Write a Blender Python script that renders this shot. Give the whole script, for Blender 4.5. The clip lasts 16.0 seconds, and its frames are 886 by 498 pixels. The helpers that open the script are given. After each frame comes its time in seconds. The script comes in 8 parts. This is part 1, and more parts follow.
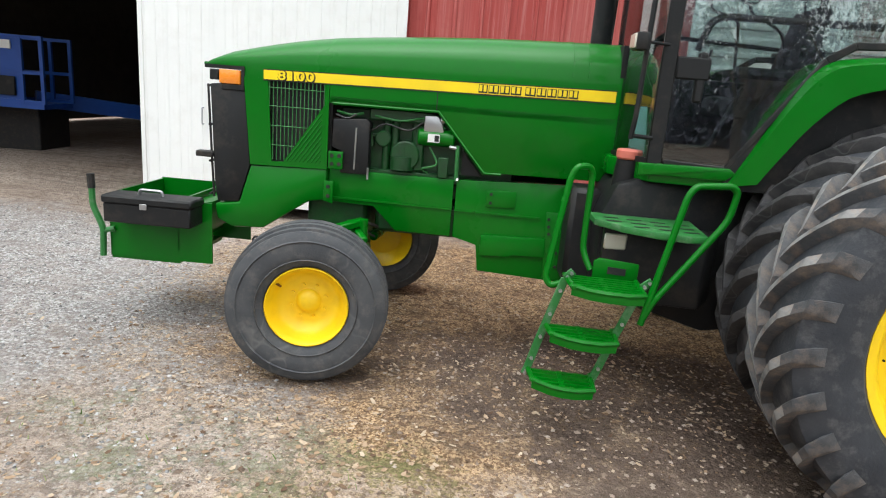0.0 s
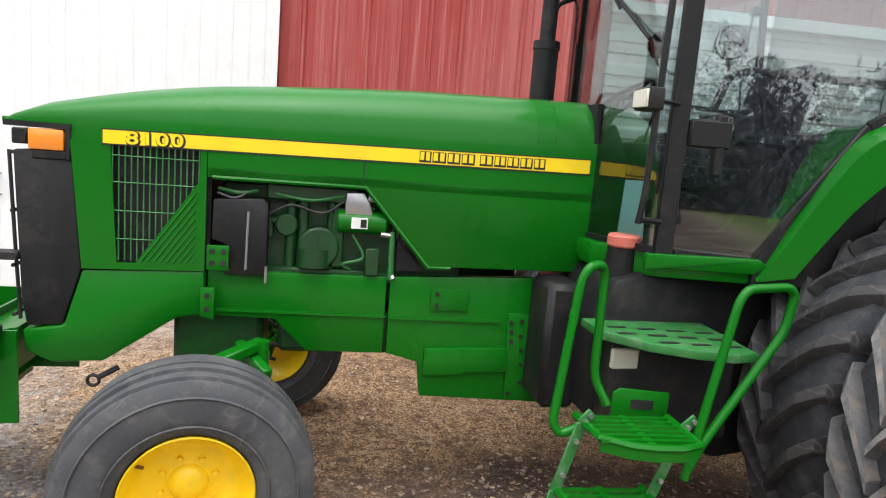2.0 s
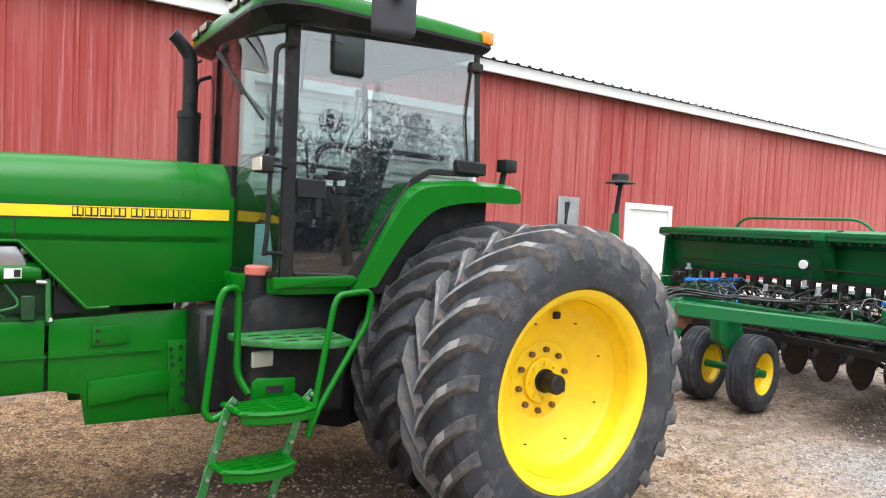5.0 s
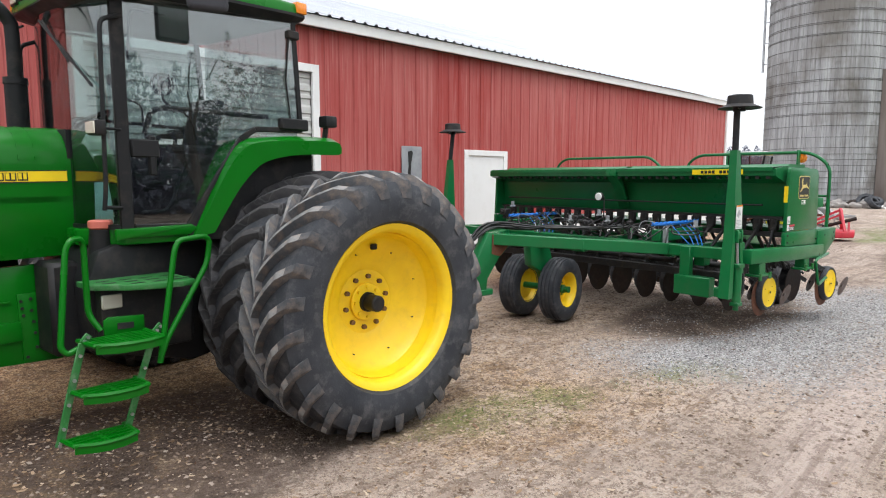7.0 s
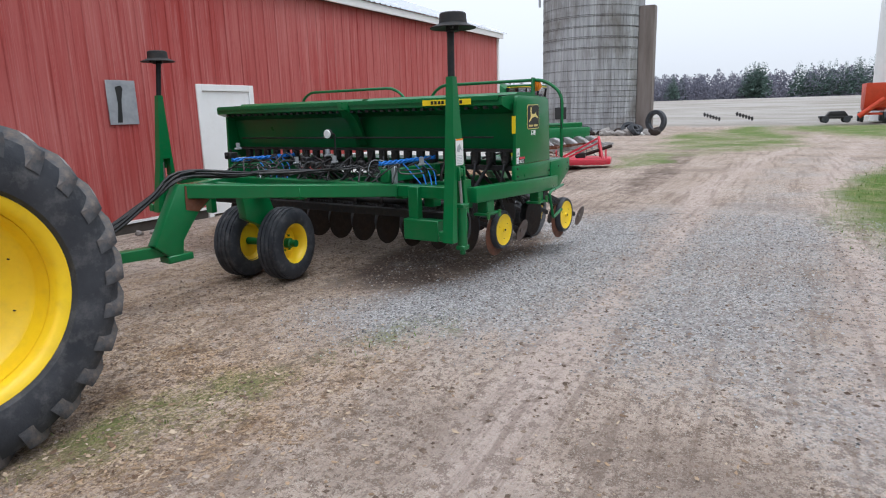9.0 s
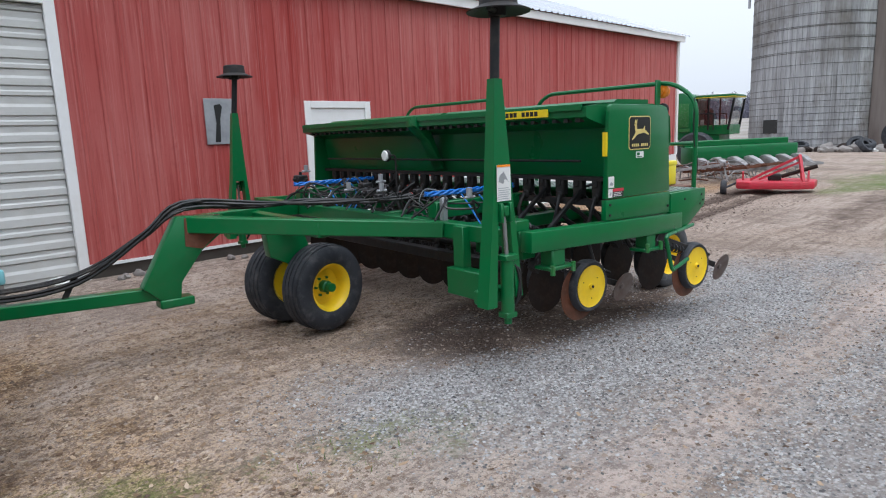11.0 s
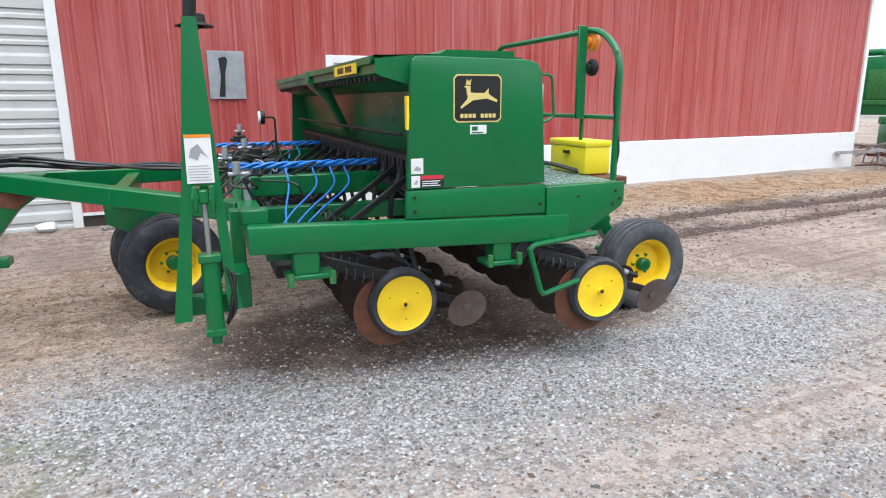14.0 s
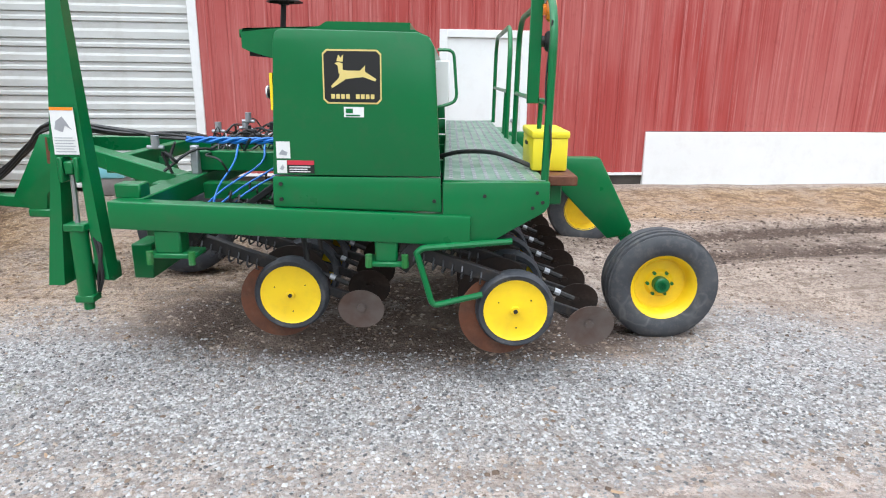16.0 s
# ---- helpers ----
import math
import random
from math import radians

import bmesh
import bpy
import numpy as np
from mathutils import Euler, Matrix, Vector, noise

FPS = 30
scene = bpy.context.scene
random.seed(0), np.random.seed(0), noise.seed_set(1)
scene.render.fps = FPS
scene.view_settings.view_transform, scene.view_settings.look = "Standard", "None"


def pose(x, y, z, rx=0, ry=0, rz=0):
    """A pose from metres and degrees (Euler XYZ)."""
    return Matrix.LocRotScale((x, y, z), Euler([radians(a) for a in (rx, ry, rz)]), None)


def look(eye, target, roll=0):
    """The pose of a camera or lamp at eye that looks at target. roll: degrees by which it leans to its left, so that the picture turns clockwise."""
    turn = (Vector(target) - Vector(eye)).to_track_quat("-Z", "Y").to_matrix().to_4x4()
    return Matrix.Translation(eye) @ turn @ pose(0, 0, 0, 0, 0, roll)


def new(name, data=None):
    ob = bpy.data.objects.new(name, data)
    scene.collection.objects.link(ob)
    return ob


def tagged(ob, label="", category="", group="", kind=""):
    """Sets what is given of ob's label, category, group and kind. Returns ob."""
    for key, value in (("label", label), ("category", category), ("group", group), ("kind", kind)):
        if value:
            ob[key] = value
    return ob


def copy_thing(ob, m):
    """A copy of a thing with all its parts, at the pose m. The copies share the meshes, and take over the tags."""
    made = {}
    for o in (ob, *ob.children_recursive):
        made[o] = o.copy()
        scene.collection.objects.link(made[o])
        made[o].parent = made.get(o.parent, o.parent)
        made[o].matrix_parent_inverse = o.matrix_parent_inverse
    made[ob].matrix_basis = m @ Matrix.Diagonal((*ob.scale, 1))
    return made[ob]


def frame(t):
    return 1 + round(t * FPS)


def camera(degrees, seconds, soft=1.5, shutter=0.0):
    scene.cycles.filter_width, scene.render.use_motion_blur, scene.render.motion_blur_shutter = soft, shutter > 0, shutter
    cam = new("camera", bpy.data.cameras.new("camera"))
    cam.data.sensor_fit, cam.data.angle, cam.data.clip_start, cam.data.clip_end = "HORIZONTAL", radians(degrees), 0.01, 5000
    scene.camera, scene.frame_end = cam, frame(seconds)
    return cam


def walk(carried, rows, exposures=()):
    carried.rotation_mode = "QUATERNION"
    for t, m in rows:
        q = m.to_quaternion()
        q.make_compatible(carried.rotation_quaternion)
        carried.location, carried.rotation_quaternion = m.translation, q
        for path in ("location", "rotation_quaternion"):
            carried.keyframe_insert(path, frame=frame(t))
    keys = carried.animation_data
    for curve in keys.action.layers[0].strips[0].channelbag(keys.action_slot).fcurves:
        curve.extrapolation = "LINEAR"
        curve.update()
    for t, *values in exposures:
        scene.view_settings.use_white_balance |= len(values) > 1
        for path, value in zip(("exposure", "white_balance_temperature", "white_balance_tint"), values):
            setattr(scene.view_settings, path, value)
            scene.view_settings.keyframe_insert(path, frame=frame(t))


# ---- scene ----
cam = camera(69.5, 16.0, soft=1.1)
PATH = [
    (0, (0.55, 0.148, 1.779), (0.296, 2.07, 1.286), 4.7),
    (0.5, (0.319, 0.627, 1.79), (-0.038, 2.557, 1.409), 4.9),
    (1, (0.124, 0.969, 1.791), (-0.169, 2.926, 1.498), 4.0),
    (1.5, (-0.057, 1.201, 1.796), (-0.083, 3.184, 1.538), 4.7),
    (2, (-0.071, 1.287, 1.808), (0.15, 3.253, 1.512), 4.7),
    (2.5, (0.03, 1.301, 1.789), (0.576, 3.206, 1.523), 4.0),
    (3, (0.178, 1.261, 1.764), (1.102, 3.011, 1.477), 3.6),
    (3.2, (0.205, 1.172, 1.763), (1.181, 2.898, 1.502), 2.2),
    (5.3, (-0.192, 0.128, 1.819), (0.961, 1.762, 1.769), 2.1),
    (5.5, (-0.216, 0.0, 1.803), (0.979, 1.603, 1.764), 1.0),
    (6, (-0.284, -0.275, 1.818), (0.987, 1.264, 1.688), 1.8),
    (6.5, (-0.329, -0.327, 1.798), (0.96, 1.192, 1.619), 0.4),
    (7, (-0.354, -0.516, 1.787), (1.066, 0.876, 1.564), -0.0),
    (7.5, (-0.117, -0.706, 1.75), (1.453, 0.499, 1.464), 2.2),
    (8, (0.161, -0.772, 1.74), (1.826, 0.287, 1.411), -1.0),
    (8.5, (0.595, -0.705, 1.74), (2.323, 0.212, 1.324), -1.0),
    (9, (1.054, -0.728, 1.742), (2.784, 0.184, 1.325), -1.6),
    (9.5, (1.494, -0.787, 1.734), (3.158, 0.246, 1.327), 2.3),
    (10, (2.087, -0.714, 1.724), (3.715, 0.365, 1.29), -1.8),
    (10.2, (2.295, -0.736, 1.71), (3.859, 0.452, 1.333), -2.9),
    (12.3, (4.346, -1.004, 1.716), (5.643, 0.469, 1.33), -0.9),
    (12.5, (4.538, -1.056, 1.703), (5.845, 0.411, 1.328), 0.1),
    (13, (5.003, -1.19, 1.716), (6.215, 0.341, 1.284), 0.1),
    (13.5, (5.481, -1.397, 1.694), (6.431, 0.293, 1.203), 0.9),
    (14, (5.988, -1.494, 1.661), (6.865, 0.246, 1.209), -0.3),
    (14.5, (6.48, -1.55, 1.708), (7.228, 0.24, 1.221), -2.3),
    (14.7, (6.67, -1.6, 1.705), (7.514, 0.19, 1.416), -0.1),
    (15, (6.954, -1.67, 1.692), (7.322, 0.235, 1.205), -1.4),
    (15.5, (7.444, -1.658, 1.676), (7.767, 0.244, 1.15), 1.0),
    (16, (7.928, -1.611, 1.686), (8.127, 0.309, 1.161), 0.7),
]
walk(cam, [(t, look(eye, target, roll)) for t, eye, target, roll in PATH], ((0.0, 0.48, 6250, 6), (1.0, 0.45, 6300, 8), (2.0, 0.6, 6400, 11), (2.5, 0.8, 6500, 13), (3.0, 0.95, 6450, 12), (5.5, 0.7, 6200, 10), (7.0, 0.26, 6250, 10), (8.5, -0.05, 5950, 10), (10.0, -0.22, 5800, 10), (12.5, 0.1, 5800, 9), (13.5, 0.28, 5850, 9), (14.5, 0.57, 5850, 8), (16.0, 0.55, 5900, 8)))

# ---- light ----
world = bpy.data.worlds.new("overcast_sky")
scene.world = world
world.use_nodes = True
wn, wl = world.node_tree.nodes, world.node_tree.links
sky = wn.new("ShaderNodeTexSky")
sky.sky_type, sky.sun_disc = "NISHITA", False
sky.sun_elevation, sky.sun_rotation = radians(74), radians(200)
sky.air_density, sky.dust_density, sky.ozone_density = 1.0, 6.0, 1.0
veil = wn.new("ShaderNodeHueSaturation")
veil.inputs["Saturation"].default_value = 0.10
wl.new(sky.outputs[0], veil.inputs["Color"])
wl.new(veil.outputs[0], wn["Background"].inputs["Color"])
wn["Background"].inputs["Strength"].default_value = 0.09
# an even cloud cover over the whole sky
cloud, both = wn.new("ShaderNodeBackground"), wn.new("ShaderNodeAddShader")
cloud.inputs["Color"].default_value, cloud.inputs["Strength"].default_value = (0.97, 0.985, 1.0, 1), 0.86
wl.new(wn["Background"].outputs[0], both.inputs[0])
wl.new(cloud.outputs[0], both.inputs[1])
wl.new(both.outputs[0], wn["World Output"].inputs["Surface"])
sun = new("sun", bpy.data.lights.new("sun", "SUN"))
sun.data.energy, sun.data.angle, sun.data.color = 1.5, radians(65), (1.0, 0.98, 0.95)
sun.matrix_world = look((-2.6, -6.5, 25), (0, 0, 0))
scene.view_settings.exposure = 0.0


# ---- materials ----
def nodes_of(name):
    m = bpy.data.materials.new(name)
    m.use_nodes = True
    return m, m.node_tree.nodes, m.node_tree.links, m.node_tree.nodes["Principled BSDF"]


def noise_tex(n, l, scale, detail=4.0, rough=0.55, vec=None, stretch=None):
    t = n.new("ShaderNodeTexNoise")
    t.inputs["Scale"].default_value, t.inputs["Detail"].default_value, t.inputs["Roughness"].default_value = scale, detail, rough
    if vec is None:
        vec = n.new("ShaderNodeTexCoord").outputs["Object"]
    if stretch:
        mp = n.new("ShaderNodeMapping")
        mp.inputs["Scale"].default_value = stretch
        l.new(vec, mp.inputs["Vector"])
        vec = mp.outputs[0]
    l.new(vec, t.inputs["Vector"])
    return t


def ramp(n, l, src, lo, hi, a=0.0, b=1.0):
    r = n.new("ShaderNodeMapRange")
    r.inputs["From Min"].default_value, r.inputs["From Max"].default_value = lo, hi
    r.inputs["To Min"].default_value, r.inputs["To Max"].default_value = a, b
    l.new(src, r.inputs["Value"])
    return r.outputs[0]


def mixc(n, l, fac, a, b):
    m = n.new("ShaderNodeMix")
    m.data_type = "RGBA"
    if isinstance(fac, float):
        m.inputs[0].default_value = fac
    else:
        l.new(fac, m.inputs[0])
    for sock, v in ((m.inputs[6], a), (m.inputs[7], b)):
        if isinstance(v, tuple):
            sock.default_value = (*v, 1.0)
        else:
            l.new(v, sock)
    return m.outputs[2]


def surface(name, base, rough=0.5, metal=0.0, second=None, scale=3.0, amount=0.5, grain=60.0, bump=0.02, dirt=None, dirt_amount=0.3,
            dirt_scale=5.0, coat=0.0, stretch=None, spec=0.5, vary=0.0, scuff=None, scuff_scale=5.0):
    """A painted, cast or moulded surface: a base and a second tone in large soft patches, dirt in smaller ones, grain in the relief."""
    m, n, l, p = nodes_of(name)
    co = n.new("ShaderNodeTexCoord").outputs["Object"]
    if second is None:
        second = tuple(c * 0.72 for c in base)
    big = noise_tex(n, l, scale, 5.0, 0.6, co, stretch)
    col = mixc(n, l, ramp(n, l, big.outputs[0], 0.35, 0.7, 0.0, amount), base, second)
    if dirt:
        d = noise_tex(n, l, dirt_scale, 8.0, 0.7, co)
        col = mixc(n, l, ramp(n, l, d.outputs[0], 0.5, 0.75, 0.0, dirt_amount), col, dirt)
    if scuff:
        near, far = noise_tex(n, l, scuff_scale, 2.0, 0.5, co), noise_tex(n, l, scuff_scale * 0.55, 3.0, 0.6, co)
        off = n.new("ShaderNodeMath")
        off.operation = "SUBTRACT"
        off.inputs[1].default_value = 0.5
        l.new(near.outputs[0], off.inputs[0])
        size = n.new("ShaderNodeMath")
        size.operation = "ABSOLUTE"
        l.new(off.outputs[0], size.inputs[0])
        line = n.new("ShaderNodeMath")
        line.operation = "MULTIPLY"
        l.new(ramp(n, l, size.outputs[0], 0.0, 0.016, 0.8, 0.0), line.inputs[0])
        l.new(ramp(n, l, far.outputs[0], 0.46, 0.62), line.inputs[1])
        col = mixc(n, l, line.outputs[0], col, scuff)
    if vary:
        ran = n.new("ShaderNodeObjectInfo").outputs["Random"]
        col = mixc(n, l, ramp(n, l, ran, 0.0, 1.0, 0.0, vary), col, second)
    l.new(col, p.inputs["Base Color"])
    fine = noise_tex(n, l, grain, 3.0, 0.6, co)
    l.new(ramp(n, l, big.outputs[0], 0.3, 0.7, max(0.03, rough - 0.08), min(1.0, rough + 0.12)), p.inputs["Roughness"])
    p.inputs["Metallic"].default_value = metal
    p.inputs["Coat Weight"].default_value = coat
    p.inputs["Coat Roughness"].default_value = 0.12
    p.inputs["Specular IOR Level"].default_value = spec
    if bump:
        b = n.new("ShaderNodeBump")
        b.inputs["Strength"].default_value, b.inputs["Distance"].default_value = 0.5, bump
        l.new(fine.outputs[0], b.inputs["Height"])
        l.new(b.outputs[0], p.inputs["Normal"])
    return m


DUST = (0.20, 0.155, 0.115)
GREEN = surface("tractor_green_paint", (0.0030, 0.132, 0.005), 0.30, second=(0.0025, 0.106, 0.004), scale=1.2, bump=0.0004, grain=300, coat=0.22, spec=0.16,
                dirt=(0.015, 0.115, 0.012), dirt_amount=0.25, dirt_scale=6)
DGREEN = surface("faded_green_paint", (0.0050, 0.134, 0.036), 0.34, second=(0.0040, 0.108, 0.030), scale=1.5, bump=0.0008, grain=250, coat=0.2, spec=0.32,
                 dirt=(0.05, 0.10, 0.045), dirt_amount=0.3, dirt_scale=7)
GREENWORN = surface("worn_green_steel", (0.02, 0.16, 0.03), 0.5, second=(0.012, 0.10, 0.02), scale=8, dirt=(0.22, 0.27, 0.20), dirt_amount=0.5, dirt_scale=14, bump=0.001, grain=200)
# oily iron; the shade under the hood is put into this darker green
ENGINE = surface("oily_shaded_green_iron", (0.004, 0.055, 0.009), 0.38, second=(0.005, 0.030, 0.008), scale=9, amount=0.9, dirt=(0.014, 0.014, 0.011), dirt_amount=0.6, dirt_scale=16, bump=0.004, grain=90)
YELLOW = surface("yellow_wheel_paint", (0.90, 0.62, 0.006), 0.38, second=(0.80, 0.50, 0.008), scale=3, amount=0.6, bump=0.001, grain=120, dirt=(0.45, 0.30, 0.05), dirt_amount=0.25, dirt_scale=9)
DECAL = surface("yellow_vinyl", (0.90, 0.66, 0.01), 0.35, bump=0.0)
BADGE = surface("faded_gold_vinyl", (0.68, 0.55, 0.20), 0.4, second=(0.60, 0.44, 0.10), scale=12, bump=0.0)
BLACK = surface("black_plastic", (0.008, 0.0085, 0.0095), 0.5, spec=0.3, second=(0.014, 0.014, 0.015), bump=0.001, grain=160, dirt=DUST, dirt_amount=0.15)
DARK = surface("dark_steel", (0.013, 0.013, 0.0145), 0.55, spec=0.35, second=(0.026, 0.022, 0.019), scale=9, dirt=(0.10, 0.07, 0.05), dirt_amount=0.4, dirt_scale=18, bump=0.002)
GREYPLASTIC = surface("sun_faded_black_plastic", (0.055, 0.056, 0.066), 0.6, spec=0.3, second=(0.04, 0.04, 0.046), scale=5, bump=0.001, grain=160)
BOLTRUST = surface("rusty_bolt_steel", (0.16, 0.085, 0.04), 0.6, metal=0.2, second=(0.08, 0.05, 0.03), scale=20, bump=0.001)
INK = surface("black_ink", (0.012, 0.012, 0.012), 0.4, bump=0.0)
RUBBER = surface("weathered_tyre_rubber", (0.021, 0.024, 0.030), 0.62, second=(0.055, 0.058, 0.066), scale=3.5, amount=0.9, dirt=(0.19, 0.18, 0.175), dirt_amount=0.42, dirt_scale=9, bump=0.004, grain=70, spec=0.35)
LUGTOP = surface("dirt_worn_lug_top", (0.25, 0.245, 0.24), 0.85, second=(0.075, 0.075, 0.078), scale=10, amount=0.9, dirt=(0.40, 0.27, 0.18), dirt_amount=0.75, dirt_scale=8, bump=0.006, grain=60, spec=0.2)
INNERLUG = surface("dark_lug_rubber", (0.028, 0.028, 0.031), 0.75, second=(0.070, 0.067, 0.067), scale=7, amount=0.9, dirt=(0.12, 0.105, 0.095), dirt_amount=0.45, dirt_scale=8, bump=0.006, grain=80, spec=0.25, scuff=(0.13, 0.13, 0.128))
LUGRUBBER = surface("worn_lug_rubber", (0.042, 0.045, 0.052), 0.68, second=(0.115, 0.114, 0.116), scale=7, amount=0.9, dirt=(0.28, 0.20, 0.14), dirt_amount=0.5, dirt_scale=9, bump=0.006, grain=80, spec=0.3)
FRONTRUBBER = surface("grey_scuffed_rubber", (0.048, 0.051, 0.058), 0.7, second=(0.095, 0.096, 0.099), scale=5, amount=0.8, dirt=(0.22, 0.195, 0.17), dirt_amount=0.35, dirt_scale=14, bump=0.003, grain=90, spec=0.3, scuff=(0.15, 0.148, 0.145), scuff_scale=3.0)
STEEL = surface("bare_steel", (0.45, 0.45, 0.46), 0.35, metal=0.9, bump=0.001)
GREYMETAL = surface("galvanised_plate", (0.42, 0.43, 0.45), 0.45, metal=0.5, second=(0.28, 0.29, 0.31), scale=6, amount=0.8, bump=0.001)
RUST = surface("rusty_disc_steel", (0.16, 0.055, 0.025), 0.6, metal=0.3, second=(0.09, 0.04, 0.025), scale=8, amount=0.9, dirt=(0.20, 0.12, 0.08), dirt_amount=0.5, dirt_scale=14, bump=0.002)
WORNDISC = surface("scoured_disc_steel", (0.155, 0.13, 0.118), 0.5, metal=0.3, second=(0.10, 0.05, 0.033), scale=5, amount=0.8, bump=0.002)
# muddy steel, darkened further to hold the shade under the drill
SHANK = surface("muddy_and_shaded_steel", (0.016, 0.012, 0.010), 0.7, second=(0.03, 0.017, 0.012), scale=7, amount=0.9, dirt=(0.07, 0.047, 0.036), dirt_amount=0.5, dirt_scale=12, bump=0.002, spec=0.3)
WHITE = surface("white_plastic", (0.75, 0.75, 0.73), 0.45, bump=0.0)
ORANGE = surface("orange_lamp_lens", (0.85, 0.27, 0.02), 0.25, second=(0.75, 0.20, 0.015), scale=14, bump=0.0, coat=0.5)
REDCAP = surface("faded_red_cap", (0.55, 0.14, 0.10), 0.55, second=(0.65, 0.25, 0.2), bump=0.001)
CLEARLENS = surface("lamp_lens", (0.62, 0.60, 0.50), 0.12, bump=0.0, coat=0.8)
BLUEHOSE = surface("blue_hose", (0.015, 0.16, 0.55), 0.45, bump=0.001)
BLACKHOSE = surface("black_hose", (0.010, 0.010, 0.011), 0.5, bump=0.001, dirt=DUST, dirt_amount=0.3)
YBOX = surface("yellow_plastic", (0.85, 0.70, 0.02), 0.4, second=(0.75, 0.60, 0.02), bump=0.0005)
SEATCLOTH = surface("grey_seat_cloth", (0.022, 0.023, 0.025), 0.85, bump=0.002)
HEADLINER = surface("grey_headliner", (0.10, 0.10, 0.10), 0.9, bump=0.002)
MASKCLOTH = surface("pale_blue_cloth", (0.33, 0.52, 0.55), 0.85, bump=0.004, grain=30)

def barn_red():
    """Red sheet steel gone chalky: fine pale streaks that run down the ribs, broad faded fields, each sheet a little different."""
    m, n, l, p = nodes_of("red_barn_steel")
    pos = n.new("ShaderNodeNewGeometry").outputs["Position"]
    broad = noise_tex(n, l, 0.33, 5, 0.6, pos, (1.0, 1.0, 0.6))
    run = noise_tex(n, l, 1.0, 5, 0.65, pos, (4.5, 4.5, 0.22))
    thin = noise_tex(n, l, 1.0, 4, 0.7, pos, (26.0, 26.0, 0.5))
    spots = noise_tex(n, l, 7.0, 5, 0.7, pos)
    ran = n.new("ShaderNodeObjectInfo").outputs["Random"]
    col = mixc(n, l, ramp(n, l, broad.outputs[0], 0.36, 0.66), (0.355, 0.052, 0.046), (0.445, 0.124, 0.113))
    col = mixc(n, l, ramp(n, l, run.outputs[0], 0.46, 0.68, 0.0, 0.55), col, (0.52, 0.185, 0.17))
    col = mixc(n, l, ramp(n, l, thin.outputs[0], 0.54, 0.68, 0.0, 0.5), col, (0.57, 0.26, 0.245))
    col = mixc(n, l, ramp(n, l, thin.outputs[0], 0.45, 0.35, 0.0, 0.5), col, (0.24, 0.026, 0.024))
    col = mixc(n, l, ramp(n, l, spots.outputs[0], 0.58, 0.72, 0.0, 0.3), col, (0.24, 0.035, 0.033))
    col = mixc(n, l, ramp(n, l, ran, 0.0, 1.0, 0.0, 0.22), col, (0.42, 0.12, 0.11))
    l.new(col, p.inputs["Base Color"])
    l.new(ramp(n, l, run.outputs[0], 0.3, 0.7, 0.38, 0.6), p.inputs["Roughness"])
    p.inputs["Specular IOR Level"].default_value = 0.2
    return m


BARNRED = barn_red()
BARNWHITE = surface("white_barn_paint", (0.80, 0.80, 0.79), 0.5, second=(0.73, 0.73, 0.715), scale=1.2, amount=0.5, bump=0.001, dirt=(0.50, 0.46, 0.40), dirt_amount=0.18, dirt_scale=4)
SLATS = surface("weathered_white_slats", (0.60, 0.60, 0.58), 0.55, second=(0.49, 0.49, 0.465), scale=1.4, amount=0.8, bump=0.001, dirt=(0.33, 0.30, 0.24), dirt_amount=0.4, dirt_scale=3, stretch=(0.4, 1, 3))
ROOFMETAL = surface("galvanised_roof_steel", (0.50, 0.52, 0.55), 0.4, metal=0.4, second=(0.38, 0.39, 0.42), scale=0.7, amount=0.8, bump=0.001)
TEAL = surface("teal_plastic", (0.20, 0.50, 0.55), 0.5, second=(0.28, 0.55, 0.58), bump=0.0005)
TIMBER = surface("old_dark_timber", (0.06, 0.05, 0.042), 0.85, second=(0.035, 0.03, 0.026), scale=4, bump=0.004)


def silo_concrete():
    """Old staves: pale grey, rain streaks running down, broad brown stains, each stave a little different."""
    m, n, l, p = nodes_of("old_silo_concrete")
    pos = n.new("ShaderNodeNewGeometry").outputs["Position"]
    run = noise_tex(n, l, 1.0, 5, 0.65, pos, (1.6, 1.6, 0.12))
    thin = noise_tex(n, l, 1.0, 4, 0.7, pos, (6.0, 6.0, 0.35))
    stain = noise_tex(n, l, 0.20, 5, 0.62, pos, (1.0, 1.0, 0.8))
    ran = n.new("ShaderNodeObjectInfo").outputs["Random"]
    col = mixc(n, l, ramp(n, l, run.outputs[0], 0.36, 0.62), (0.45, 0.46, 0.475), (0.25, 0.252, 0.26))
    col = mixc(n, l, ramp(n, l, thin.outputs[0], 0.48, 0.64, 0.0, 0.6), col, (0.17, 0.168, 0.17))
    col = mixc(n, l, ramp(n, l, stain.outputs[0], 0.50, 0.62, 0.0, 0.8), col, (0.14, 0.125, 0.11))
    col = mixc(n, l, ramp(n, l, ran, 0.0, 1.0, 0.0, 0.2), col, (0.30, 0.285, 0.27))
    l.new(col, p.inputs["Base Color"])
    p.inputs["Roughness"].default_value = 0.92
    p.inputs["Specular IOR Level"].default_value = 0.2
    return m


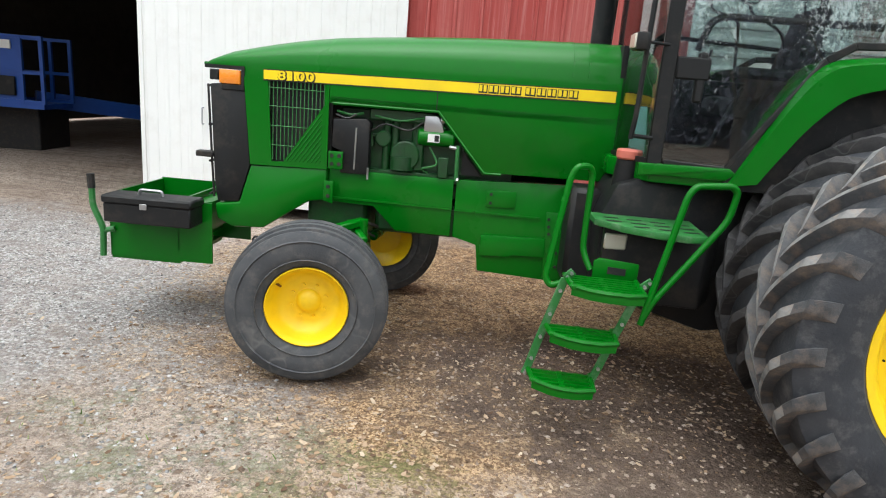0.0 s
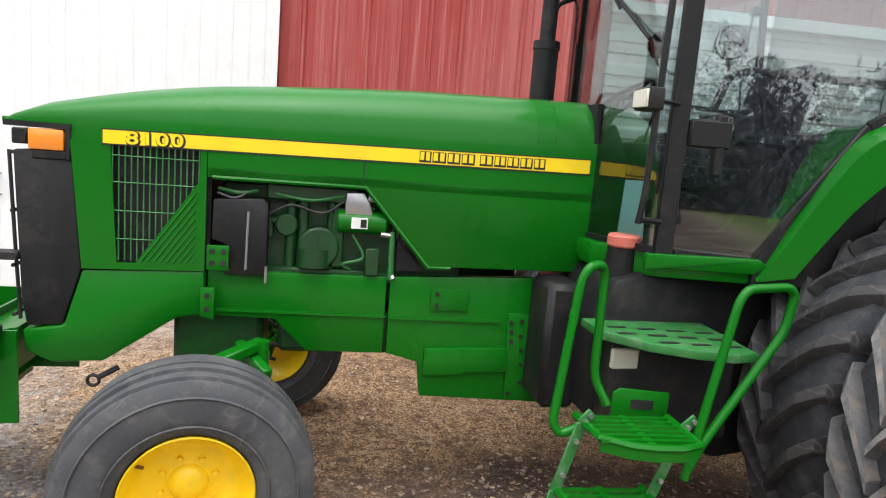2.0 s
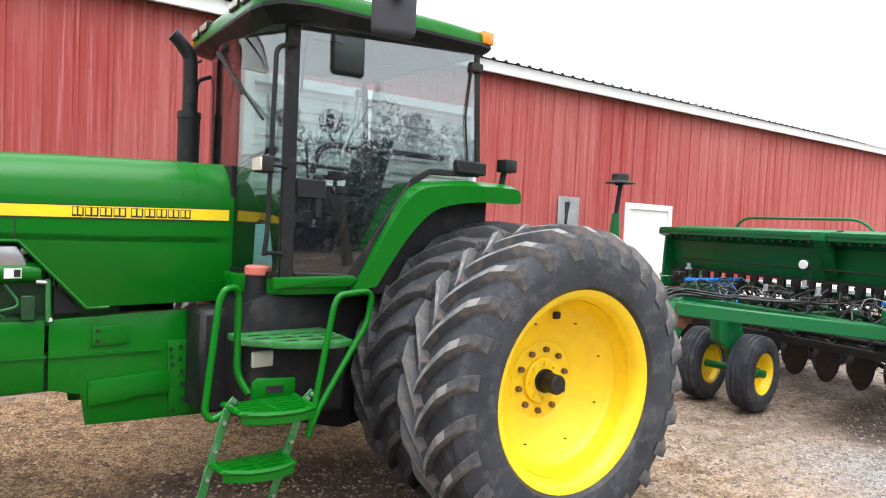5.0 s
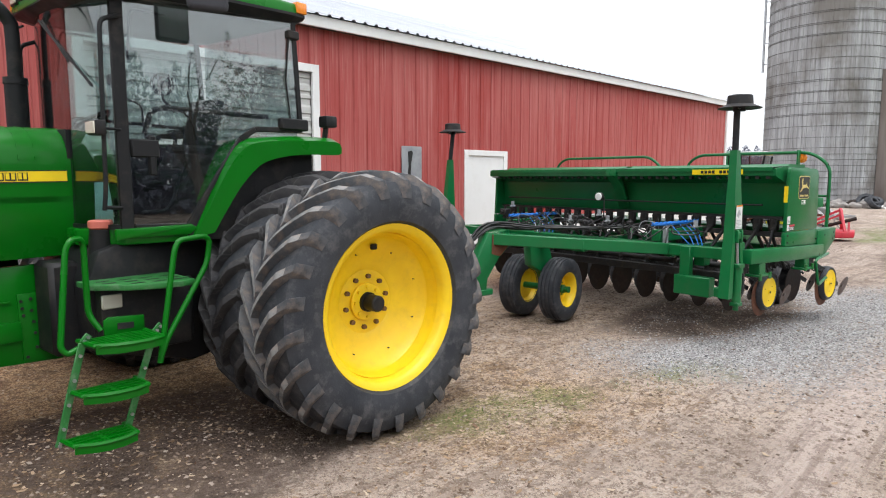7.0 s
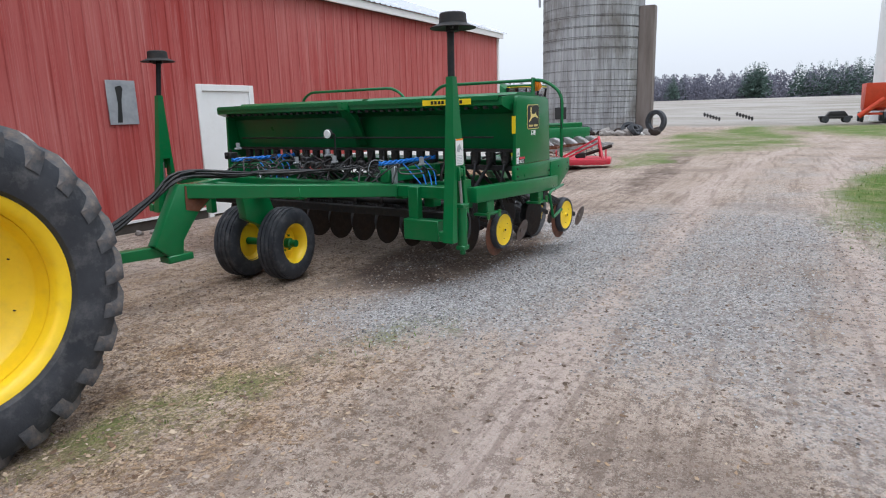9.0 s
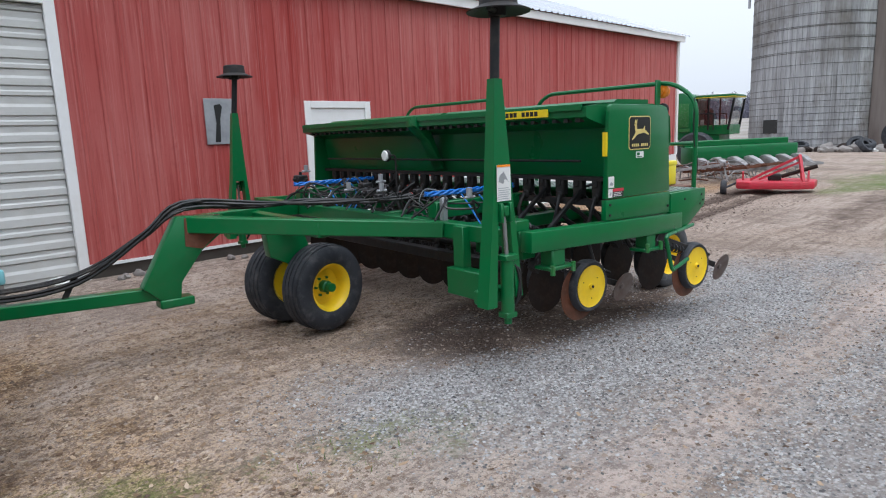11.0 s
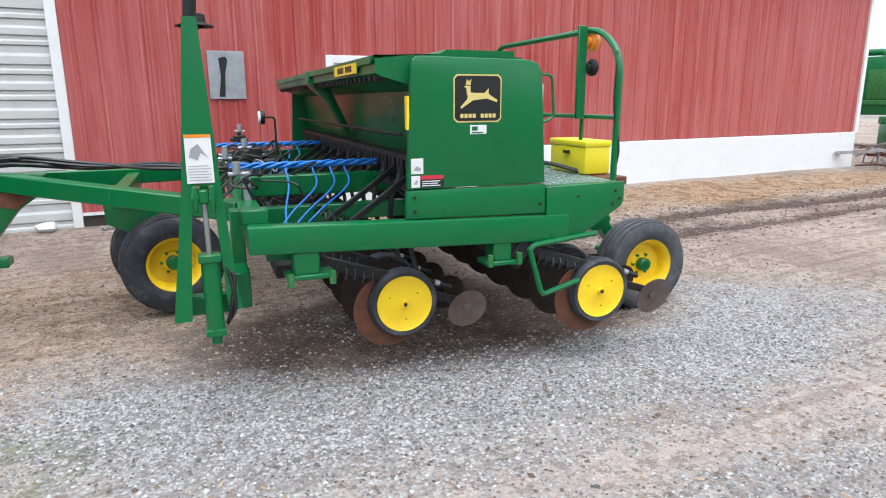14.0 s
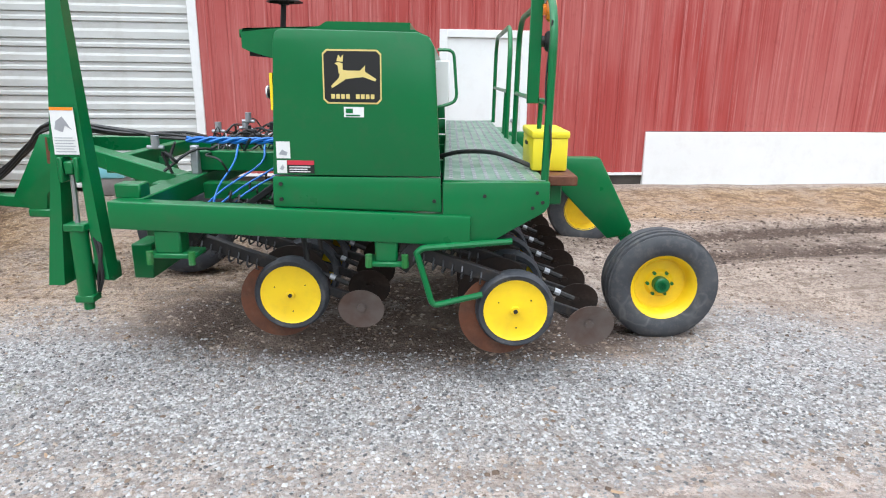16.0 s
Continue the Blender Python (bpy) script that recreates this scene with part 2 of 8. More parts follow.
CONCRETE = silo_concrete()
BROWNSTONE = surface("brown_chute_sheet", (0.21, 0.18, 0.165), 0.85, second=(0.11, 0.088, 0.078), stretch=(2, 2, 0.25), scale=0.8, amount=0.9, bump=0.01, grain=10)
REDPAINT = surface("red_machine_paint", (0.52, 0.025, 0.05), 0.45, second=(0.40, 0.03, 0.04), scale=3, bump=0.001, dirt=DUST, dirt_amount=0.3)
ORANGERED = surface("orange_red_paint", (0.60, 0.06, 0.02), 0.5, bump=0.001)
BLUEPAINT = surface("blue_machine_paint", (0.010, 0.065, 0.32), 0.45, second=(0.008, 0.045, 0.22), bump=0.001)
BARK = surface("grey_bark", (0.10, 0.085, 0.075), 0.9, second=(0.06, 0.05, 0.045), scale=3, bump=0.01)
# distant haze is mixed into both crown colours, paler and bluer
TWIGS = surface("hazed_bare_twigs", (0.165, 0.163, 0.205), 0.95, second=(0.125, 0.126, 0.168), scale=0.05, bump=0.0, vary=0.0)
NEEDLES = surface("hazed_pine_needles", (0.06, 0.10, 0.085), 0.9, second=(0.075, 0.115, 0.085), scale=0.08, bump=0.0)
RUBBLE = surface("grey_rubble", (0.30, 0.28, 0.26), 0.9, second=(0.16, 0.14, 0.13), scale=2.0, amount=0.9, bump=0.01, grain=14, vary=0.5)


def glass_material(name, tint, gloss_low, gloss_high):
    m, n, l, p = nodes_of(name)
    out = n["Material Output"]
    thin = n.new("ShaderNodeBsdfTransparent")
    thin.inputs[0].default_value = (*tint, 1)
    gloss = n.new("ShaderNodeBsdfGlossy")
    gloss.inputs["Roughness"].default_value = 0.012
    lw = n.new("ShaderNodeLayerWeight")
    lw.inputs["Blend"].default_value = 0.5
    pw = n.new("ShaderNodeMath")
    pw.operation = "POWER"
    pw.inputs[1].default_value = 4.0
    l.new(lw.outputs["Facing"], pw.inputs[0])
    mix = n.new("ShaderNodeMixShader")
    l.new(ramp(n, l, pw.outputs[0], 0.0, 1.0, gloss_low, gloss_high), mix.inputs[0])
    l.new(thin.outputs[0], mix.inputs[1])
    l.new(gloss.outputs[0], mix.inputs[2])
    l.new(mix.outputs[0], out.inputs["Surface"])
    return m


GLASS = glass_material("tinted_cab_glass", (0.77, 0.84, 0.835), 0.15, 0.72)


# ---- mesh helpers ----
def box(bm, x0, x1, y0, y1, z0, z1, bevel=0.0, seg=1, m=None):
    g = bmesh.ops.create_cube(bm, size=1.0, matrix=Matrix.Translation(((x0 + x1) / 2, (y0 + y1) / 2, (z0 + z1) / 2)) @ Matrix.Diagonal((x1 - x0, y1 - y0, z1 - z0, 1)))
    if bevel:
        edges = list({e for v in g["verts"] for e in v.link_edges})
        r = bmesh.ops.bevel(bm, geom=edges, offset=bevel, segments=seg, affect="EDGES", profile=0.5)
        vs = list({v for f in r["faces"] for v in f.verts} | {v for v in g["verts"] if v.is_valid})
    else:
        vs = g["verts"]
    if m is not None:
        bmesh.ops.transform(bm, matrix=m, verts=[v for v in vs if v.is_valid])
    return bm


def beam(bm, a, b, w, h, bevel=0.0, up=(0, 0, 1)):
    """A box of section w x h from a to b."""
    a, b = Vector(a), Vector(b)
    d = b - a
    z = Vector(up)
    x = d.normalized()
    y = z.cross(x)
    if y.length < 1e-4:
        y = Vector((0, 1, 0))
    y.normalize()
    z = x.cross(y)
    m = Matrix((x, y, z)).transposed().to_4x4()
    m.translation = (a + b) / 2
    return box(bm, -d.length / 2, d.length / 2, -w / 2, w / 2, -h / 2, h / 2, bevel, 1, m)


def prism(bm, pts, axis, a, b, bevel=0.0):
    """The outline pts, extruded along an axis from a to b; pts run in the two other axes, in their order."""
    def at(p, c):
        return {"x": (c, p[0], p[1]), "y": (p[0], c, p[1]), "z": (p[0], p[1], c)}[axis]
    lo = [bm.verts.new(at(p, a)) for p in pts]
    hi = [bm.verts.new(at(p, b)) for p in pts]
    n = len(pts)
    faces = [bm.faces.new(lo), bm.faces.new(hi[::-1])]
    for i in range(n):
        faces.append(bm.faces.new((lo[(i + 1) % n], lo[i], hi[i], hi[(i + 1) % n])))
    bmesh.ops.recalc_face_normals(bm, faces=faces)
    if bevel:
        bmesh.ops.bevel(bm, geom=list({e for f in faces for e in f.edges}), offset=bevel, segments=2, affect="EDGES", profile=0.5)
    return bm


def tube(bm, pts, r, seg=8, closed=False, cap=True):
    """A round bar along a line of points; r is one radius or one for each point."""
    pts = [Vector(p) for p in pts]
    rs = r if isinstance(r, (list, tuple)) else [r] * len(pts)
    rings, side = [], None
    for i, p in enumerate(pts):
        if closed:
            d = pts[(i + 1) % len(pts)] - pts[i - 1]
        else:
            d = pts[min(i + 1, len(pts) - 1)] - pts[max(i - 1, 0)]
        d.normalize()
        if side is None:
            side = d.cross(Vector((0, 0, 1)) if abs(d.z) < 0.9 else Vector((1, 0, 0)))
        side = (side - d * side.dot(d)).normalized()
        up = d.cross(side)
        rings.append([bm.verts.new(p + rs[i] * (math.cos(k * math.tau / seg) * side + math.sin(k * math.tau / seg) * up)) for k in range(seg)])
    n = len(rings)
    for i in range(n if closed else n - 1):
        a, b = rings[i], rings[(i + 1) % n]
        for k in range(seg):
            bm.faces.new((a[k], a[(k + 1) % seg], b[(k + 1) % seg], b[k]))
    if cap and not closed:
        bm.faces.new(rings[0][::-1])
        bm.faces.new(rings[-1])
    return bm


def smooth_line(pts, steps=5):
    """A rounded line through the points."""
    p = [Vector(q) for q in pts]
    p = [p[0] * 2 - p[1]] + p + [p[-1] * 2 - p[-2]]
    out = []
    for i in range(1, len(p) - 2):
        for s in range(steps):
            t = s / steps
            out.append(0.5 * ((2 * p[i]) + (p[i + 1] - p[i - 1]) * t + (2 * p[i - 1] - 5 * p[i] + 4 * p[i + 1] - p[i + 2]) * t * t
                              + (3 * p[i] - p[i - 1] - 3 * p[i + 1] + p[i + 2]) * t ** 3))
    out.append(p[-2])
    return out


def bent(pts, r=0.06, steps=4):
    """A line with its corners rounded by r, as a bent pipe has them."""
    p = [Vector(q) for q in pts]
    out = [p[0]]
    for i in range(1, len(p) - 1):
        a, b = (p[i - 1] - p[i]), (p[i + 1] - p[i])
        k = min(r, a.length * 0.45, b.length * 0.45)
        s, e = p[i] + a.normalized() * k, p[i] + b.normalized() * k
        for j in range(steps + 1):
            t = j / steps
            out.append((1 - t) ** 2 * s + 2 * t * (1 - t) * p[i] + t * t * e)
    out.append(p[-1])
    return out


def lathe(bm, profile, axis="y", seg=32, centre=(0, 0, 0), closed=True):
    """The profile of (radius, along) turned about an axis."""
    rings = []
    for k in range(seg):
        a = k * math.tau / seg
        ring = []
        for r, s in profile:
            c, d = r * math.cos(a), r * math.sin(a)
            v = {"x": (s, c, d), "y": (c, s, d), "z": (c, d, s)}[axis]
            ring.append(bm.verts.new(Vector(v) + Vector(centre)))
        rings.append(ring)
    n = len(profile)
    faces = []
    for k in range(seg):
        a, b = rings[k], rings[(k + 1) % seg]
        for i in range(n if closed else n - 1):
            j = (i + 1) % n
            faces.append(bm.faces.new((a[i], a[j], b[j], b[i])))
    bmesh.ops.recalc_face_normals(bm, faces=faces)
    return bm


def disc(bm, r, a, b, axis="y", seg=24, centre=(0, 0, 0), edge=0.0):
    """A solid round of radius r, from a to b along the axis."""
    e = edge
    prof = [(0.0005, a), (r - e, a), (r, a + e), (r, b - e), (r - e, b), (0.0005, b)] if e else [(0.0005, a), (r, a), (r, b), (0.0005, b)]
    return lathe(bm, prof, axis, seg, centre)


def finish(bm, name, mat, smooth=True, angle=38):
    me = bpy.data.meshes.new(name)
    bm.normal_update()
    bm.to_mesh(me)
    bm.free()
    me.materials.append(mat)
    if smooth:
        me.shade_smooth()
        me.set_sharp_from_angle(angle=radians(angle))
    return me


def part(name, bm, mat, parent, label="", at=None, smooth=True):
    ob = new(name, finish(bm, name, mat, smooth))
    ob.parent = parent
    if at is not None:
        ob.matrix_basis = at
    if label:
        ob["label"] = label
    return ob


def loose(name, bm, mat, parent, label=""):
    """Every separate piece of the bmesh as a part of its own."""
    left = set(bm.verts)
    while left:
        seed = min(left, key=lambda v: v.index if v.index >= 0 else 0)
        isle, todo = {seed}, [seed]
        while todo:
            for e in todo.pop().link_edges:
                for v in e.verts:
                    if v not in isle:
                        isle.add(v)
                        todo.append(v)
        left -= isle
        piece, new_of = bmesh.new(), {}
        for v in sorted(isle, key=lambda v: v.co[:]):
            new_of[v] = piece.verts.new(v.co)
        for f in {f for v in isle for f in v.link_faces}:
            piece.faces.new([new_of[v] for v in f.verts])
        part(name, piece, mat, parent, label)
    bm.free()


def again(ob, at, parent=None):
    """The same piece once more, on the same mesh, with what hangs on it."""
    o = copy_thing(ob, at)
    if parent is not None:
        o.parent = parent
    return o


def thing(name, at, label, category, group="", kind=""):
    e = new(name)
    e.empty_display_size = 0.2
    e.matrix_world = at
    return tagged(e, label, category, group, kind)


def solo(name, bm, mat, label, category, at=None, group="", kind="", smooth=True):
    ob = new(name, finish(bm, name, mat, smooth))
    if at is not None:
        ob.matrix_world = at
    return tagged(ob, label, category, group, kind)


def B():
    return bmesh.new()


def step(a, b, x):
    t = np.clip((x - a) / (b - a), 0.0, 1.0)
    return t * t * (3 - 2 * t)


# ---- ground ----
def soft(x, y, cx, cy, rx, ry, turn=0.0):
    """A soft round patch, 1 in its middle and 0 outside."""
    a = radians(turn)
    dx, dy = x - cx, y - cy
    u, v = (dx * math.cos(a) + dy * math.sin(a)) / rx, (-dx * math.sin(a) + dy * math.cos(a)) / ry
    return step(1.25, 0.7, np.sqrt(u * u + v * v))


def ruts(x, y):
    """Wheel ruts that run along the barn behind the drill."""
    a = np.exp(-((y - 4.95 - 0.05 * (x - 10) + 0.15 * np.sin(0.8 * x)) / 0.24) ** 2) + 0.85 * np.exp(-((y - 4.15 - 0.05 * (x - 10) + 0.05 * np.sin(1.3 * x)) / 0.20) ** 2)
    return a * step(9.6, 11.0, x) * step(27, 18, x)


def height(x, y):
    """The lie of the land: a yard that is nearly level, and a field that rises behind it."""
    x, y = np.asarray(x, float), np.asarray(y, float)
    z = -0.08 * step(5.0, 3.4, x) - 0.055 * soft(x, y, 2.65, 4.8, 1.0, 2.6) + 0.08 * step(6.3, 7.6, y) * step(-6, 2, x) - 0.2 * step(22, 45, x)
    z = z + 4.3 * step(75, 300, x) + 3.0 * step(-60, -300, y) + 3.0 * step(-60, -300, x)
    near = step(60, 30, np.abs(x)) * step(40, 20, np.abs(y))
    z = z + near * (0.016 * np.sin(1.7 * x + 0.6 * np.sin(1.3 * y)) * np.sin(1.9 * y + 0.4) + 0.007 * np.sin(5.1 * x + 2 * y) * np.sin(4.3 * y - x))
    return z - 0.065 * ruts(x, y) - 0.075 * soft(x, y, 10.3, 2.7, 1.5, 1.1)


def spaced(lo, a, b, hi, fine, grow=1.22):
    mid = list(np.arange(a, b, fine))
    out, s, v = [], fine, a
    while v > lo:
        s *= grow
        v -= s
        out.append(v)
    left = out[::-1]
    out, s, v = [], fine, mid[-1]
    while v < hi:
        s *= grow
        v += s
        out.append(v)
    return np.array(left + mid + out)


def wheel_tracks(x, y):
    """The two worn lanes of the drive, where the gravel is pressed into the dirt."""
    bend = 0.012 * (np.clip(x, 4, 40) - 7) ** 2 * step(11, 26, x) * 0.25
    out = 0.0
    for lane, wide in ((0.55, 0.34), (-1.65, 0.40)):
        out = np.maximum(out, np.exp(-((y - lane + bend + 0.10 * np.sin(0.7 * x)) / wide) ** 2))
    return out * step(1.0, 4.5, x)


def ground_masks(x, y):
    lanes = wheel_tracks(x, y)
    wave = 0.9 * np.sin(0.23 * x + 0.4) + 0.6 * np.sin(0.61 * x + 0.3 * y) + 0.35 * np.sin(1.7 * x + 1.1)
    gravel = np.maximum.reduce([soft(x, y, 8.3, 2.1, 3.4, 1.5, -6), 0.75 * soft(x, y, 9.2, 0.2, 4.2, 2.0, -4), 0.55 * soft(x, y, 11.0, -1.3, 6.0, 2.0, -6), soft(x, y, 7.0, -4.2, 6.0, 3.2), soft(x, y, -5.4, 3.9, 3.7, 3.5), 0.6 * soft(x, y, -1.9, 3.0, 1.6, 1.0),
                                0.35 * soft(x, y, 19, -1.6, 9, 1.4, -6), 0.2 * soft(x, y, 30, -3.5, 10, 2.2, -4)])
    gravel = gravel * (1 - 0.72 * lanes) * (1 - 0.85 * soft(x, y, 8.0, 2.8, 2.4, 0.9, -6))
    gravel = np.maximum(gravel, 0.62 * soft(x, y, 7.6, 1.35, 2.4, 0.85, -6))
    grass = np.maximum.reduce([1.4 * soft(x, y, 17.5, -5.4, 8.2, 3.1, -14), 1.0 * soft(x, y + wave, 50, 1.2, 24, 4.0, -4) * (0.72 + 0.28 * np.sin(0.9 * x + 1.3 * y)), 0.9 * soft(x, y, 60, -8, 20, 6),
                               0.55 * soft(x, y + 0.5 * wave, 24, 3.2, 4.2, 0.9), 0.30 * soft(x, y, 5.2, 1.9, 0.8, 0.35, -20), 0.30 * soft(x, y, -1.2, 2.8, 1.6, 0.5), 0.3 * soft(x, y, 3.4, 2.6, 1.0, 0.4, -20),
                               step(-8, -14, y), step(-14, -22, x)])
    field = np.maximum(step(64, 70, x), step(26, 40, y))
    litter = np.maximum.reduce([1.15 * soft(x, y, 0.8, 5.4, 3.8, 2.2), soft(x, y, 0.2, 4.1, 2.7, 1.3), 0.55 * soft(x, y, -0.6, 2.6, 2.4, 1.0), 0.75 * soft(x, y, 15, 6.6, 8, 1.0), 0.5 * soft(x, y, 4.0, 3.0, 1.9, 1.6), 0.45 * soft(x, y, 5.6, 4.2, 2.2, 1.6)])
    # ruts and wet soil, plus painted shade under the tractor and drill
    mud_shade = np.maximum.reduce([1.25 * ruts(x, y), 0.45 * soft(x, y, 14.5, 4.9, 4.8, 0.9, 3), 0.95 * soft(x, y, 8.1, 2.7, 2.0, 1.0, -6), 0.6 * soft(x, y, -0.4, 3.9, 1.5, 0.35), 0.9 * soft(x, y, 1.6, 4.1, 1.9, 1.1), 1.0 * soft(x, y, 1.5, 3.3, 0.9, 0.6), 0.25 * soft(x, y, 7.0, 3.6, 2.0, 1.2), 0.5 * soft(x, y, 22, 2.2, 10, 0.5, 2), 0.75 * soft(x, y, -1.9, 4.5, 0.55, 0.28, 10), 0.7 * soft(x, y, 0.1, 4.5, 0.8, 0.35)])
    # unseen ground behind the path, darkened so the cab glass mirrors it dark
    floor = step(-6, -10, y) * step(9, 3, x)
    grass, mud_shade = grass * (1 - floor), np.maximum(mud_shade, 0.95 * floor)
    return gravel, grass, field, litter, mud_shade, lanes


MASKS = ("gravel", "grass", "field", "litter", "mud_shade", "lanes")


def ground_material():
    m, n, l, p = nodes_of("yard_ground")
    pos = n.new("ShaderNodeNewGeometry").outputs["Position"]
    big = noise_tex(n, l, 0.55, 6, 0.6, pos)
    mid = noise_tex(n, l, 3.2, 7, 0.68, pos)
    clod = noise_tex(n, l, 11, 6, 0.72, pos)
    fine = noise_tex(n, l, 34, 5, 0.75, pos)
    grit = noise_tex(n, l, 110, 3, 0.7, pos)
    dirt = mixc(n, l, ramp(n, l, big.outputs[0], 0.35, 0.65), (0.415, 0.322, 0.258), (0.505, 0.413, 0.350))
    dirt = mixc(n, l, ramp(n, l, clod.outputs[0], 0.52, 0.565, 0.0, 0.74), dirt, (0.17, 0.123, 0.096))
    dirt = mixc(n, l, ramp(n, l, fine.outputs[0], 0.51, 0.56, 0.0, 0.7), dirt, (0.165, 0.122, 0.096))
    dirt = mixc(n, l, ramp(n, l, grit.outputs[0], 0.55, 0.61, 0.0, 0.8), dirt, (0.58, 0.52, 0.45))
    streak = noise_tex(n, l, 1.3, 5, 0.7, pos, (0.30, 4.5, 1.0))
    worn = ramp(n, l, streak.outputs[0], 0.52, 0.60, 0.0, 0.5)
    dirt = mixc(n, l, worn, dirt, (0.19, 0.142, 0.112))
    drag = noise_tex(n, l, 0.42, 7, 0.72, pos, (1.0, 0.55, 1.0))
    dirt = mixc(n, l, ramp(n, l, drag.outputs[0], 0.50, 0.60, 0.0, 0.5), dirt, (0.175, 0.135, 0.11))
    cells = n.new("ShaderNodeTexVoronoi")
    cells.inputs["Scale"].default_value = 46
    l.new(pos, cells.inputs["Vector"])
    tone = n.new("ShaderNodeSeparateColor")
    l.new(cells.outputs["Color"], tone.inputs[0])
    stone = mixc(n, l, tone.outputs[0], (0.145, 0.140, 0.140), (0.63, 0.617, 0.61))
    stone = mixc(n, l, ramp(n, l, cells.outputs["Distance"], 0.35, 0.8, 0.0, 0.8), stone, (0.16, 0.142, 0.13))
    stone = mixc(n, l, ramp(n, l, grit.outputs[0], 0.48, 0.62, 0.0, 0.35), stone, (0.44, 0.42, 0.40))
    stone = mixc(n, l, ramp(n, l, mid.outputs[0], 0.46, 0.61, 0.0, 0.52), stone, (0.365, 0.318, 0.29))
    stone = mixc(n, l, ramp(n, l, drag.outputs[0], 0.50, 0.60, 0.0, 0.30), stone, (0.27, 0.232, 0.21))
    stone = mixc(n, l, ramp(n, l, clod.outputs[0], 0.535, 0.58, 0.0, 0.6), stone, (0.20, 0.168, 0.15))
    lane = mixc(n, l, ramp(n, l, mid.outputs[0], 0.38, 0.66), (0.53, 0.435, 0.382), (0.435, 0.343, 0.292))
    lane = mixc(n, l, ramp(n, l, clod.outputs[0], 0.525, 0.565, 0.0, 0.75), lane, (0.225, 0.172, 0.142))
    lane = mixc(n, l, ramp(n, l, fine.outputs[0], 0.52, 0.57, 0.0, 0.5), lane, (0.22, 0.17, 0.14))
    lane = mixc(n, l, ramp(n, l, grit.outputs[0], 0.55, 0.62, 0.0, 0.7), lane, (0.52, 0.47, 0.42))
    lane = mixc(n, l, worn, lane, (0.20, 0.152, 0.124))
    stone = mixc(n, l, ramp(n, l, streak.outputs[0], 0.54, 0.62, 0.0, 0.35), stone, (0.235, 0.20, 0.18))
    blade = noise_tex(n, l, 55, 4, 0.7, pos)
    grass = mixc(n, l, ramp(n, l, blade.outputs[0], 0.35, 0.68), (0.04, 0.095, 0.014), (0.125, 0.195, 0.035))
    grass = mixc(n, l, ramp(n, l, mid.outputs[0], 0.46, 0.64, 0.0, 0.5), grass, (0.27, 0.25, 0.12))
    grass = mixc(n, l, ramp(n, l, drag.outputs[0], 0.50, 0.63, 0.0, 0.5), grass, (0.29, 0.24, 0.15))
    straw = mixc(n, l, ramp(n, l, blade.outputs[0], 0.46, 0.54), (0.20, 0.120, 0.066), (0.56, 0.385, 0.225))
    straw = mixc(n, l, ramp(n, l, clod.outputs[0], 0.52, 0.58, 0.0, 0.7), straw, (0.125, 0.080, 0.055))
    straw = mixc(n, l, ramp(n, l, mid.outputs[0], 0.50, 0.58, 0.0, 0.5), straw, (0.115, 0.074, 0.050))
    furrow = noise_tex(n, l, 0.12, 6, 0.7, pos, (1.0, 0.35, 1.0))
    field = mixc(n, l, ramp(n, l, furrow.outputs[0], 0.44, 0.60), (0.345, 0.325, 0.30), (0.25, 0.225, 0.195))
    # one dark tone for wet soil and for the painted shade
    mud_shade_col = mixc(n, l, ramp(n, l, fine.outputs[0], 0.4, 0.65), (0.062, 0.044, 0.035), (0.17, 0.125, 0.10))

    def mask(name):
        a = n.new("ShaderNodeAttribute")
        a.attribute_name = name
        s1, s2 = n.new("ShaderNodeMath"), n.new("ShaderNodeMath")
        s1.operation = s2.operation = "ADD"
        l.new(a.outputs["Fac"], s1.inputs[0])
        l.new(ramp(n, l, mid.outputs[0], 0.25, 0.75, -0.38, 0.38), s1.inputs[1])
        l.new(s1.outputs[0], s2.inputs[0])
        l.new(ramp(n, l, fine.outputs[0], 0.25, 0.75, -0.34, 0.34), s2.inputs[1])
        s3 = n.new("ShaderNodeMath")
        s3.operation = "ADD"
        l.new(s2.outputs[0], s3.inputs[0])
        l.new(ramp(n, l, big.outputs[0], 0.3, 0.7, -0.3, 0.3), s3.inputs[1])
        lo = n.new("ShaderNodeMath")
        lo.operation = "MULTIPLY"
        l.new(ramp(n, l, s3.outputs[0], 0.18, 0.88), lo.inputs[0])
        l.new(ramp(n, l, a.outputs["Fac"], 0.0, 0.14), lo.inputs[1])
        return lo.outputs[0]
    col = dirt
    for name, c in (("litter", straw), ("lanes", lane), ("mud_shade", mud_shade_col), ("gravel", stone), ("grass", grass), ("field", field)):
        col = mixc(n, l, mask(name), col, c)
    l.new(col, p.inputs["Base Color"])
    p.inputs["Roughness"].default_value = 0.95
    p.inputs["Specular IOR Level"].default_value = 0.15
    hsum, h2 = n.new("ShaderNodeMath"), n.new("ShaderNodeMath")
    hsum.operation = h2.operation = "ADD"
    l.new(fine.outputs[0], hsum.inputs[0])
    l.new(ramp(n, l, cells.outputs["Distance"], 0.0, 0.9, 0.35, 0.0), hsum.inputs[1])
    l.new(hsum.outputs[0], h2.inputs[0])
    l.new(ramp(n, l, clod.outputs[0], 0.3, 0.7, 0.0, 0.8), h2.inputs[1])
    b = n.new("ShaderNodeBump")
    b.inputs["Strength"].default_value, b.inputs["Distance"].default_value = 0.85, 0.030
    l.new(h2.outputs[0], b.inputs["Height"])
    l.new(b.outputs[0], p.inputs["Normal"])
    return m


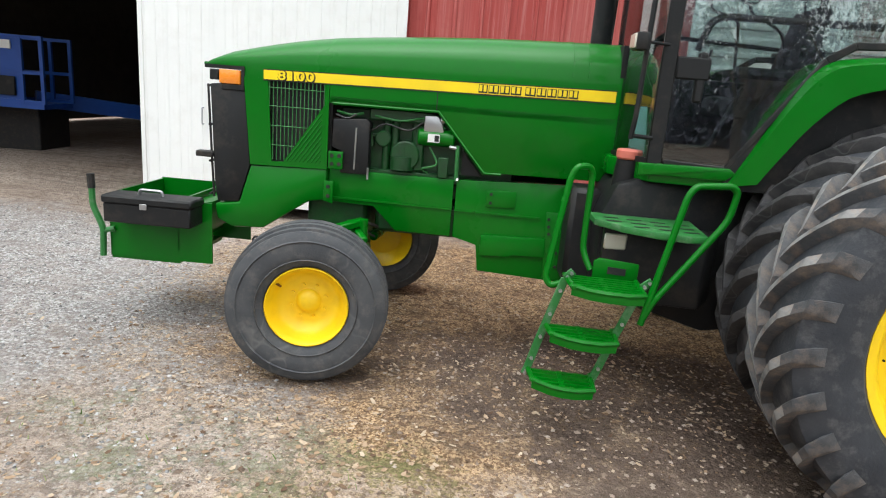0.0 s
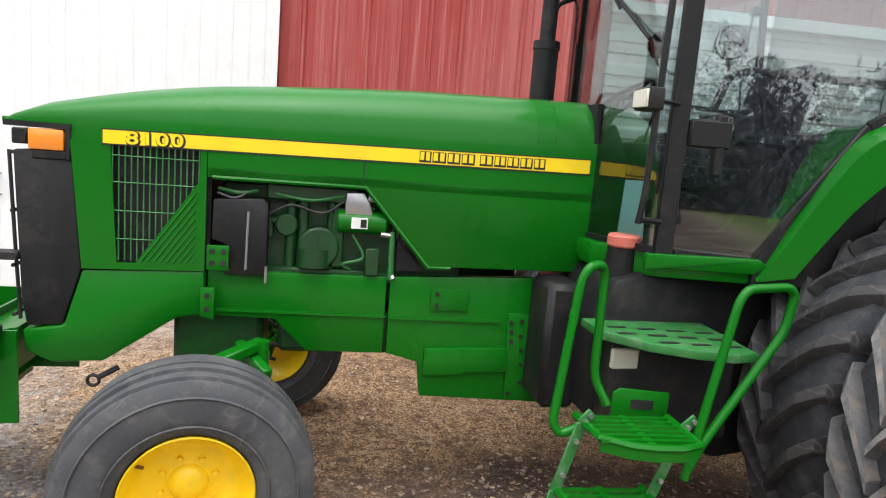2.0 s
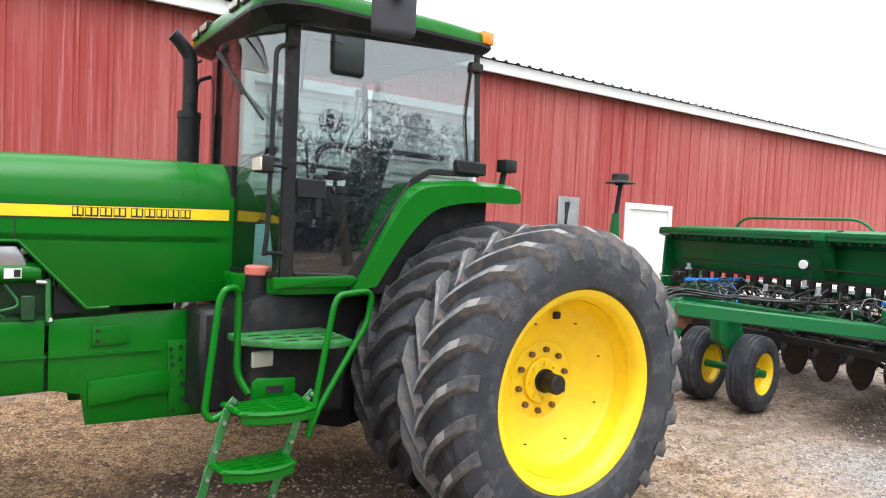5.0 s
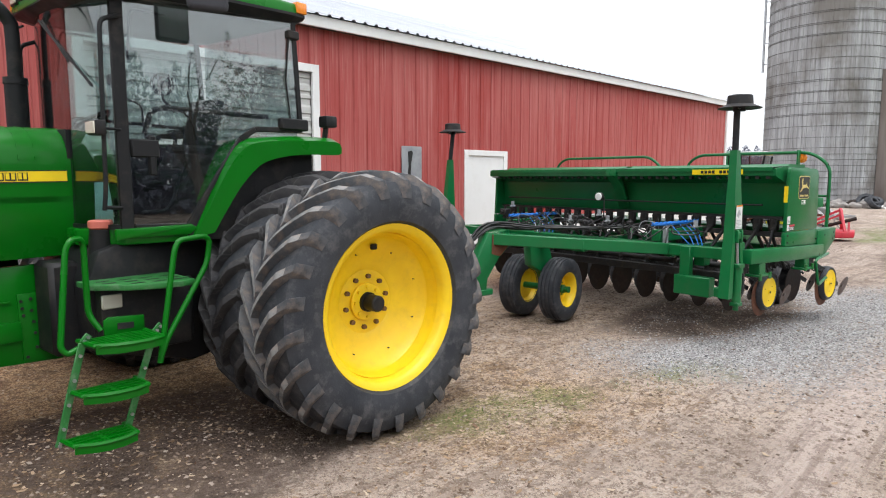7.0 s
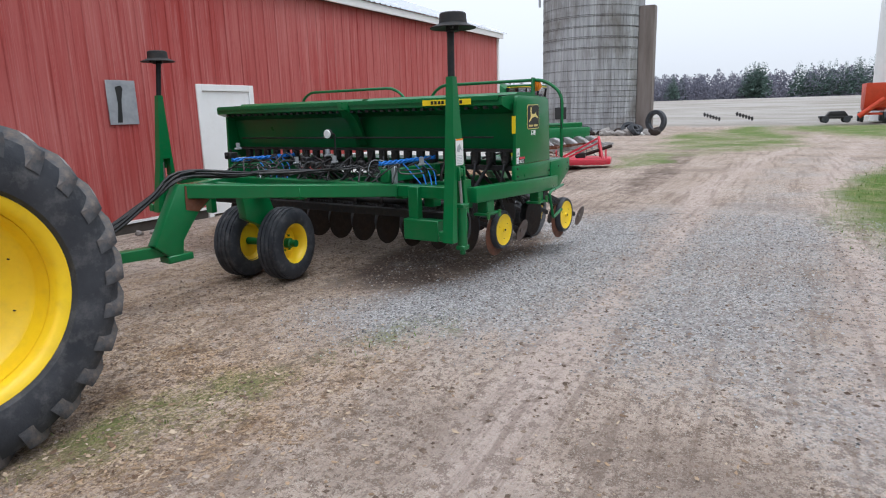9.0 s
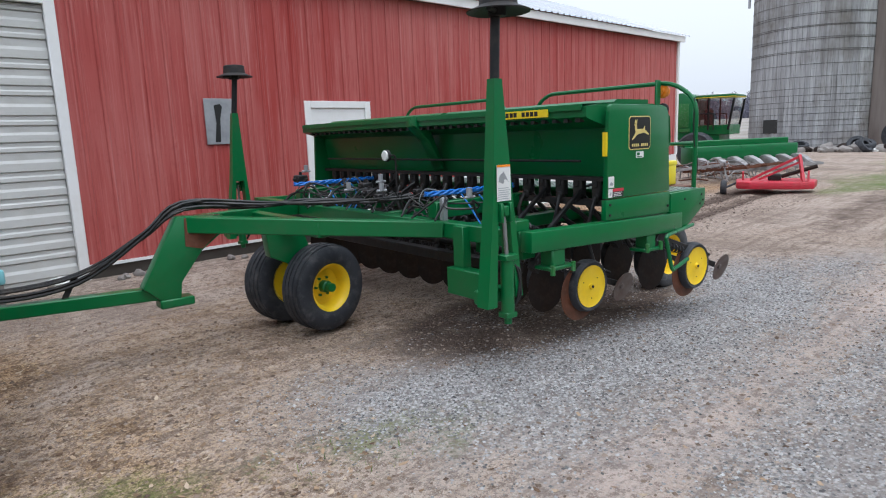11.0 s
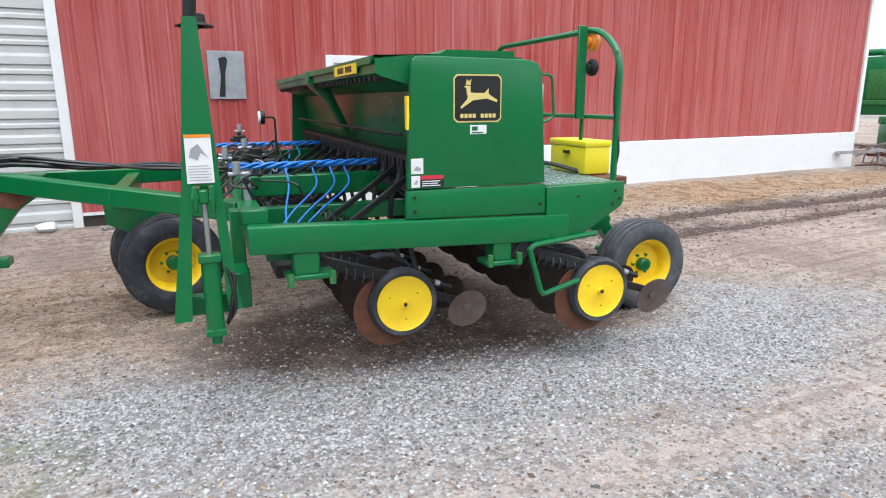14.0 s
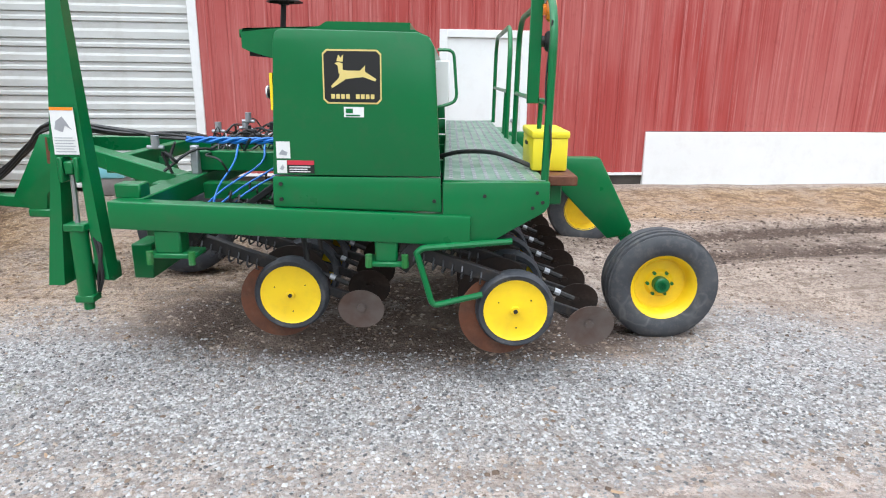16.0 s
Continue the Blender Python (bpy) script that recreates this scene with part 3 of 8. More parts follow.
def build_ground():
    xs, ys = spaced(-900, -9, 24, 900, 0.16), spaced(-900, -6, 9, 900, 0.16)
    X, Y = np.meshgrid(xs, ys, indexing="ij")
    Z = height(X, Y)
    nx, ny = X.shape
    idx = np.arange(nx * ny).reshape(nx, ny)
    quads = np.stack([idx[:-1, :-1], idx[1:, :-1], idx[1:, 1:], idx[:-1, 1:]], -1).reshape(-1, 4)
    me = bpy.data.meshes.new("ground")
    me.from_pydata(np.stack([X, Y, Z], -1).reshape(-1, 3).tolist(), [], quads.tolist())
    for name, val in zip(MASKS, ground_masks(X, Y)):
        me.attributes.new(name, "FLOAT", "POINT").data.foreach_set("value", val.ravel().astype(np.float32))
    me.materials.append(ground_material())
    me.shade_smooth()
    tagged(new("ground", me), "bare brown dirt yard with patches of grey gravel and thin grass", "ground", kind="structure")


build_ground()


def scatter(name, label, mat, count, seed, area, keep, shape, size, tall=(0.3, 0.6)):
    """Many small loose pieces that lie on the ground, as one object."""
    rng = np.random.default_rng(seed)
    x, y = rng.uniform(area[0], area[1], count), rng.uniform(area[2], area[3], count)
    ok = rng.random(count) < keep(x, y)
    x, y = x[ok], y[ok]
    k = len(x)
    s, a = size[0] + (size[1] - size[0]) * rng.random(k) ** 2.2, rng.uniform(0, math.tau, k)
    sv, sf = np.array(shape[0]), np.array(shape[1])
    p = sv[None] * np.stack([s * rng.uniform(0.6, 1.2, k), s * rng.uniform(0.6, 1.2, k), s * rng.uniform(*tall, k)], -1)[:, None, :]
    c, d, tilt = np.cos(a)[:, None], np.sin(a)[:, None], rng.normal(0, 0.25, k)[:, None]
    q = np.stack([p[..., 0] * c - p[..., 1] * d + x[:, None], p[..., 0] * d + p[..., 1] * c + y[:, None],
                  p[..., 2] + tilt * p[..., 0] * 0.5 + (height(x, y) + 0.12 * s)[:, None]], -1)
    faces = (sf[None] + (np.arange(k) * len(sv))[:, None, None]).reshape(-1, sf.shape[1])
    me = bpy.data.meshes.new(name)
    me.from_pydata(q.reshape(-1, 3).tolist(), [], faces.tolist())
    me.materials.append(mat)
    return tagged(new(name, me), label, "ground cover", kind="stuff")


def island_material(name, a, b, c, rough=0.9):
    m, n, l, p = nodes_of(name)
    r = n.new("ShaderNodeNewGeometry").outputs["Random Per Island"]
    col = mixc(n, l, ramp(n, l, r, 0.0, 0.55), a, b)
    col = mixc(n, l, ramp(n, l, r, 0.6, 1.0), col, c)
    l.new(col, p.inputs["Base Color"])
    p.inputs["Roughness"].default_value = rough
    p.inputs["Specular IOR Level"].default_value = 0.2
    return m


STONE = ([(1, 0, 0), (0, 1, 0), (-1, 0.1, 0), (0.1, -1, 0), (0.2, 0.1, 0.9), (0, 0, -0.5)], [(0, 1, 4), (1, 2, 4), (2, 3, 4), (3, 0, 4), (1, 0, 5), (2, 1, 5), (3, 2, 5), (0, 3, 5)])
LEAF = ([(-1, -0.35, 0.1), (0.2, -0.5, 0), (1, 0, 0.35), (0.1, 0.5, 0.1), (-0.9, 0.3, 0.3)], [(0, 1, 2, 3, 4)])
BLADE = ([(-0.1, 0, 0), (0.1, 0, 0), (0.06, 0.25, 0.6), (0, 0.6, 1.0)], [(0, 1, 2, 3)])
GRAVELMAT = island_material("gravel_stones", (0.078, 0.075, 0.075), (0.32, 0.310, 0.304), (0.49, 0.480, 0.47))
CLODMAT = island_material("dry_clods", (0.10, 0.070, 0.052), (0.24, 0.18, 0.138), (0.36, 0.30, 0.25))
DARKCLOD = island_material("wet_clods", (0.05, 0.036, 0.030), (0.11, 0.082, 0.066), (0.24, 0.19, 0.155))
LITTERMAT = island_material("dry_litter", (0.10, 0.060, 0.038), (0.34, 0.235, 0.15), (0.48, 0.385, 0.285))
GRASSMAT = island_material("short_grass", (0.08, 0.14, 0.03), (0.18, 0.24, 0.07), (0.40, 0.36, 0.20))


def mask_at(i):
    return lambda x, y: ground_masks(x, y)[i]


def gravel_keep(x, y):
    return ground_masks(x, y)[0] ** 1.6


def litter_keep(x, y):
    g, gr, f, li, mu, la = ground_masks(x, y)
    return np.clip(0.10 + 0.90 * li - 0.45 * g - 0.10 * la - 0.70 * mu, 0.02, 1.0)


def clod_keep(x, y):
    g, gr, f, li, mu, la = ground_masks(x, y)
    return np.clip(0.55 + 0.4 * mu - 0.35 * g, 0.05, 1.0)


scatter("loose_gravel", "loose grey gravel stones on the drive", GRAVELMAT, 100000, 3, (4.6, 12.2, -2.2, 3.2), gravel_keep, STONE, (0.005, 0.0145), (0.5, 0.9))
scatter("loose_gravel", "loose grey gravel stones before the barn bay", GRAVELMAT, 14000, 13, (-7.5, -0.8, 2.0, 7.2), gravel_keep, STONE, (0.006, 0.018), (0.5, 0.9))
scatter("coarse_gravel", "coarse pale grey gravel beside the grain drill", GRAVELMAT, 15000, 41, (5.0, 10.4, 0.0, 2.4), lambda x, y: np.clip(1.1 * ground_masks(x, y)[0] - 0.15, 0, 1), STONE, (0.007, 0.017), (0.4, 0.8))
scatter("dirt_clods", "small dry dirt clods and pebbles on the yard", CLODMAT, 42000, 14, (-2.5, 12, -2.0, 5.0), clod_keep, STONE, (0.004, 0.022), (0.4, 0.8))
scatter("rut_clods", "dark wet clods thrown up along the wheel ruts", DARKCLOD, 22000, 31, (9.6, 20, 3.4, 6.4), lambda x, y: np.clip(1.1 * ruts(x, y) + 0.10, 0, 1), STONE, (0.006, 0.030), (0.4, 0.8))
scatter("leaf_litter", "dry leaves and straw bits on the dirt", LITTERMAT, 80000, 4, (-3.5, 9, -0.8, 7.7), litter_keep, LEAF, (0.008, 0.028), (0.3, 1.0))
scatter("grass_tufts", "short patchy spring grass beside the drive", GRASSMAT, 14000, 5, (8.5, 26, -9, -1.5), mask_at(1), BLADE, (0.03, 0.08), (0.6, 1.3))
scatter("grass_wisps", "thin grass wisps in the dirt", GRASSMAT, 5000, 6, (-3, 6.5, 1.2, 4.5), mask_at(1), BLADE, (0.02, 0.05), (0.6, 1.2))


# ---- barn ----
WALL = 7.92


def eave(x):
    return 4.045 + 0.0045 * x


def wall_piece(bm, x0, x1, z0, z1=None):
    """A stretch of the front wall's frame, 12 cm thick, behind the sheets."""
    t0, t1 = (eave(x0), eave(x1)) if z1 is None else (z1, z1)
    prism(bm, [(x0, z0), (x1, z0), (x1, t1), (x0, t0)], "y", WALL + 0.02, WALL + 0.14)


barn_wall = B()
for a, b, z0, z1 in ((-13.0, -12.0, 0.0, None), (-12.0, -4.45, 3.7, None), (-4.45, 2.2, 0.1, None), (2.2, 5.38, 3.38, None), (5.38, 8.93, 0.1, None), (8.93, 10.04, 2.24, None), (10.04, 21.75, 0.05, None)):
    wall_piece(barn_wall, a, b, z0, z1)
barn = solo("wall_front", barn_wall, TIMBER, "long barn wall clad in faded red ribbed steel sheets", "wall", kind="structure")


def siding(x0, x1, z0, z1a, z1b):
    """One ribbed steel sheet: flat pans with raised ribs."""
    bm = B()
    w = x1 - x0
    n = max(1, round(w / 0.3048))
    xs = [(x0, 0)]
    pitch = w / n
    for i in range(n):
        c = x0 + pitch * (i + 0.5)
        for dx, dy in ((-0.030, 0), (-0.016, 0.019), (0.016, 0.019), (0.030, 0)):
            xs.append((c + dx, dy))
        for q in (0.30,):
            if i < n - 1 or True:
                e = c + pitch * q
                xs += [(e - 0.012, 0), (e, 0.006), (e + 0.012, 0)]
    xs += [(x1 - 0.004, 0.0), (x1, 0.002), (x1 + 0.012, 0.002)]
    lo = [bm.verts.new((x, WALL - d, z0)) for x, d in xs]
    hi = [bm.verts.new((x, WALL - d, z1a + (z1b - z1a) * (x - x0) / w)) for x, d in xs]
    back = [bm.verts.new((x0, WALL + 0.016, z0)), bm.verts.new((x1, WALL + 0.016, z0)), bm.verts.new((x1, WALL + 0.016, z1b)), bm.verts.new((x0, WALL + 0.016, z1a))]
    for i in range(len(xs) - 1):
        bm.faces.new((lo[i], lo[i + 1], hi[i + 1], hi[i]))
    bm.faces.new((back[0], back[3], back[2], back[1]))
    part("siding_sheet", bm, BARNRED, barn, smooth=False)


def run_of_siding(x0, x1, z0, z1=None):
    n = max(1, round((x1 - x0) / 0.914))
    for i in range(n):
        a, b = x0 + (x1 - x0) * i / n, x0 + (x1 - x0) * (i + 1) / n
        siding(a, b, z0, (eave(a) if z1 is None else z1) - 0.02, (eave(b) if z1 is None else z1) - 0.02)


run_of_siding(-13.0, -12.0, 0.2)
run_of_siding(-12.0, -4.45, 3.72)
run_of_siding(-4.45, 2.08, 0.27)
run_of_siding(2.08, 5.50, 3.50)
run_of_siding(5.50, 8.83, 0.27)
run_of_siding(8.83, 10.12, 2.32)
run_of_siding(10.14, 12.0, 0.27)
run_of_siding(12.0, 21.75, 0.90)

bm = B()
box(bm, 12.0, 21.75, WALL - 0.05, WALL + 0.02, -0.06, 0.89, 0.008)
tagged(solo("trim", bm, BARNWHITE, "white painted board skirt at the foot of the barn wall", "trim"), kind="structure")
bm = B()
for a, b in ((-1.12, 2.08), (5.50, 8.83), (10.14, 12.0)):
    box(bm, a, b, WALL - 0.03, WALL + 0.005, 0.23, 0.268)
solo("trim", bm, BARNWHITE, "narrow white base strip under the red sheets", "trim", kind="structure")
bm = B()
for a, b in ((-1.12, 2.08), (5.50, 8.83), (10.14, 12.0)):
    box(bm, a, b, WALL + 0.0, WALL + 0.12, -0.15, 0.23)
solo("wall_foot", bm, TIMBER, "dark timber sill beam under the barn wall", "wall", kind="structure")

# fascia, gutter line and roof
bm = B()
prism(bm, [(-13.2, eave(-13.2) - 0.03), (21.9, eave(21.9) - 0.03), (21.9, eave(21.9) + 0.13), (-13.2, eave(-13.2) + 0.13)], "y", WALL - 0.17, WALL - 0.12)
box(bm, 21.71, 21.83, WALL - 0.045, WALL + 0.05, 0.88, eave(21.75) - 0.02)
solo("trim", bm, BARNWHITE, "white fascia board and corner trim of the barn", "trim", kind="structure")
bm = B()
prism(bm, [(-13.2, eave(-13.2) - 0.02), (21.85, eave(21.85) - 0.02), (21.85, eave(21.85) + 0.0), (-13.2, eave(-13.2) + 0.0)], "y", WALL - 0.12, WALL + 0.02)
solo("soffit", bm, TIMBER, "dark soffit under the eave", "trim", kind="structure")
bm = B()
x = -13.3
sheets = []
while x < 21.95:
    for dx, dz in ((0, 0), (0.09, 0), (0.115, 0.03), (0.155, 0.03), (0.18, 0)):
        sheets.append((x + dx, dz))
    x += 0.2286
rows = [[bm.verts.new((sx, WALL - 0.22 + d, eave(sx) + 0.135 + d * 0.36 + dz)) for sx, dz in sheets] for d in (0.0, 7.5)]
rows.append([bm.verts.new((sx, WALL + 14.8, eave(sx) + 0.13)) for sx, dz in sheets])
for r0, r1 in zip(rows, rows[1:]):
    for i in range(len(sheets) - 1):
        bm.faces.new((r0[i], r0[i + 1], r1[i + 1], r1[i]))
roof = solo("roof", bm, ROOFMETAL, "low ribbed galvanised steel barn roof", "roof", kind="structure", smooth=False)
def gable(a, b):
    bm = B()
    e = eave((a + b) / 2) + 0.13
    prism(bm, [(WALL + 0.14, 0.0), (WALL + 14.5, 0.0), (WALL + 14.5, e - 0.02), (WALL + 7.28, e + 2.55), (WALL + 0.14, e + 0.06)], "x", a, b)
    return solo("wall_gable", bm, BARNRED, "red steel gable end of the barn", "wall", kind="structure")


gable(21.63, 21.75)
gable(-13.1, -13.0)
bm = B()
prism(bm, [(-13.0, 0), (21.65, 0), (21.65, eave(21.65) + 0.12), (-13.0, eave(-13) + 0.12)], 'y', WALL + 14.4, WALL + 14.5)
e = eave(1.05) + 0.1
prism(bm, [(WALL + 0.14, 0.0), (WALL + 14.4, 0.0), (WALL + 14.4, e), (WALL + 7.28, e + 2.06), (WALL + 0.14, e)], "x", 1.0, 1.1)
# lining added over the gable to hold the bay's shade as dark colour
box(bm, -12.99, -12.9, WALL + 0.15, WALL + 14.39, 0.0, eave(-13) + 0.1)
solo("wall_back", bm, TIMBER, "bare inside walls of the barn, coloured dark for the shade in the bay", "wall", kind="structure")

# white sliding door before the open bay
bm = B()
xs = [-4.45 + 3.33 * i / 11 for i in range(12)]
prof = []
for a, b in zip(xs, xs[1:]):
    prof += [(a, 7.80), (a + 0.02, 7.793), (a + 0.05, 7.793), (a + 0.07, 7.80), (b - 0.11, 7.80), (b - 0.10, 7.794), (b - 0.09, 7.80)]
prof += [(-1.12, 7.80), (-1.12, 7.86), (-4.45, 7.86)]
prism(bm, prof, "z", 0.12, 3.86)
sdoor = thing("door_1", pose(0, 0, 0), "tall white steel sliding door on the barn front", "door", kind="structure")
part("door_leaf", bm, BARNWHITE, sdoor, smooth=False)
bm = B()
box(bm, -1.15, -1.09, 7.775, 7.80, 0.12, 3.86, 0.004)
box(bm, -4.47, -4.41, 7.775, 7.80, 0.12, 3.86, 0.004)
part("edge_trim", bm, BARNWHITE, sdoor)
bm = B()
tube(bm, bent([(-3.62, 7.79, 1.28), (-3.62, 7.75, 1.28), (-3.62, 7.75, 1.08), (-3.62, 7.79, 1.08)], 0.02), 0.009)
part("handle", bm, GREYMETAL, sdoor, "grey steel pull handle")
bm = B()
box(bm, -12.2, -0.9, 7.80, 7.90, 3.86, 3.98, 0.005)
part("track", bm, BARNWHITE, sdoor)

# slatted overhead door
odoor = thing("door_2", pose(0, 0, 0), "weathered off-white overhead door of horizontal slats", "door", kind="structure")
slat_meshes = {}
z, k = 0.06, 0
while z < 3.34:
    h = (0.115, 0.225, 0.115, 0.19)[k % 4]
    h = min(h, 3.38 - z)
    if k % 4 not in slat_meshes or h not in slat_meshes[k % 4]:
        bm = B()
        prism(bm, [(0.0, 0.0), (-0.028, 0.012), (-0.028, h * 0.45), (-0.010, h * 0.62), (-0.012, h - 0.006), (0.0, h), (0.03, h), (0.03, 0.0)], "x", 2.2, 5.38)
        slat_meshes.setdefault(k % 4, {})[h] = finish(bm, "slat", SLATS, False)
    ob = new("slat", slat_meshes[k % 4][h])
    ob.parent, ob.location = odoor, (0, WALL + 0.06, z)
    z += h
    k += 1
bm = B()
box(bm, 2.08, 2.2, WALL - 0.035, WALL + 0.06, 0.02, 3.50, 0.006)
box(bm, 5.38, 5.50, WALL - 0.035, WALL + 0.06, 0.02, 3.50, 0.006)
box(bm, 2.2, 5.38, WALL - 0.035, WALL + 0.06, 3.38, 3.50, 0.006)
part("door_frame", bm, BARNWHITE, odoor)

# walk-in door
wdoor = thing("door_3", pose(0, 0, 0), "plain white walk-in door in a white frame", "door", kind="structure")
bm = B()
box(bm, 8.94, 10.03, WALL + 0.0, WALL + 0.045, 0.12, 2.21, 0.006)
part("door_leaf", bm, BARNWHITE, wdoor)
bm = B()
box(bm, 8.83, 8.94, WALL - 0.03, WALL + 0.05, 0.05, 2.32, 0.006)
box(bm, 10.03, 10.14, WALL - 0.03, WALL + 0.05, 0.05, 2.32, 0.006)
box(bm, 8.94, 10.03, WALL - 0.03, WALL + 0.05, 2.21, 2.32, 0.006)
part("door_frame", bm, BARNWHITE, wdoor)
bm = B()
disc(bm, 0.03, WALL - 0.06, WALL, "y", 14, (9.92, 0, 1.05), 0.006)
part("door_knob", bm, GREYMETAL, wdoor)

# aluminium plate on the wall
plate = thing("wall_plate", pose(0, 0, 0), "dull aluminium plate with a dark upright bar, on the red wall", "sign")
bm = B()
box(bm, 7.19, 7.67, WALL - 0.035, WALL - 0.020, 1.70, 2.335, 0.004)
part("plate", bm, GREYMETAL, plate)
bm = B()
prism(bm, [(7.31, 1.73), (7.39, 1.73), (7.41, 2.05), (7.45, 2.22), (7.42, 2.26), (7.33, 2.24), (7.35, 2.0)], "y", WALL - 0.040, WALL - 0.036)
part("dark_mark", bm, INK, plate)

# open bay: floor side and the blue lift
lift = thing("boom_lift", pose(-9.5, 11.2, float(height(-9.5, 11.2)), 0, 0, 8), "blue steel boom lift basket parked in the dark barn bay", "lift")
bm = B()
for x in (-0.95, -0.1, 0.62, 1.0):
    for y in (-0.4, 0.5):
        box(bm, x - 0.03, x + 0.03, y - 0.03, y + 0.03, 0.95, 2.15)
for z in (0.98, 1.5, 2.12):
    for y in (-0.4, 0.5):
        box(bm, -0.98, 1.0, y - 0.025, y + 0.025, z - 0.03, z + 0.03)
part("basket_frame", bm, BLUEPAINT, lift)
bm = B()
box(bm, -0.95, 0.62, -0.39, -0.37, 1.0, 1.48)
box(bm, -0.1, 0.62, -0.39, -0.37, 1.5, 2.1)
box(bm, -0.98, 1.0, -0.42, 0.5, 0.86, 0.95)
part("basket_panel", bm, BLUEPAINT, lift)
bm = B()
box(bm, -0.06, 0.46, -0.43, -0.40, 1.9, 2.05)
box(bm, 0.0, 0.2, -0.43, -0.40, 1.70, 1.84)
part("label_plate", bm, WHITE, lift)
bm = B()
box(bm, 0.0, 0.5, -0.45, -0.40, 1.08, 1.42, 0.01)
part("control_box", bm, BLACK, lift)
bm = B()
beam(bm, (0.3, 0.45, 1.0), (3.4, 3.2, 0.55), 0.25, 0.3, 0.01)
part("boom", bm, BLUEPAINT, lift)
bm = B()
box(bm, -0.5, 0.5, 0.2, 1.2, 0.0, 0.86, 0.02)
part("base", bm, DARK, lift)


# ---- tractor ----
TRACTOR = pose(0, 4.79, 0, 0, 0, 5)
tractor = thing("tractor", TRACTOR, "large green row-crop tractor with yellow wheels and dual rear tyres", "tractor")


def tyre_mesh(R, W, rim, crown=0.04, seg=64):
    """A smooth carcass: tread, rounded shoulders, bulging sidewalls, beads."""
    bm = B()
    h = W / 2
    prof = []
    for s in (-1, 1):
        side = [(rim, 0.78 * h), (rim + 0.03, 0.93 * h), (rim + 0.35 * (R - rim), 1.0 * h), (rim + 0.62 * (R - rim), 0.99 * h), (R - 0.085 * R, 0.93 * h), (R - 0.035 * R, 0.84 * h), (R - 0.5 * crown, 0.62 * h), (R - 0.15 * crown, 0.3 * h)]
        pts = [(r, s * y) for r, y in side]
        prof += pts if s < 0 else [(R, 0.0)] + pts[::-1]
    lathe(bm, prof, "y", seg)
    return bm


def lug_mesh(R, W, s, depth, sweep, wid, dark):
    """One long curved tractor lug on the side s of the tread, worn flat on top and running out on the shoulder."""
    bm = B()
    h = W / 2
    path = []
    for q in range(8):
        t = q / 7
        drop = 0.055 * max(0.0, t - 0.72) / 0.28
        path.append((s * h * (-0.05 + 1.02 * t), -sweep * (t ** 0.80), R + depth - 0.012 * t - drop, R - 0.025 - 0.07 * t * t, wid * (0.75 + 0.32 * t)))
    path.append((s * h * 1.02, -sweep * 1.03, R - 0.055, R - 0.14, wid * 1.1))
    rings = []
    for y, a, rt, rb, w in path:
        da, db = w / (2 * R), w * 1.75 / (2 * R)
        ring = [(rb, a - db), (rt - 0.008, a - da * 1.15), (rt, a - da * 0.9), (rt, a + da * 0.9), (rt - 0.008, a + da * 1.15), (rb, a + db)]
        rings.append([bm.verts.new((-r * math.sin(b), y, r * math.cos(b))) for r, b in ring])
    for p, n in zip(rings, rings[1:]):
        for k in range(5):
            bm.faces.new((p[k], p[k + 1], n[k + 1], n[k]))
    bm.faces.new(rings[0])
    bm.faces.new(rings[-1][::-1])
    bmesh.ops.recalc_face_normals(bm, faces=bm.faces)
    tops = [i for i, f in enumerate(bm.faces) if i % 5 == 2 and i < 5 * (len(rings) - 3)]
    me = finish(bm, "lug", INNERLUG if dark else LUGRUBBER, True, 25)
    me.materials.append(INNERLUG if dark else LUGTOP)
    for i in tops:
        me.polygons[i].material_index = 1
    return me


LUGS = 25
LUG = {(sd, dark): lug_mesh(0.938, 0.575, sd, 0.058, 0.36, 0.054, dark) for sd in (-1, 1) for dark in (False, True)}


def bolts(bm, n, ring, r, a, b, axis="y", off=0.0):
    for i in range(n):
        t = off + i * math.tau / n
        c = {"y": (ring * math.cos(t), 0, ring * math.sin(t))}[axis]
        disc(bm, r, a, b, axis, 6, c)
    return bm


# rear wheels: deep dished rim, tyre with lugs, hub and shaft
REAR = (2.53, 0.846)


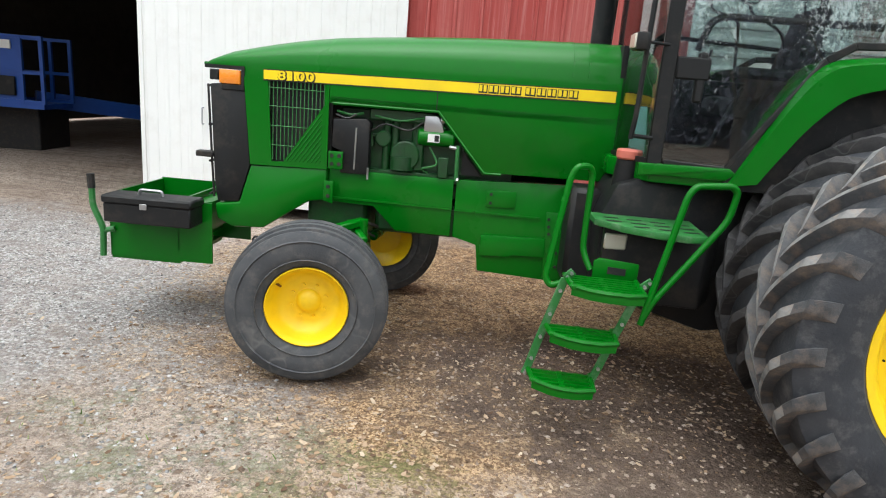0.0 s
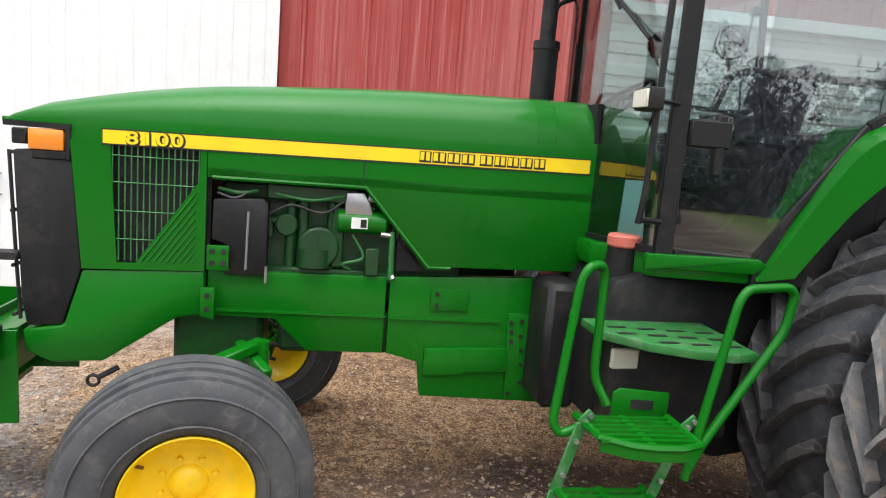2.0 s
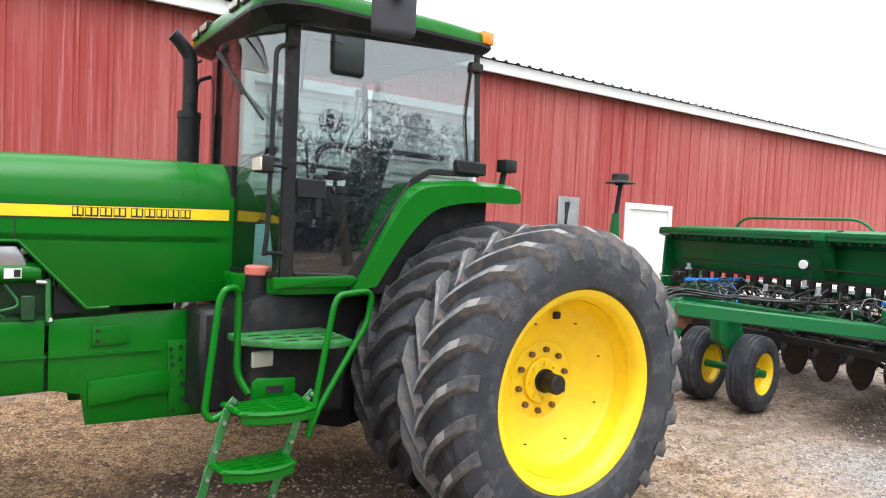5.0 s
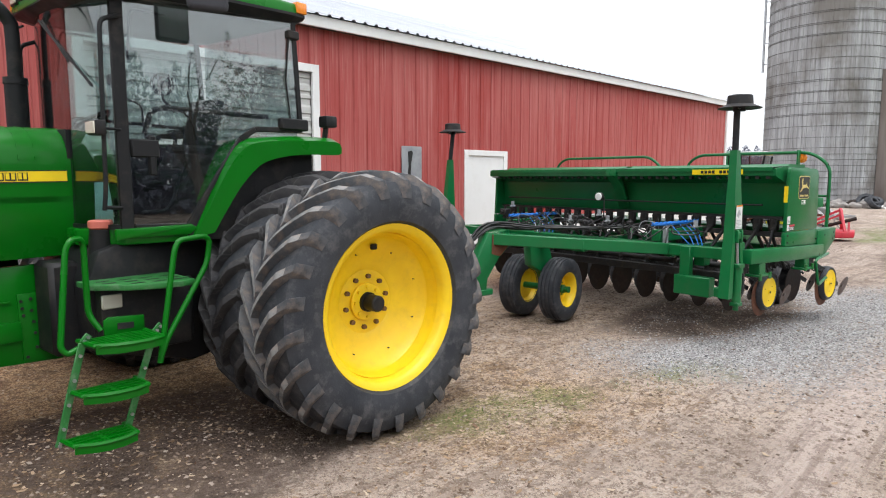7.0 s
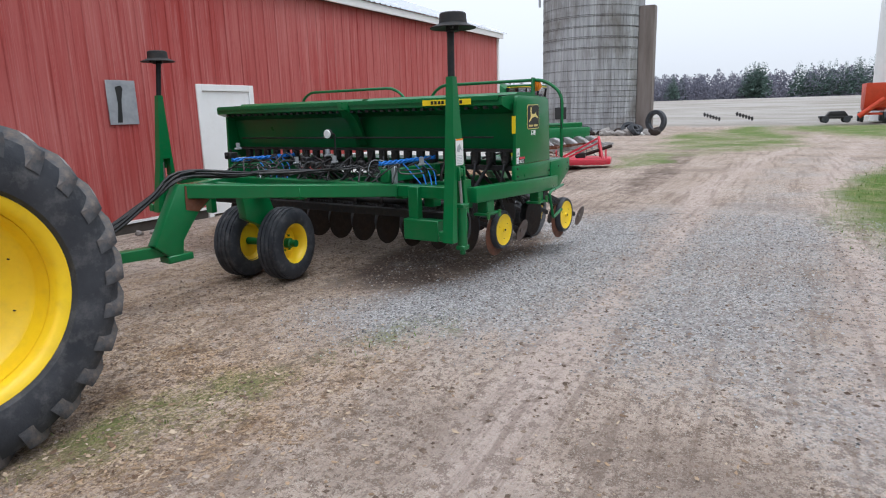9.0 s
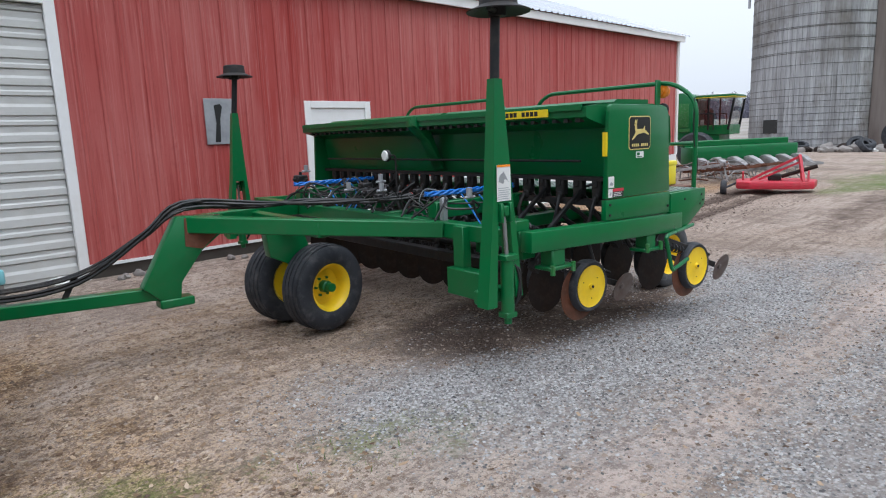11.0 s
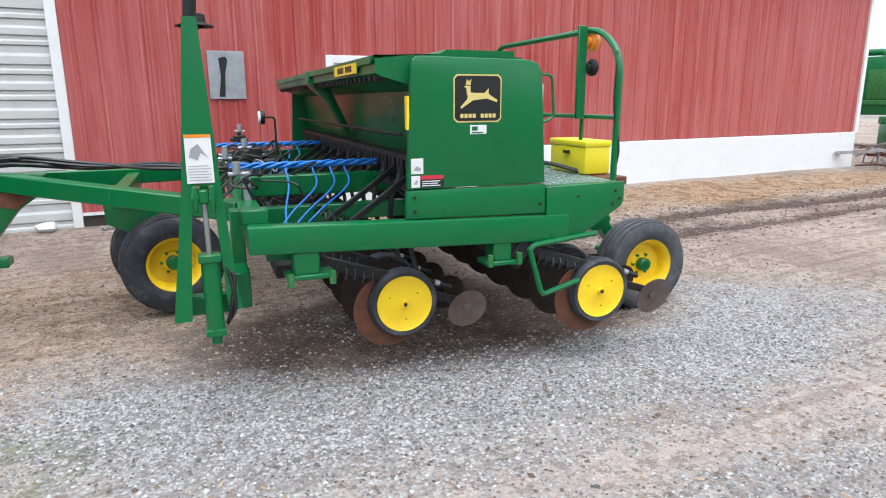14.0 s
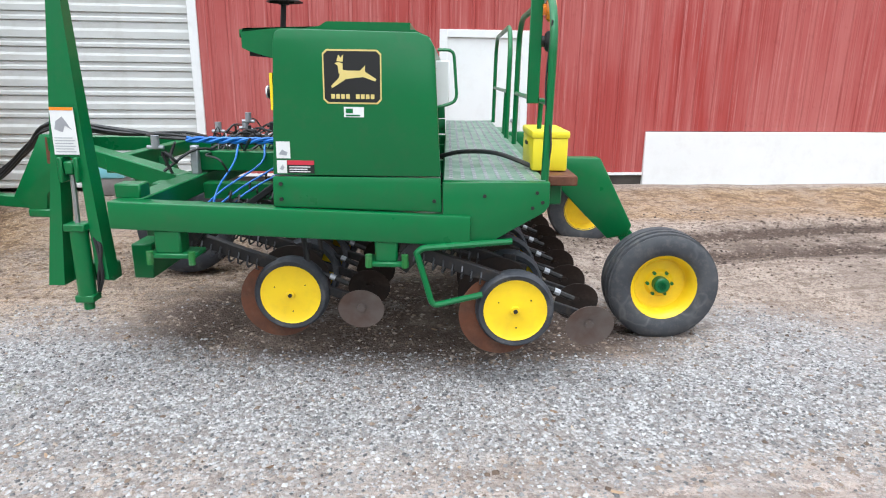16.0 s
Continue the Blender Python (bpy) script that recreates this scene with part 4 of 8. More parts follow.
def rear_wheel(axle, toe, dish, shaft, outer):
    """dish: where the wheel's plate lies, from the tyre's middle, outwards negative."""
    rim = B()
    lathe(rim, [(0.628, -0.232), (0.634, -0.222), (0.616, -0.205), (0.575, -0.19), (0.566, -0.10), (0.535, -0.06), (0.530, 0.08), (0.566, 0.12), (0.585, 0.20), (0.610, 0.23),
                (0.595, 0.236), (0.575, 0.21), (0.555, 0.13), (0.520, 0.09), (0.522, -0.065), (0.553, -0.11), (0.560, -0.19), (0.590, -0.222)], "y", 64)
    bmesh.ops.scale(rim, vec=(0.974, 1.05, 0.974), verts=rim.verts)
    w = part("rear_wheel", rim, YELLOW, tractor, "yellow steel rear rim", pose(*axle, REAR[1], 0, 0, toe))
    bm = B()
    # the plate swells out into the rim as one bowl
    sg = math.copysign(1.0, dish)
    bowl = [(0.536, 0.0), (0.531, 0.16), (0.515, 0.34), (0.485, 0.50), (0.44, 0.62), (0.39, 0.72), (0.375, 0.77), (0.30, 0.90), (0.255, 0.95), (0.245, 0.985), (0.09, 1.0)]
    back = [(r + 0.010 if r > 0.4 else r, f + 0.06) for r, f in bowl[::-1]]
    lathe(bm, [(r, sg * (-0.15 + (abs(dish) + 0.13) * f)) for r, f in bowl + back], "y", 64)
    bmesh.ops.recalc_face_normals(bm, faces=bm.faces)
    part("wheel_plate", bm, YELLOW, w)
    ty = part("tyre", tyre_mesh(0.942, 0.58, 0.603), RUBBER, w, "black rubber tyre with dust in its scuffs")
    for sd in (-1, 1):
        for i in range(LUGS):
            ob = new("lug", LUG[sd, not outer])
            ob.parent = w
            ob.matrix_basis = pose(0, 0, 0, 0, (i + (0.5 if sd > 0 else 0.0)) * 360 / LUGS, 0)
    if shaft:
        bm = B()
        disc(bm, 0.145, dish - 0.05, dish - 0.02, "y", 32, (0, 0, 0), 0.006)
        bolts(bm, 8, 0.115, 0.014, dish - 0.066, dish - 0.05)
        part("hub", bm, YELLOW, w)
        bm = B()
        bolts(bm, 10, 0.195, 0.019, dish - 0.05, dish - 0.02, off=0.2)
        loose("wheel_bolt", bm, BOLTRUST, w, "dark rusty wheel bolts")
        bm = B()
        disc(bm, 0.062, dish - 0.19, dish - 0.03, "y", 24, (0, 0, 0), 0.01)
        disc(bm, 0.075, dish - 0.075, dish - 0.05, "y", 24)
        part("axle_end", bm, BLACK, w)
        bm = B()
        box(bm, -0.028, 0.028, -0.035, -0.005, 0.405, 0.450, 0.008)
        part("valve", bm, BLACK, w)
        bm = B()
        for i in range(8):
            t = i * math.tau / 8 + 0.35
            disc(bm, 0.005, -0.008, 0.008, "y", 8, (0.44 * math.cos(t), 0, 0.40 * math.sin(t)))
        loose("rim_hole", bm, DARK, w)
    return w


for s in (-1, 1):
    rear_wheel((2.514 if s < 0 else 2.31, s * 1.83), -5.5 if s < 0 else 0, 0.115 * -s, s < 0, True)
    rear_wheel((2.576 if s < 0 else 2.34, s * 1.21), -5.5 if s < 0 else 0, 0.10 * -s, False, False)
bm = B()
tube(bm, [(REAR[0], -1.75, REAR[1]), (REAR[0], 1.75, REAR[1])], 0.06, 16)
tube(bm, [(REAR[0], -0.8, REAR[1]), (REAR[0], 0.8, REAR[1])], 0.14, 16)
box(bm, 2.15, 2.95, -0.32, 0.32, 0.55, 1.30, 0.05, 2)
box(bm, 1.0, 2.3, -0.26, 0.26, 0.55, 1.2, 0.04, 2)
part("rear_axle", bm, ENGINE, tractor)

AXLE = surface("oily_green_axle", (0.005, 0.085, 0.010), 0.4, second=(0.006, 0.03, 0.008), scale=8, amount=0.9, dirt=(0.05, 0.045, 0.035), dirt_amount=0.5, dirt_scale=14, bump=0.003)

# front wheels
for s in (-1, 1):
    turn = 9 if s < 0 else 9
    rim = B()
    lathe(rim, [(0.246, -0.152), (0.252, -0.146), (0.238, -0.13), (0.225, -0.10), (0.208, -0.058), (0.182, -0.028), (0.145, -0.012), (0.095, -0.008), (0.078, -0.014), (0.066, -0.035), (0.035, -0.05), (0.0005, -0.052),
                (0.0005, 0.06), (0.15, 0.05), (0.22, 0.10), (0.245, 0.15), (0.25, 0.13), (0.24, 0.0)], "y", 48)
    if s > 0:
        bmesh.ops.scale(rim, vec=(1, -1, 1), verts=rim.verts)
        bmesh.ops.reverse_faces(rim, faces=rim.faces)
    w = part("front_wheel", rim, YELLOW, tractor, "yellow front rim with a raised hub", pose(-0.83 if s < 0 else -0.65, s * 0.945, 0.425, 0, 0, turn))
    bm = tyre_mesh(0.487, 0.345, 0.254, 0.03, 56)
    part("tyre", bm, FRONTRUBBER, w, "smooth grey ribbed front tyre")
    bm = B()
    for y in (-0.105, -0.035, 0.035, 0.105):
        r = 0.486 - 0.03 * (abs(y) / 0.167) ** 2
        lathe(bm, [(r - 0.02, y - 0.029), (r + 0.011, y - 0.024), (r + 0.011, y + 0.024), (r - 0.02, y + 0.029)], "y", 56)
    loose("tread_rib", bm, FRONTRUBBER, w)
    bm = B()
    for y in (-0.1715, 0.1715):
        for r, d in ((0.415, 0.007), (0.302, 0.005)):
            lathe(bm, [(r - d, y), (r, y + math.copysign(0.006, y)), (r + d, y), (r, y - math.copysign(0.006, y))], "y", 56)
    loose("sidewall_ridge", bm, FRONTRUBBER, w)
    bm = B()
    bolts(bm, 8, 0.108, 0.012, -0.032 if s < 0 else 0.0, 0.0 if s < 0 else 0.032, off=0.3)
    loose("wheel_bolt", bm, YELLOW, w)
    bm = B()
    tube(bm, [(-0.165, -0.06, 0.10), (-0.19, -0.10, 0.13)], 0.008, 6)
    part("valve", bm, RUST, w)

bm = B()
tube(bm, [(-0.83, -0.78, 0.43), (-0.83, 0.78, 0.43)], 0.085, 12)
box(bm, -0.98, -0.68, -0.30, 0.30, 0.42, 0.70, 0.04, 2)
for s in (-1, 1):
    box(bm, -0.92, -0.74, s * 0.70 - 0.09, s * 0.70 + 0.09, 0.36, 0.76, 0.03, 2)
    beam(bm, (-0.83, s * 0.2, 0.52), (-0.83, s * 0.72, 0.60), 0.16, 0.16, 0.02)
    beam(bm, (-0.62, s * 0.75, 0.52), (-0.83, s * 0.72, 0.50), 0.06, 0.05)
box(bm, -1.05, -0.62, -0.22, 0.22, 0.66, 0.97, 0.03)
part("front_axle", bm, AXLE, tractor)
bm = B()
for s in (-1, 1):
    tube(bm, [(-0.62, s * 0.16, 0.60), (-0.60, s * 0.70, 0.56)], 0.035, 10)
    tube(bm, [(-0.66, s * 0.10, 0.66), (-0.62, s * 0.60, 0.62)], 0.018, 8)
    box(bm, -0.75, -0.60, s * 0.55 - 0.06, s * 0.55 + 0.06, 0.60, 0.72, 0.02)
    disc(bm, 0.06, 0.60, 0.80, "z", 12, (-0.80, s * 0.70, 0))
    disc(bm, 0.085, 0.76, 0.83, "z", 14, (-0.82, s * 0.66, 0), 0.01)
    beam(bm, (-0.80, s * 0.62, 0.80), (-0.60, s * 0.42, 0.84), 0.07, 0.05, 0.008)
    beam(bm, (-0.72, s * 0.34, 0.80), (-0.56, s * 0.60, 0.74), 0.05, 0.06, 0.008)
    disc(bm, 0.035, 0.70, 0.86, "z", 10, (-0.60, s * 0.45, 0))
loose("steering_part", bm, GREEN, tractor)
bm = B()
for s in (-1, 1):
    tube(bm, smooth_line([(-0.5, s * 0.2, 0.75), (-0.62, s * 0.4, 0.82), (-0.7, s * 0.5, 0.68), (-0.78, s * 0.62, 0.72)]), 0.012, 6)
    tube(bm, smooth_line([(-0.55, s * 0.25, 0.7), (-0.66, s * 0.36, 0.76), (-0.72, s * 0.55, 0.70)]), 0.010, 6)
loose("steering_hose", bm, BLACKHOSE, tractor)

# hood
HW = 0.36


def hood_width(x):
    return float(np.interp(x, (-1.76, -1.68, -1.55, -1.40, -1.2, 1.02), (0.27, 0.315, 0.345, 0.357, HW, HW)))


def hood_top(x):
    return float(np.interp(x, (-1.76, -1.58, -1.34, -1.09, -0.84, -0.57, -0.02, 0.57, 1.02), (1.82, 1.905, 1.965, 2.015, 2.05, 2.075, 2.115, 2.135, 2.145)))


def crown(xs, z0, thick=0.012):
    """The hood's shell between stations, from the height z0 up over the top."""
    bm = B()
    rings = []
    for inset in (0.0, thick):
        rr = []
        for x in xs:
            w, zt = hood_width(x) - inset, hood_top(x) - inset
            zs = min(1.835 + 0.012 * (x + 1.3), zt - 0.02)
            ring = [(-w, z0)]
            for k in range(0, 13):
                a = math.pi * k / 12
                c, s = math.cos(a), math.sin(a)
                ring.append((-w * math.copysign(abs(c) ** 0.72, c), zs + (zt - zs) * abs(s) ** 0.78))
            ring.append((w, z0))
            rr.append([bm.verts.new((x, y, z)) for y, z in ring])
        rings.append(rr)
    for rr, flip in ((rings[0], False), (rings[1], True)):
        for a, b in zip(rr, rr[1:]):
            for k in range(len(a) - 1):
                f = (a[k], b[k], b[k + 1], a[k + 1])
                bm.faces.new(f[::-1] if flip else f)
    for i in (0, -1):
        a, b = rings[0][i], rings[1][i]
        for k in range(len(a) - 1):
            bm.faces.new((a[k], a[k + 1], b[k + 1], b[k]))
    for k in (0, -1):
        for i in range(len(xs) - 1):
            bm.faces.new((rings[0][i][k], rings[0][i + 1][k], rings[1][i + 1][k], rings[1][i][k]))
    bmesh.ops.recalc_face_normals(bm, faces=bm.faces)
    return bm


hood = part("hood", crown([-1.468, -1.4, -1.3, -1.15, -1.0, -0.882], 1.735), GREEN, tractor, "glossy green hood")
part("hood_rear", crown([-0.882, -0.7, -0.5, -0.2, 0.1, 0.4, 0.7, 0.9, 1.0, 1.02], 1.615), GREEN, hood)
bm = crown([-1.76, -1.72, -1.66, -1.58, -1.50, -1.468], 1.80)
w, zt = hood_width(-1.76), 1.82
box(bm, -1.775, -1.755, -w, w, 1.79, 1.815, 0.006)
part("hood_nose", bm, GREEN, hood)
bm = B()
prism(bm, [(-1.77, -0.27), (-1.66, -0.325), (-1.46, -0.365), (-1.46, 0.365), (-1.66, 0.325), (-1.77, 0.27)], "z", 1.775, 1.80)
box(bm, -1.485, -1.462, -0.362, -0.33, 1.64, 1.80, 0.004)
part("nose_seal", bm, BLACK, hood)
bm = B()
for x in (0.70, 0.80):
    rr = []
    zt, wd = hood_top(x), HW
    for k in range(0, 9):
        a = math.pi * (0.03 + 0.94 * k / 8)
        rr.append((x, -(wd + 0.001) * math.copysign(abs(math.cos(a)) ** 0.72, math.cos(a)), 1.86 + (zt + 0.002 - 1.86) * abs(math.sin(a)) ** 0.78))
    tube(bm, rr, 0.004, 5)
loose("hood_seam", bm, GREEN, hood)

for s in (-1, 1):
    y0, y1 = (-HW, -HW + 0.014) if s < 0 else (HW - 0.014, HW)
    bm = B()
    prism(bm, [(-1.465, 1.735), (-1.300, 1.735), (-1.272, 1.19), (-1.42, 1.155)], "y", y0, y1)
    prism(bm, [(-1.42, 1.155), (-1.272, 1.19), (-1.19, 1.19), (-0.915, 1.59), (-0.915, 1.735), (-0.886, 1.735), (-0.886, 1.165)], "y", y0, y1)
    sp = part("side_panel", bm, GREEN, tractor, "green front side panel")
    for i in range(15):
        x = -1.292 + 0.0265 * i
        zb = 1.20 if x < -1.18 else 1.20 + (x + 1.18) / 0.265 * 0.39
        bm = B()
        tube(bm, [(x, y0 + 0.008, zb), (x, y0 + 0.008, 1.732)], 0.0035, 5)
        part("grille_bar", bm, GREENWORN, sp)
    for z in (1.30, 1.43, 1.56, 1.68):
        xe = -0.92 if z > 1.58 else -1.19 + (z - 1.19) / 0.4 * 0.27
        bm = B()
        tube(bm, [(-1.295, y0 + 0.005, z), (xe, y0 + 0.005, z)], 0.003, 5)
        part("grille_bar", bm, GREENWORN, sp)
    bm = B()
    for i in range(9):
        t = i * 0.028
        a = Vector((-1.165 + t, s * (HW + 0.002), 1.20))
        b = Vector((-0.93, s * (HW + 0.002), 1.20 + (0.235 - t) * 1.42))
        tube(bm, [a, b], 0.004, 5)
    loose("pressed_rib", bm, GREEN, sp)
    bm = B()
    prism(bm, [(-0.882, 1.66), (-0.882, 1.61), (-0.145, 1.61), (0.185, 1.235), (1.02, 1.245), (1.02, 1.66)], "y", y0, y1, 0.004)
    sp2 = part("side_panel", bm, GREEN, tractor, "green rear side panel")
    bm = B()
    tube(bm, [(-0.86, y0 + 0.007, 1.612), (-0.15, y0 + 0.007, 1.612), (0.183, y0 + 0.007, 1.232), (0.30, y0 + 0.007, 1.232)], 0.012, 6)
    part("panel_edge", bm, GREEN, sp2)
    # stripe and lettering
    ys = s * (HW + 0.0032)
    bm = B()
    prism(bm, [(-1.33, 1.730), (0.99, 1.762), (0.99, 1.832), (-1.33, 1.790)], "y", s * HW, ys)
    st = part("stripe", bm, DECAL, tractor, "yellow side stripe with black edges")
    bm = B()
    prism(bm, [(-1.335, 1.722), (0.995, 1.754), (0.995, 1.762), (-1.335, 1.730)], "y", s * HW, ys + s * 0.0004)
    prism(bm, [(-1.335, 1.790), (0.995, 1.832), (0.995, 1.838), (-1.335, 1.796)], "y", s * HW, ys + s * 0.0004)
    part("stripe_edge", bm, INK, st)
    # the maker's name stands as plain dark blocks
    bm, face = B(), B()
    x = 0.10
    for i, wd in enumerate((0.05, 0.058, 0.055, 0.058, 0.0, 0.058, 0.052, 0.052, 0.056, 0.052)):
        if wd:
            zb = 1.754 + (x + 0.2) * 0.014
            wd *= 1.27
            box(bm, x, x + wd * 0.92, min(s * HW, ys + s * 0.001), max(s * HW, ys + s * 0.001), zb - 0.002, zb + 0.052, 0.0)
            for c, d, e, f in ((0.06, 0.36, 0.008, 0.048), (0.50, 0.80, 0.008, 0.048)):
                box(face, x + wd * c, x + wd * d, min(s * HW, ys + s * 0.0018), max(s * HW, ys + s * 0.0018), zb + e, zb + f, 0.0)
            x += wd * 1.02
        else:
            x += 0.018
    loose("maker_mark", bm, INK, st)
    loose("maker_mark_face", face, DECAL, st)
    bm = B()
    box(bm, -0.168, -0.162, min(s * HW, s * (HW + 0.0012)), max(s * HW, s * (HW + 0.0012)), 1.615, 1.742)
    part("panel_seam", bm, INK, st)

# model number: yellow digits over a black edge and drop shadow
def digits(mat, fat, depth):
    cu = bpy.data.curves.new("model_number", "FONT")
    cu.body, cu.size, cu.extrude, cu.space_character = "8100", 0.086, 0.0002, 1.14
    tmp = new("model_number", cu)
    me = bpy.data.meshes.new_from_object(tmp.evaluated_get(bpy.context.evaluated_depsgraph_get()))
    bpy.data.objects.remove(tmp)
    me.transform(Matrix.Diagonal((1.30, 0.92, 1.0, 1.0)))
    bm = B()
    k = 0
    for r in fat:
        for i in range(8 if r else 1):
            a = i * math.tau / 8
            lo = len(bm.verts)
            bm.from_mesh(me)
            bm.verts.ensure_lookup_table()
            for v in bm.verts[lo:]:
                v.co += Vector((r * math.cos(a) + (0.004 if mat is INK else 0.0), r * math.sin(a) - (0.003 if mat is INK else 0.0), 0.00003 * k))
            k += 1
    part("model_number", bm, mat, tractor, "raised model number on the yellow stripe", pose(-1.235, -HW - depth, 1.735, 90, -1.0, 0), False)


digits(INK, (0.0045, 0.008), 0.0036)
digits(DECAL, (0.0, 0.0022), 0.0052)

# radiator screen at the nose, lamps
bm = B()
prism(bm, [(-1.70, 1.675), (-1.462, 1.685), (-1.424, 1.150), (-1.505, 0.885), (-1.655, 0.875), (-1.675, 1.0)], "y", -0.352, 0.352, 0.012)
nose = part("radiator_screen", bm, BLACK, tractor, "black radiator screen and grille")
bm = B()
for i in range(9):
    y = -0.32 + 0.08 * i
    tube(bm, [(-1.725, y, 1.67), (-1.705, y, 1.2), (-1.69, y, 0.9)], 0.008, 6)
for z in (0.92, 1.15, 1.4, 1.66):
    tube(bm, [(-1.715, -0.33, z), (-1.715, 0.33, z)], 0.009, 6)
box(bm, -1.80, -1.68, -0.37, -0.30, 1.18, 1.22, 0.006)
loose("screen_bar", bm, DARK, nose)
for s in (-1, 1):
    bm = B()
    box(bm, -1.635, -1.49, s * 0.345 - 0.02, s * 0.345 + 0.02, 1.68, 1.772, 0.010, 2)
    part("turn_lamp", bm, ORANGE, tractor, "orange turn lamp lens")
    bm = B()
    box(bm, -1.70, -1.64, s * 0.335 - 0.025, s * 0.335 + 0.025, 1.70, 1.77, 0.006)
    box(bm, -1.62, -1.47, s * 0.345 - 0.015, s * 0.345 + 0.015, 1.64, 1.68, 0.006)
    part("lamp_housing", bm, BLACK, tractor)
bm = B()
box(bm, -1.70, -1.67, -0.28, 0.28, 1.70, 1.77, 0.008)
part("headlamp", bm, CLEARLENS, tractor)

# chassis: cast nose, rails, bolted plates
bm = B()
prism(bm, [(-1.675, 0.86), (-1.50, 0.885), (-1.42, 1.15), (-0.885, 1.165), (-0.885, 0.95), (-1.01, 0.93), (-1.20, 0.80), (-1.33, 0.71), (-1.55, 0.70), (-1.66, 0.75)], "y", -0.355, 0.355, 0.018)
part("front_casting", bm, GREEN, tractor)
for s in (-1, 1):
    a, b = (-0.315, -0.27) if s < 0 else (0.27, 0.315)
    bm = B()
    prism(bm, [(-0.878, 1.165), (-0.012, 1.165), (-0.012, 0.765), (-0.40, 0.77), (-0.56, 0.93), (-0.878, 0.94)], "y", a, b, 0.006)
    part("frame_rail", bm, GREEN, tractor)
    bm = B()
    prism(bm, [(0.006, 1.165), (0.45, 1.185), (0.84, 1.195), (0.91, 0.50), (0.20, 0.535), (0.175, 0.72), (0.006, 0.765)], "y", a, b, 0.006)
    part("frame_plate", bm, GREEN, tractor)
    o = s * 0.012
    e0, e1 = (a - 0.014, a) if s < 0 else (b, b + 0.014)
    ya, yb = min(e0, e1), max(e0, e1)
    for nm, pts, y0_, y1_, bv in (
            ("rail_seam", [(-0.878, 0.965), (-0.012, 0.955), (-0.012, 0.966), (-0.878, 0.976)], ya, yb, 0.0),
            ("rail_seam", [(0.006, 0.950), (0.60, 0.945), (0.60, 0.956), (0.006, 0.961)], ya, yb, 0.0),
            ("tie_plate", [(0.205, 0.80), (0.65, 0.815), (0.66, 0.68), (0.42, 0.675), (0.42, 0.66), (0.205, 0.655)], e0 - 0.012 if s < 0 else e0, e1 if s < 0 else e1 + 0.012, 0.004),
            ("bolted_plate", [(0.64, 1.0), (0.83, 1.0), (0.885, 0.52), (0.66, 0.52)], ya, yb, 0.004),
            ("bolted_plate", [(0.22, 1.115), (0.42, 1.12), (0.42, 1.005), (0.22, 1.0)], ya, yb, 0.003),
            ("hinge_plate", [(-0.90, 1.09), (-0.835, 1.09), (-0.835, 0.935), (-0.90, 0.95)], s * 0.37 - 0.008, s * 0.37 + 0.008, 0.004),
            ("hinge_plate", [(-0.875, 1.295), (-0.775, 1.295), (-0.775, 1.175), (-0.875, 1.175)], s * 0.37 - 0.008, s * 0.37 + 0.008, 0.004)):
        bm = B()
        prism(bm, pts, "y", y0_, y1_, bv)
        part(nm, bm, GREEN, tractor)
    bm = B()
    pts = [(0.25, 1.09), (0.25, 1.03), (0.235, 0.77), (0.235, 0.69), (0.72, 0.96), (0.72, 0.88), (0.73, 0.80), (0.735, 0.72), (0.74, 0.62), (0.66, 0.95), (0.665, 0.90), (0.67, 0.85), (0.68, 0.56)]
    for x, z in pts:
        disc(bm, 0.011, s * 0.335 - 0.004, s * 0.335 + 0.004, "y", 8, (x, 0, z))
    for x, z in ((-0.868, 1.05), (-0.868, 0.985), (-0.85, 1.265), (-0.80, 1.265), (-0.85, 1.21), (-0.80, 1.21)):
        disc(bm, 0.014, s * 0.378 - 0.003, s * 0.378 + 0.003, "y", 8, (x, 0, z))
    loose("bolt_head", bm, DARK, tractor)
bm = B()
box(bm, -0.55, 0.9, -0.26, 0.26, 0.74, 0.97, 0.03)
part("gearbox", bm, ENGINE, tractor)

# engine in the side opening
bm = B()
box(bm, -0.84, 0.4, -0.22, 0.22, 1.0, 1.60, 0.02)
eng = part("engine", bm, ENGINE, tractor, "green cast engine block with pipes and filters")
bm = B()
for x in (-0.50, -0.44, -0.30):
    tube(bm, [(x, -0.255, 1.18), (x, -0.255, 1.55)], 0.028, 10)
disc(bm, 0.10, -0.33, -0.2, "y", 20, (-0.36, 0, 1.30), 0.01)
tube(bm, [(-0.38, -0.28, 1.20), (-0.38, -0.28, 1.29)], 0.085, 16)
tube(bm, [(-0.38, -0.28, 1.29), (-0.38, -0.28, 1.36)], 0.055, 12)
box(bm, -0.62, -0.18, -0.30, -0.2, 1.52, 1.60, 0.01)
box(bm, -0.62, 0.02, -0.29, -0.2, 1.12, 1.19, 0.01)
box(bm, -0.13, -0.06, -0.335, -0.31, 1.17, 1.31, 0.006)
tube(bm, [(-0.60, -0.27, 1.34), (-0.60, -0.27, 1.42), (-0.52, -0.27, 1.42)], 0.02, 8)
disc(bm, 0.055, -0.30, -0.2, "y", 16, (-0.52, 0, 1.40), 0.008)
box(bm, -0.30, -0.24, -0.30, -0.22, 1.20, 1.50, 0.008)
for k in range(7):
    box(bm, 0.0 + 0.022 * k, 0.012 + 0.022 * k, -0.29, -0.2, 1.36, 1.52)
loose("engine_fitting", bm, ENGINE, eng)
bm = B()
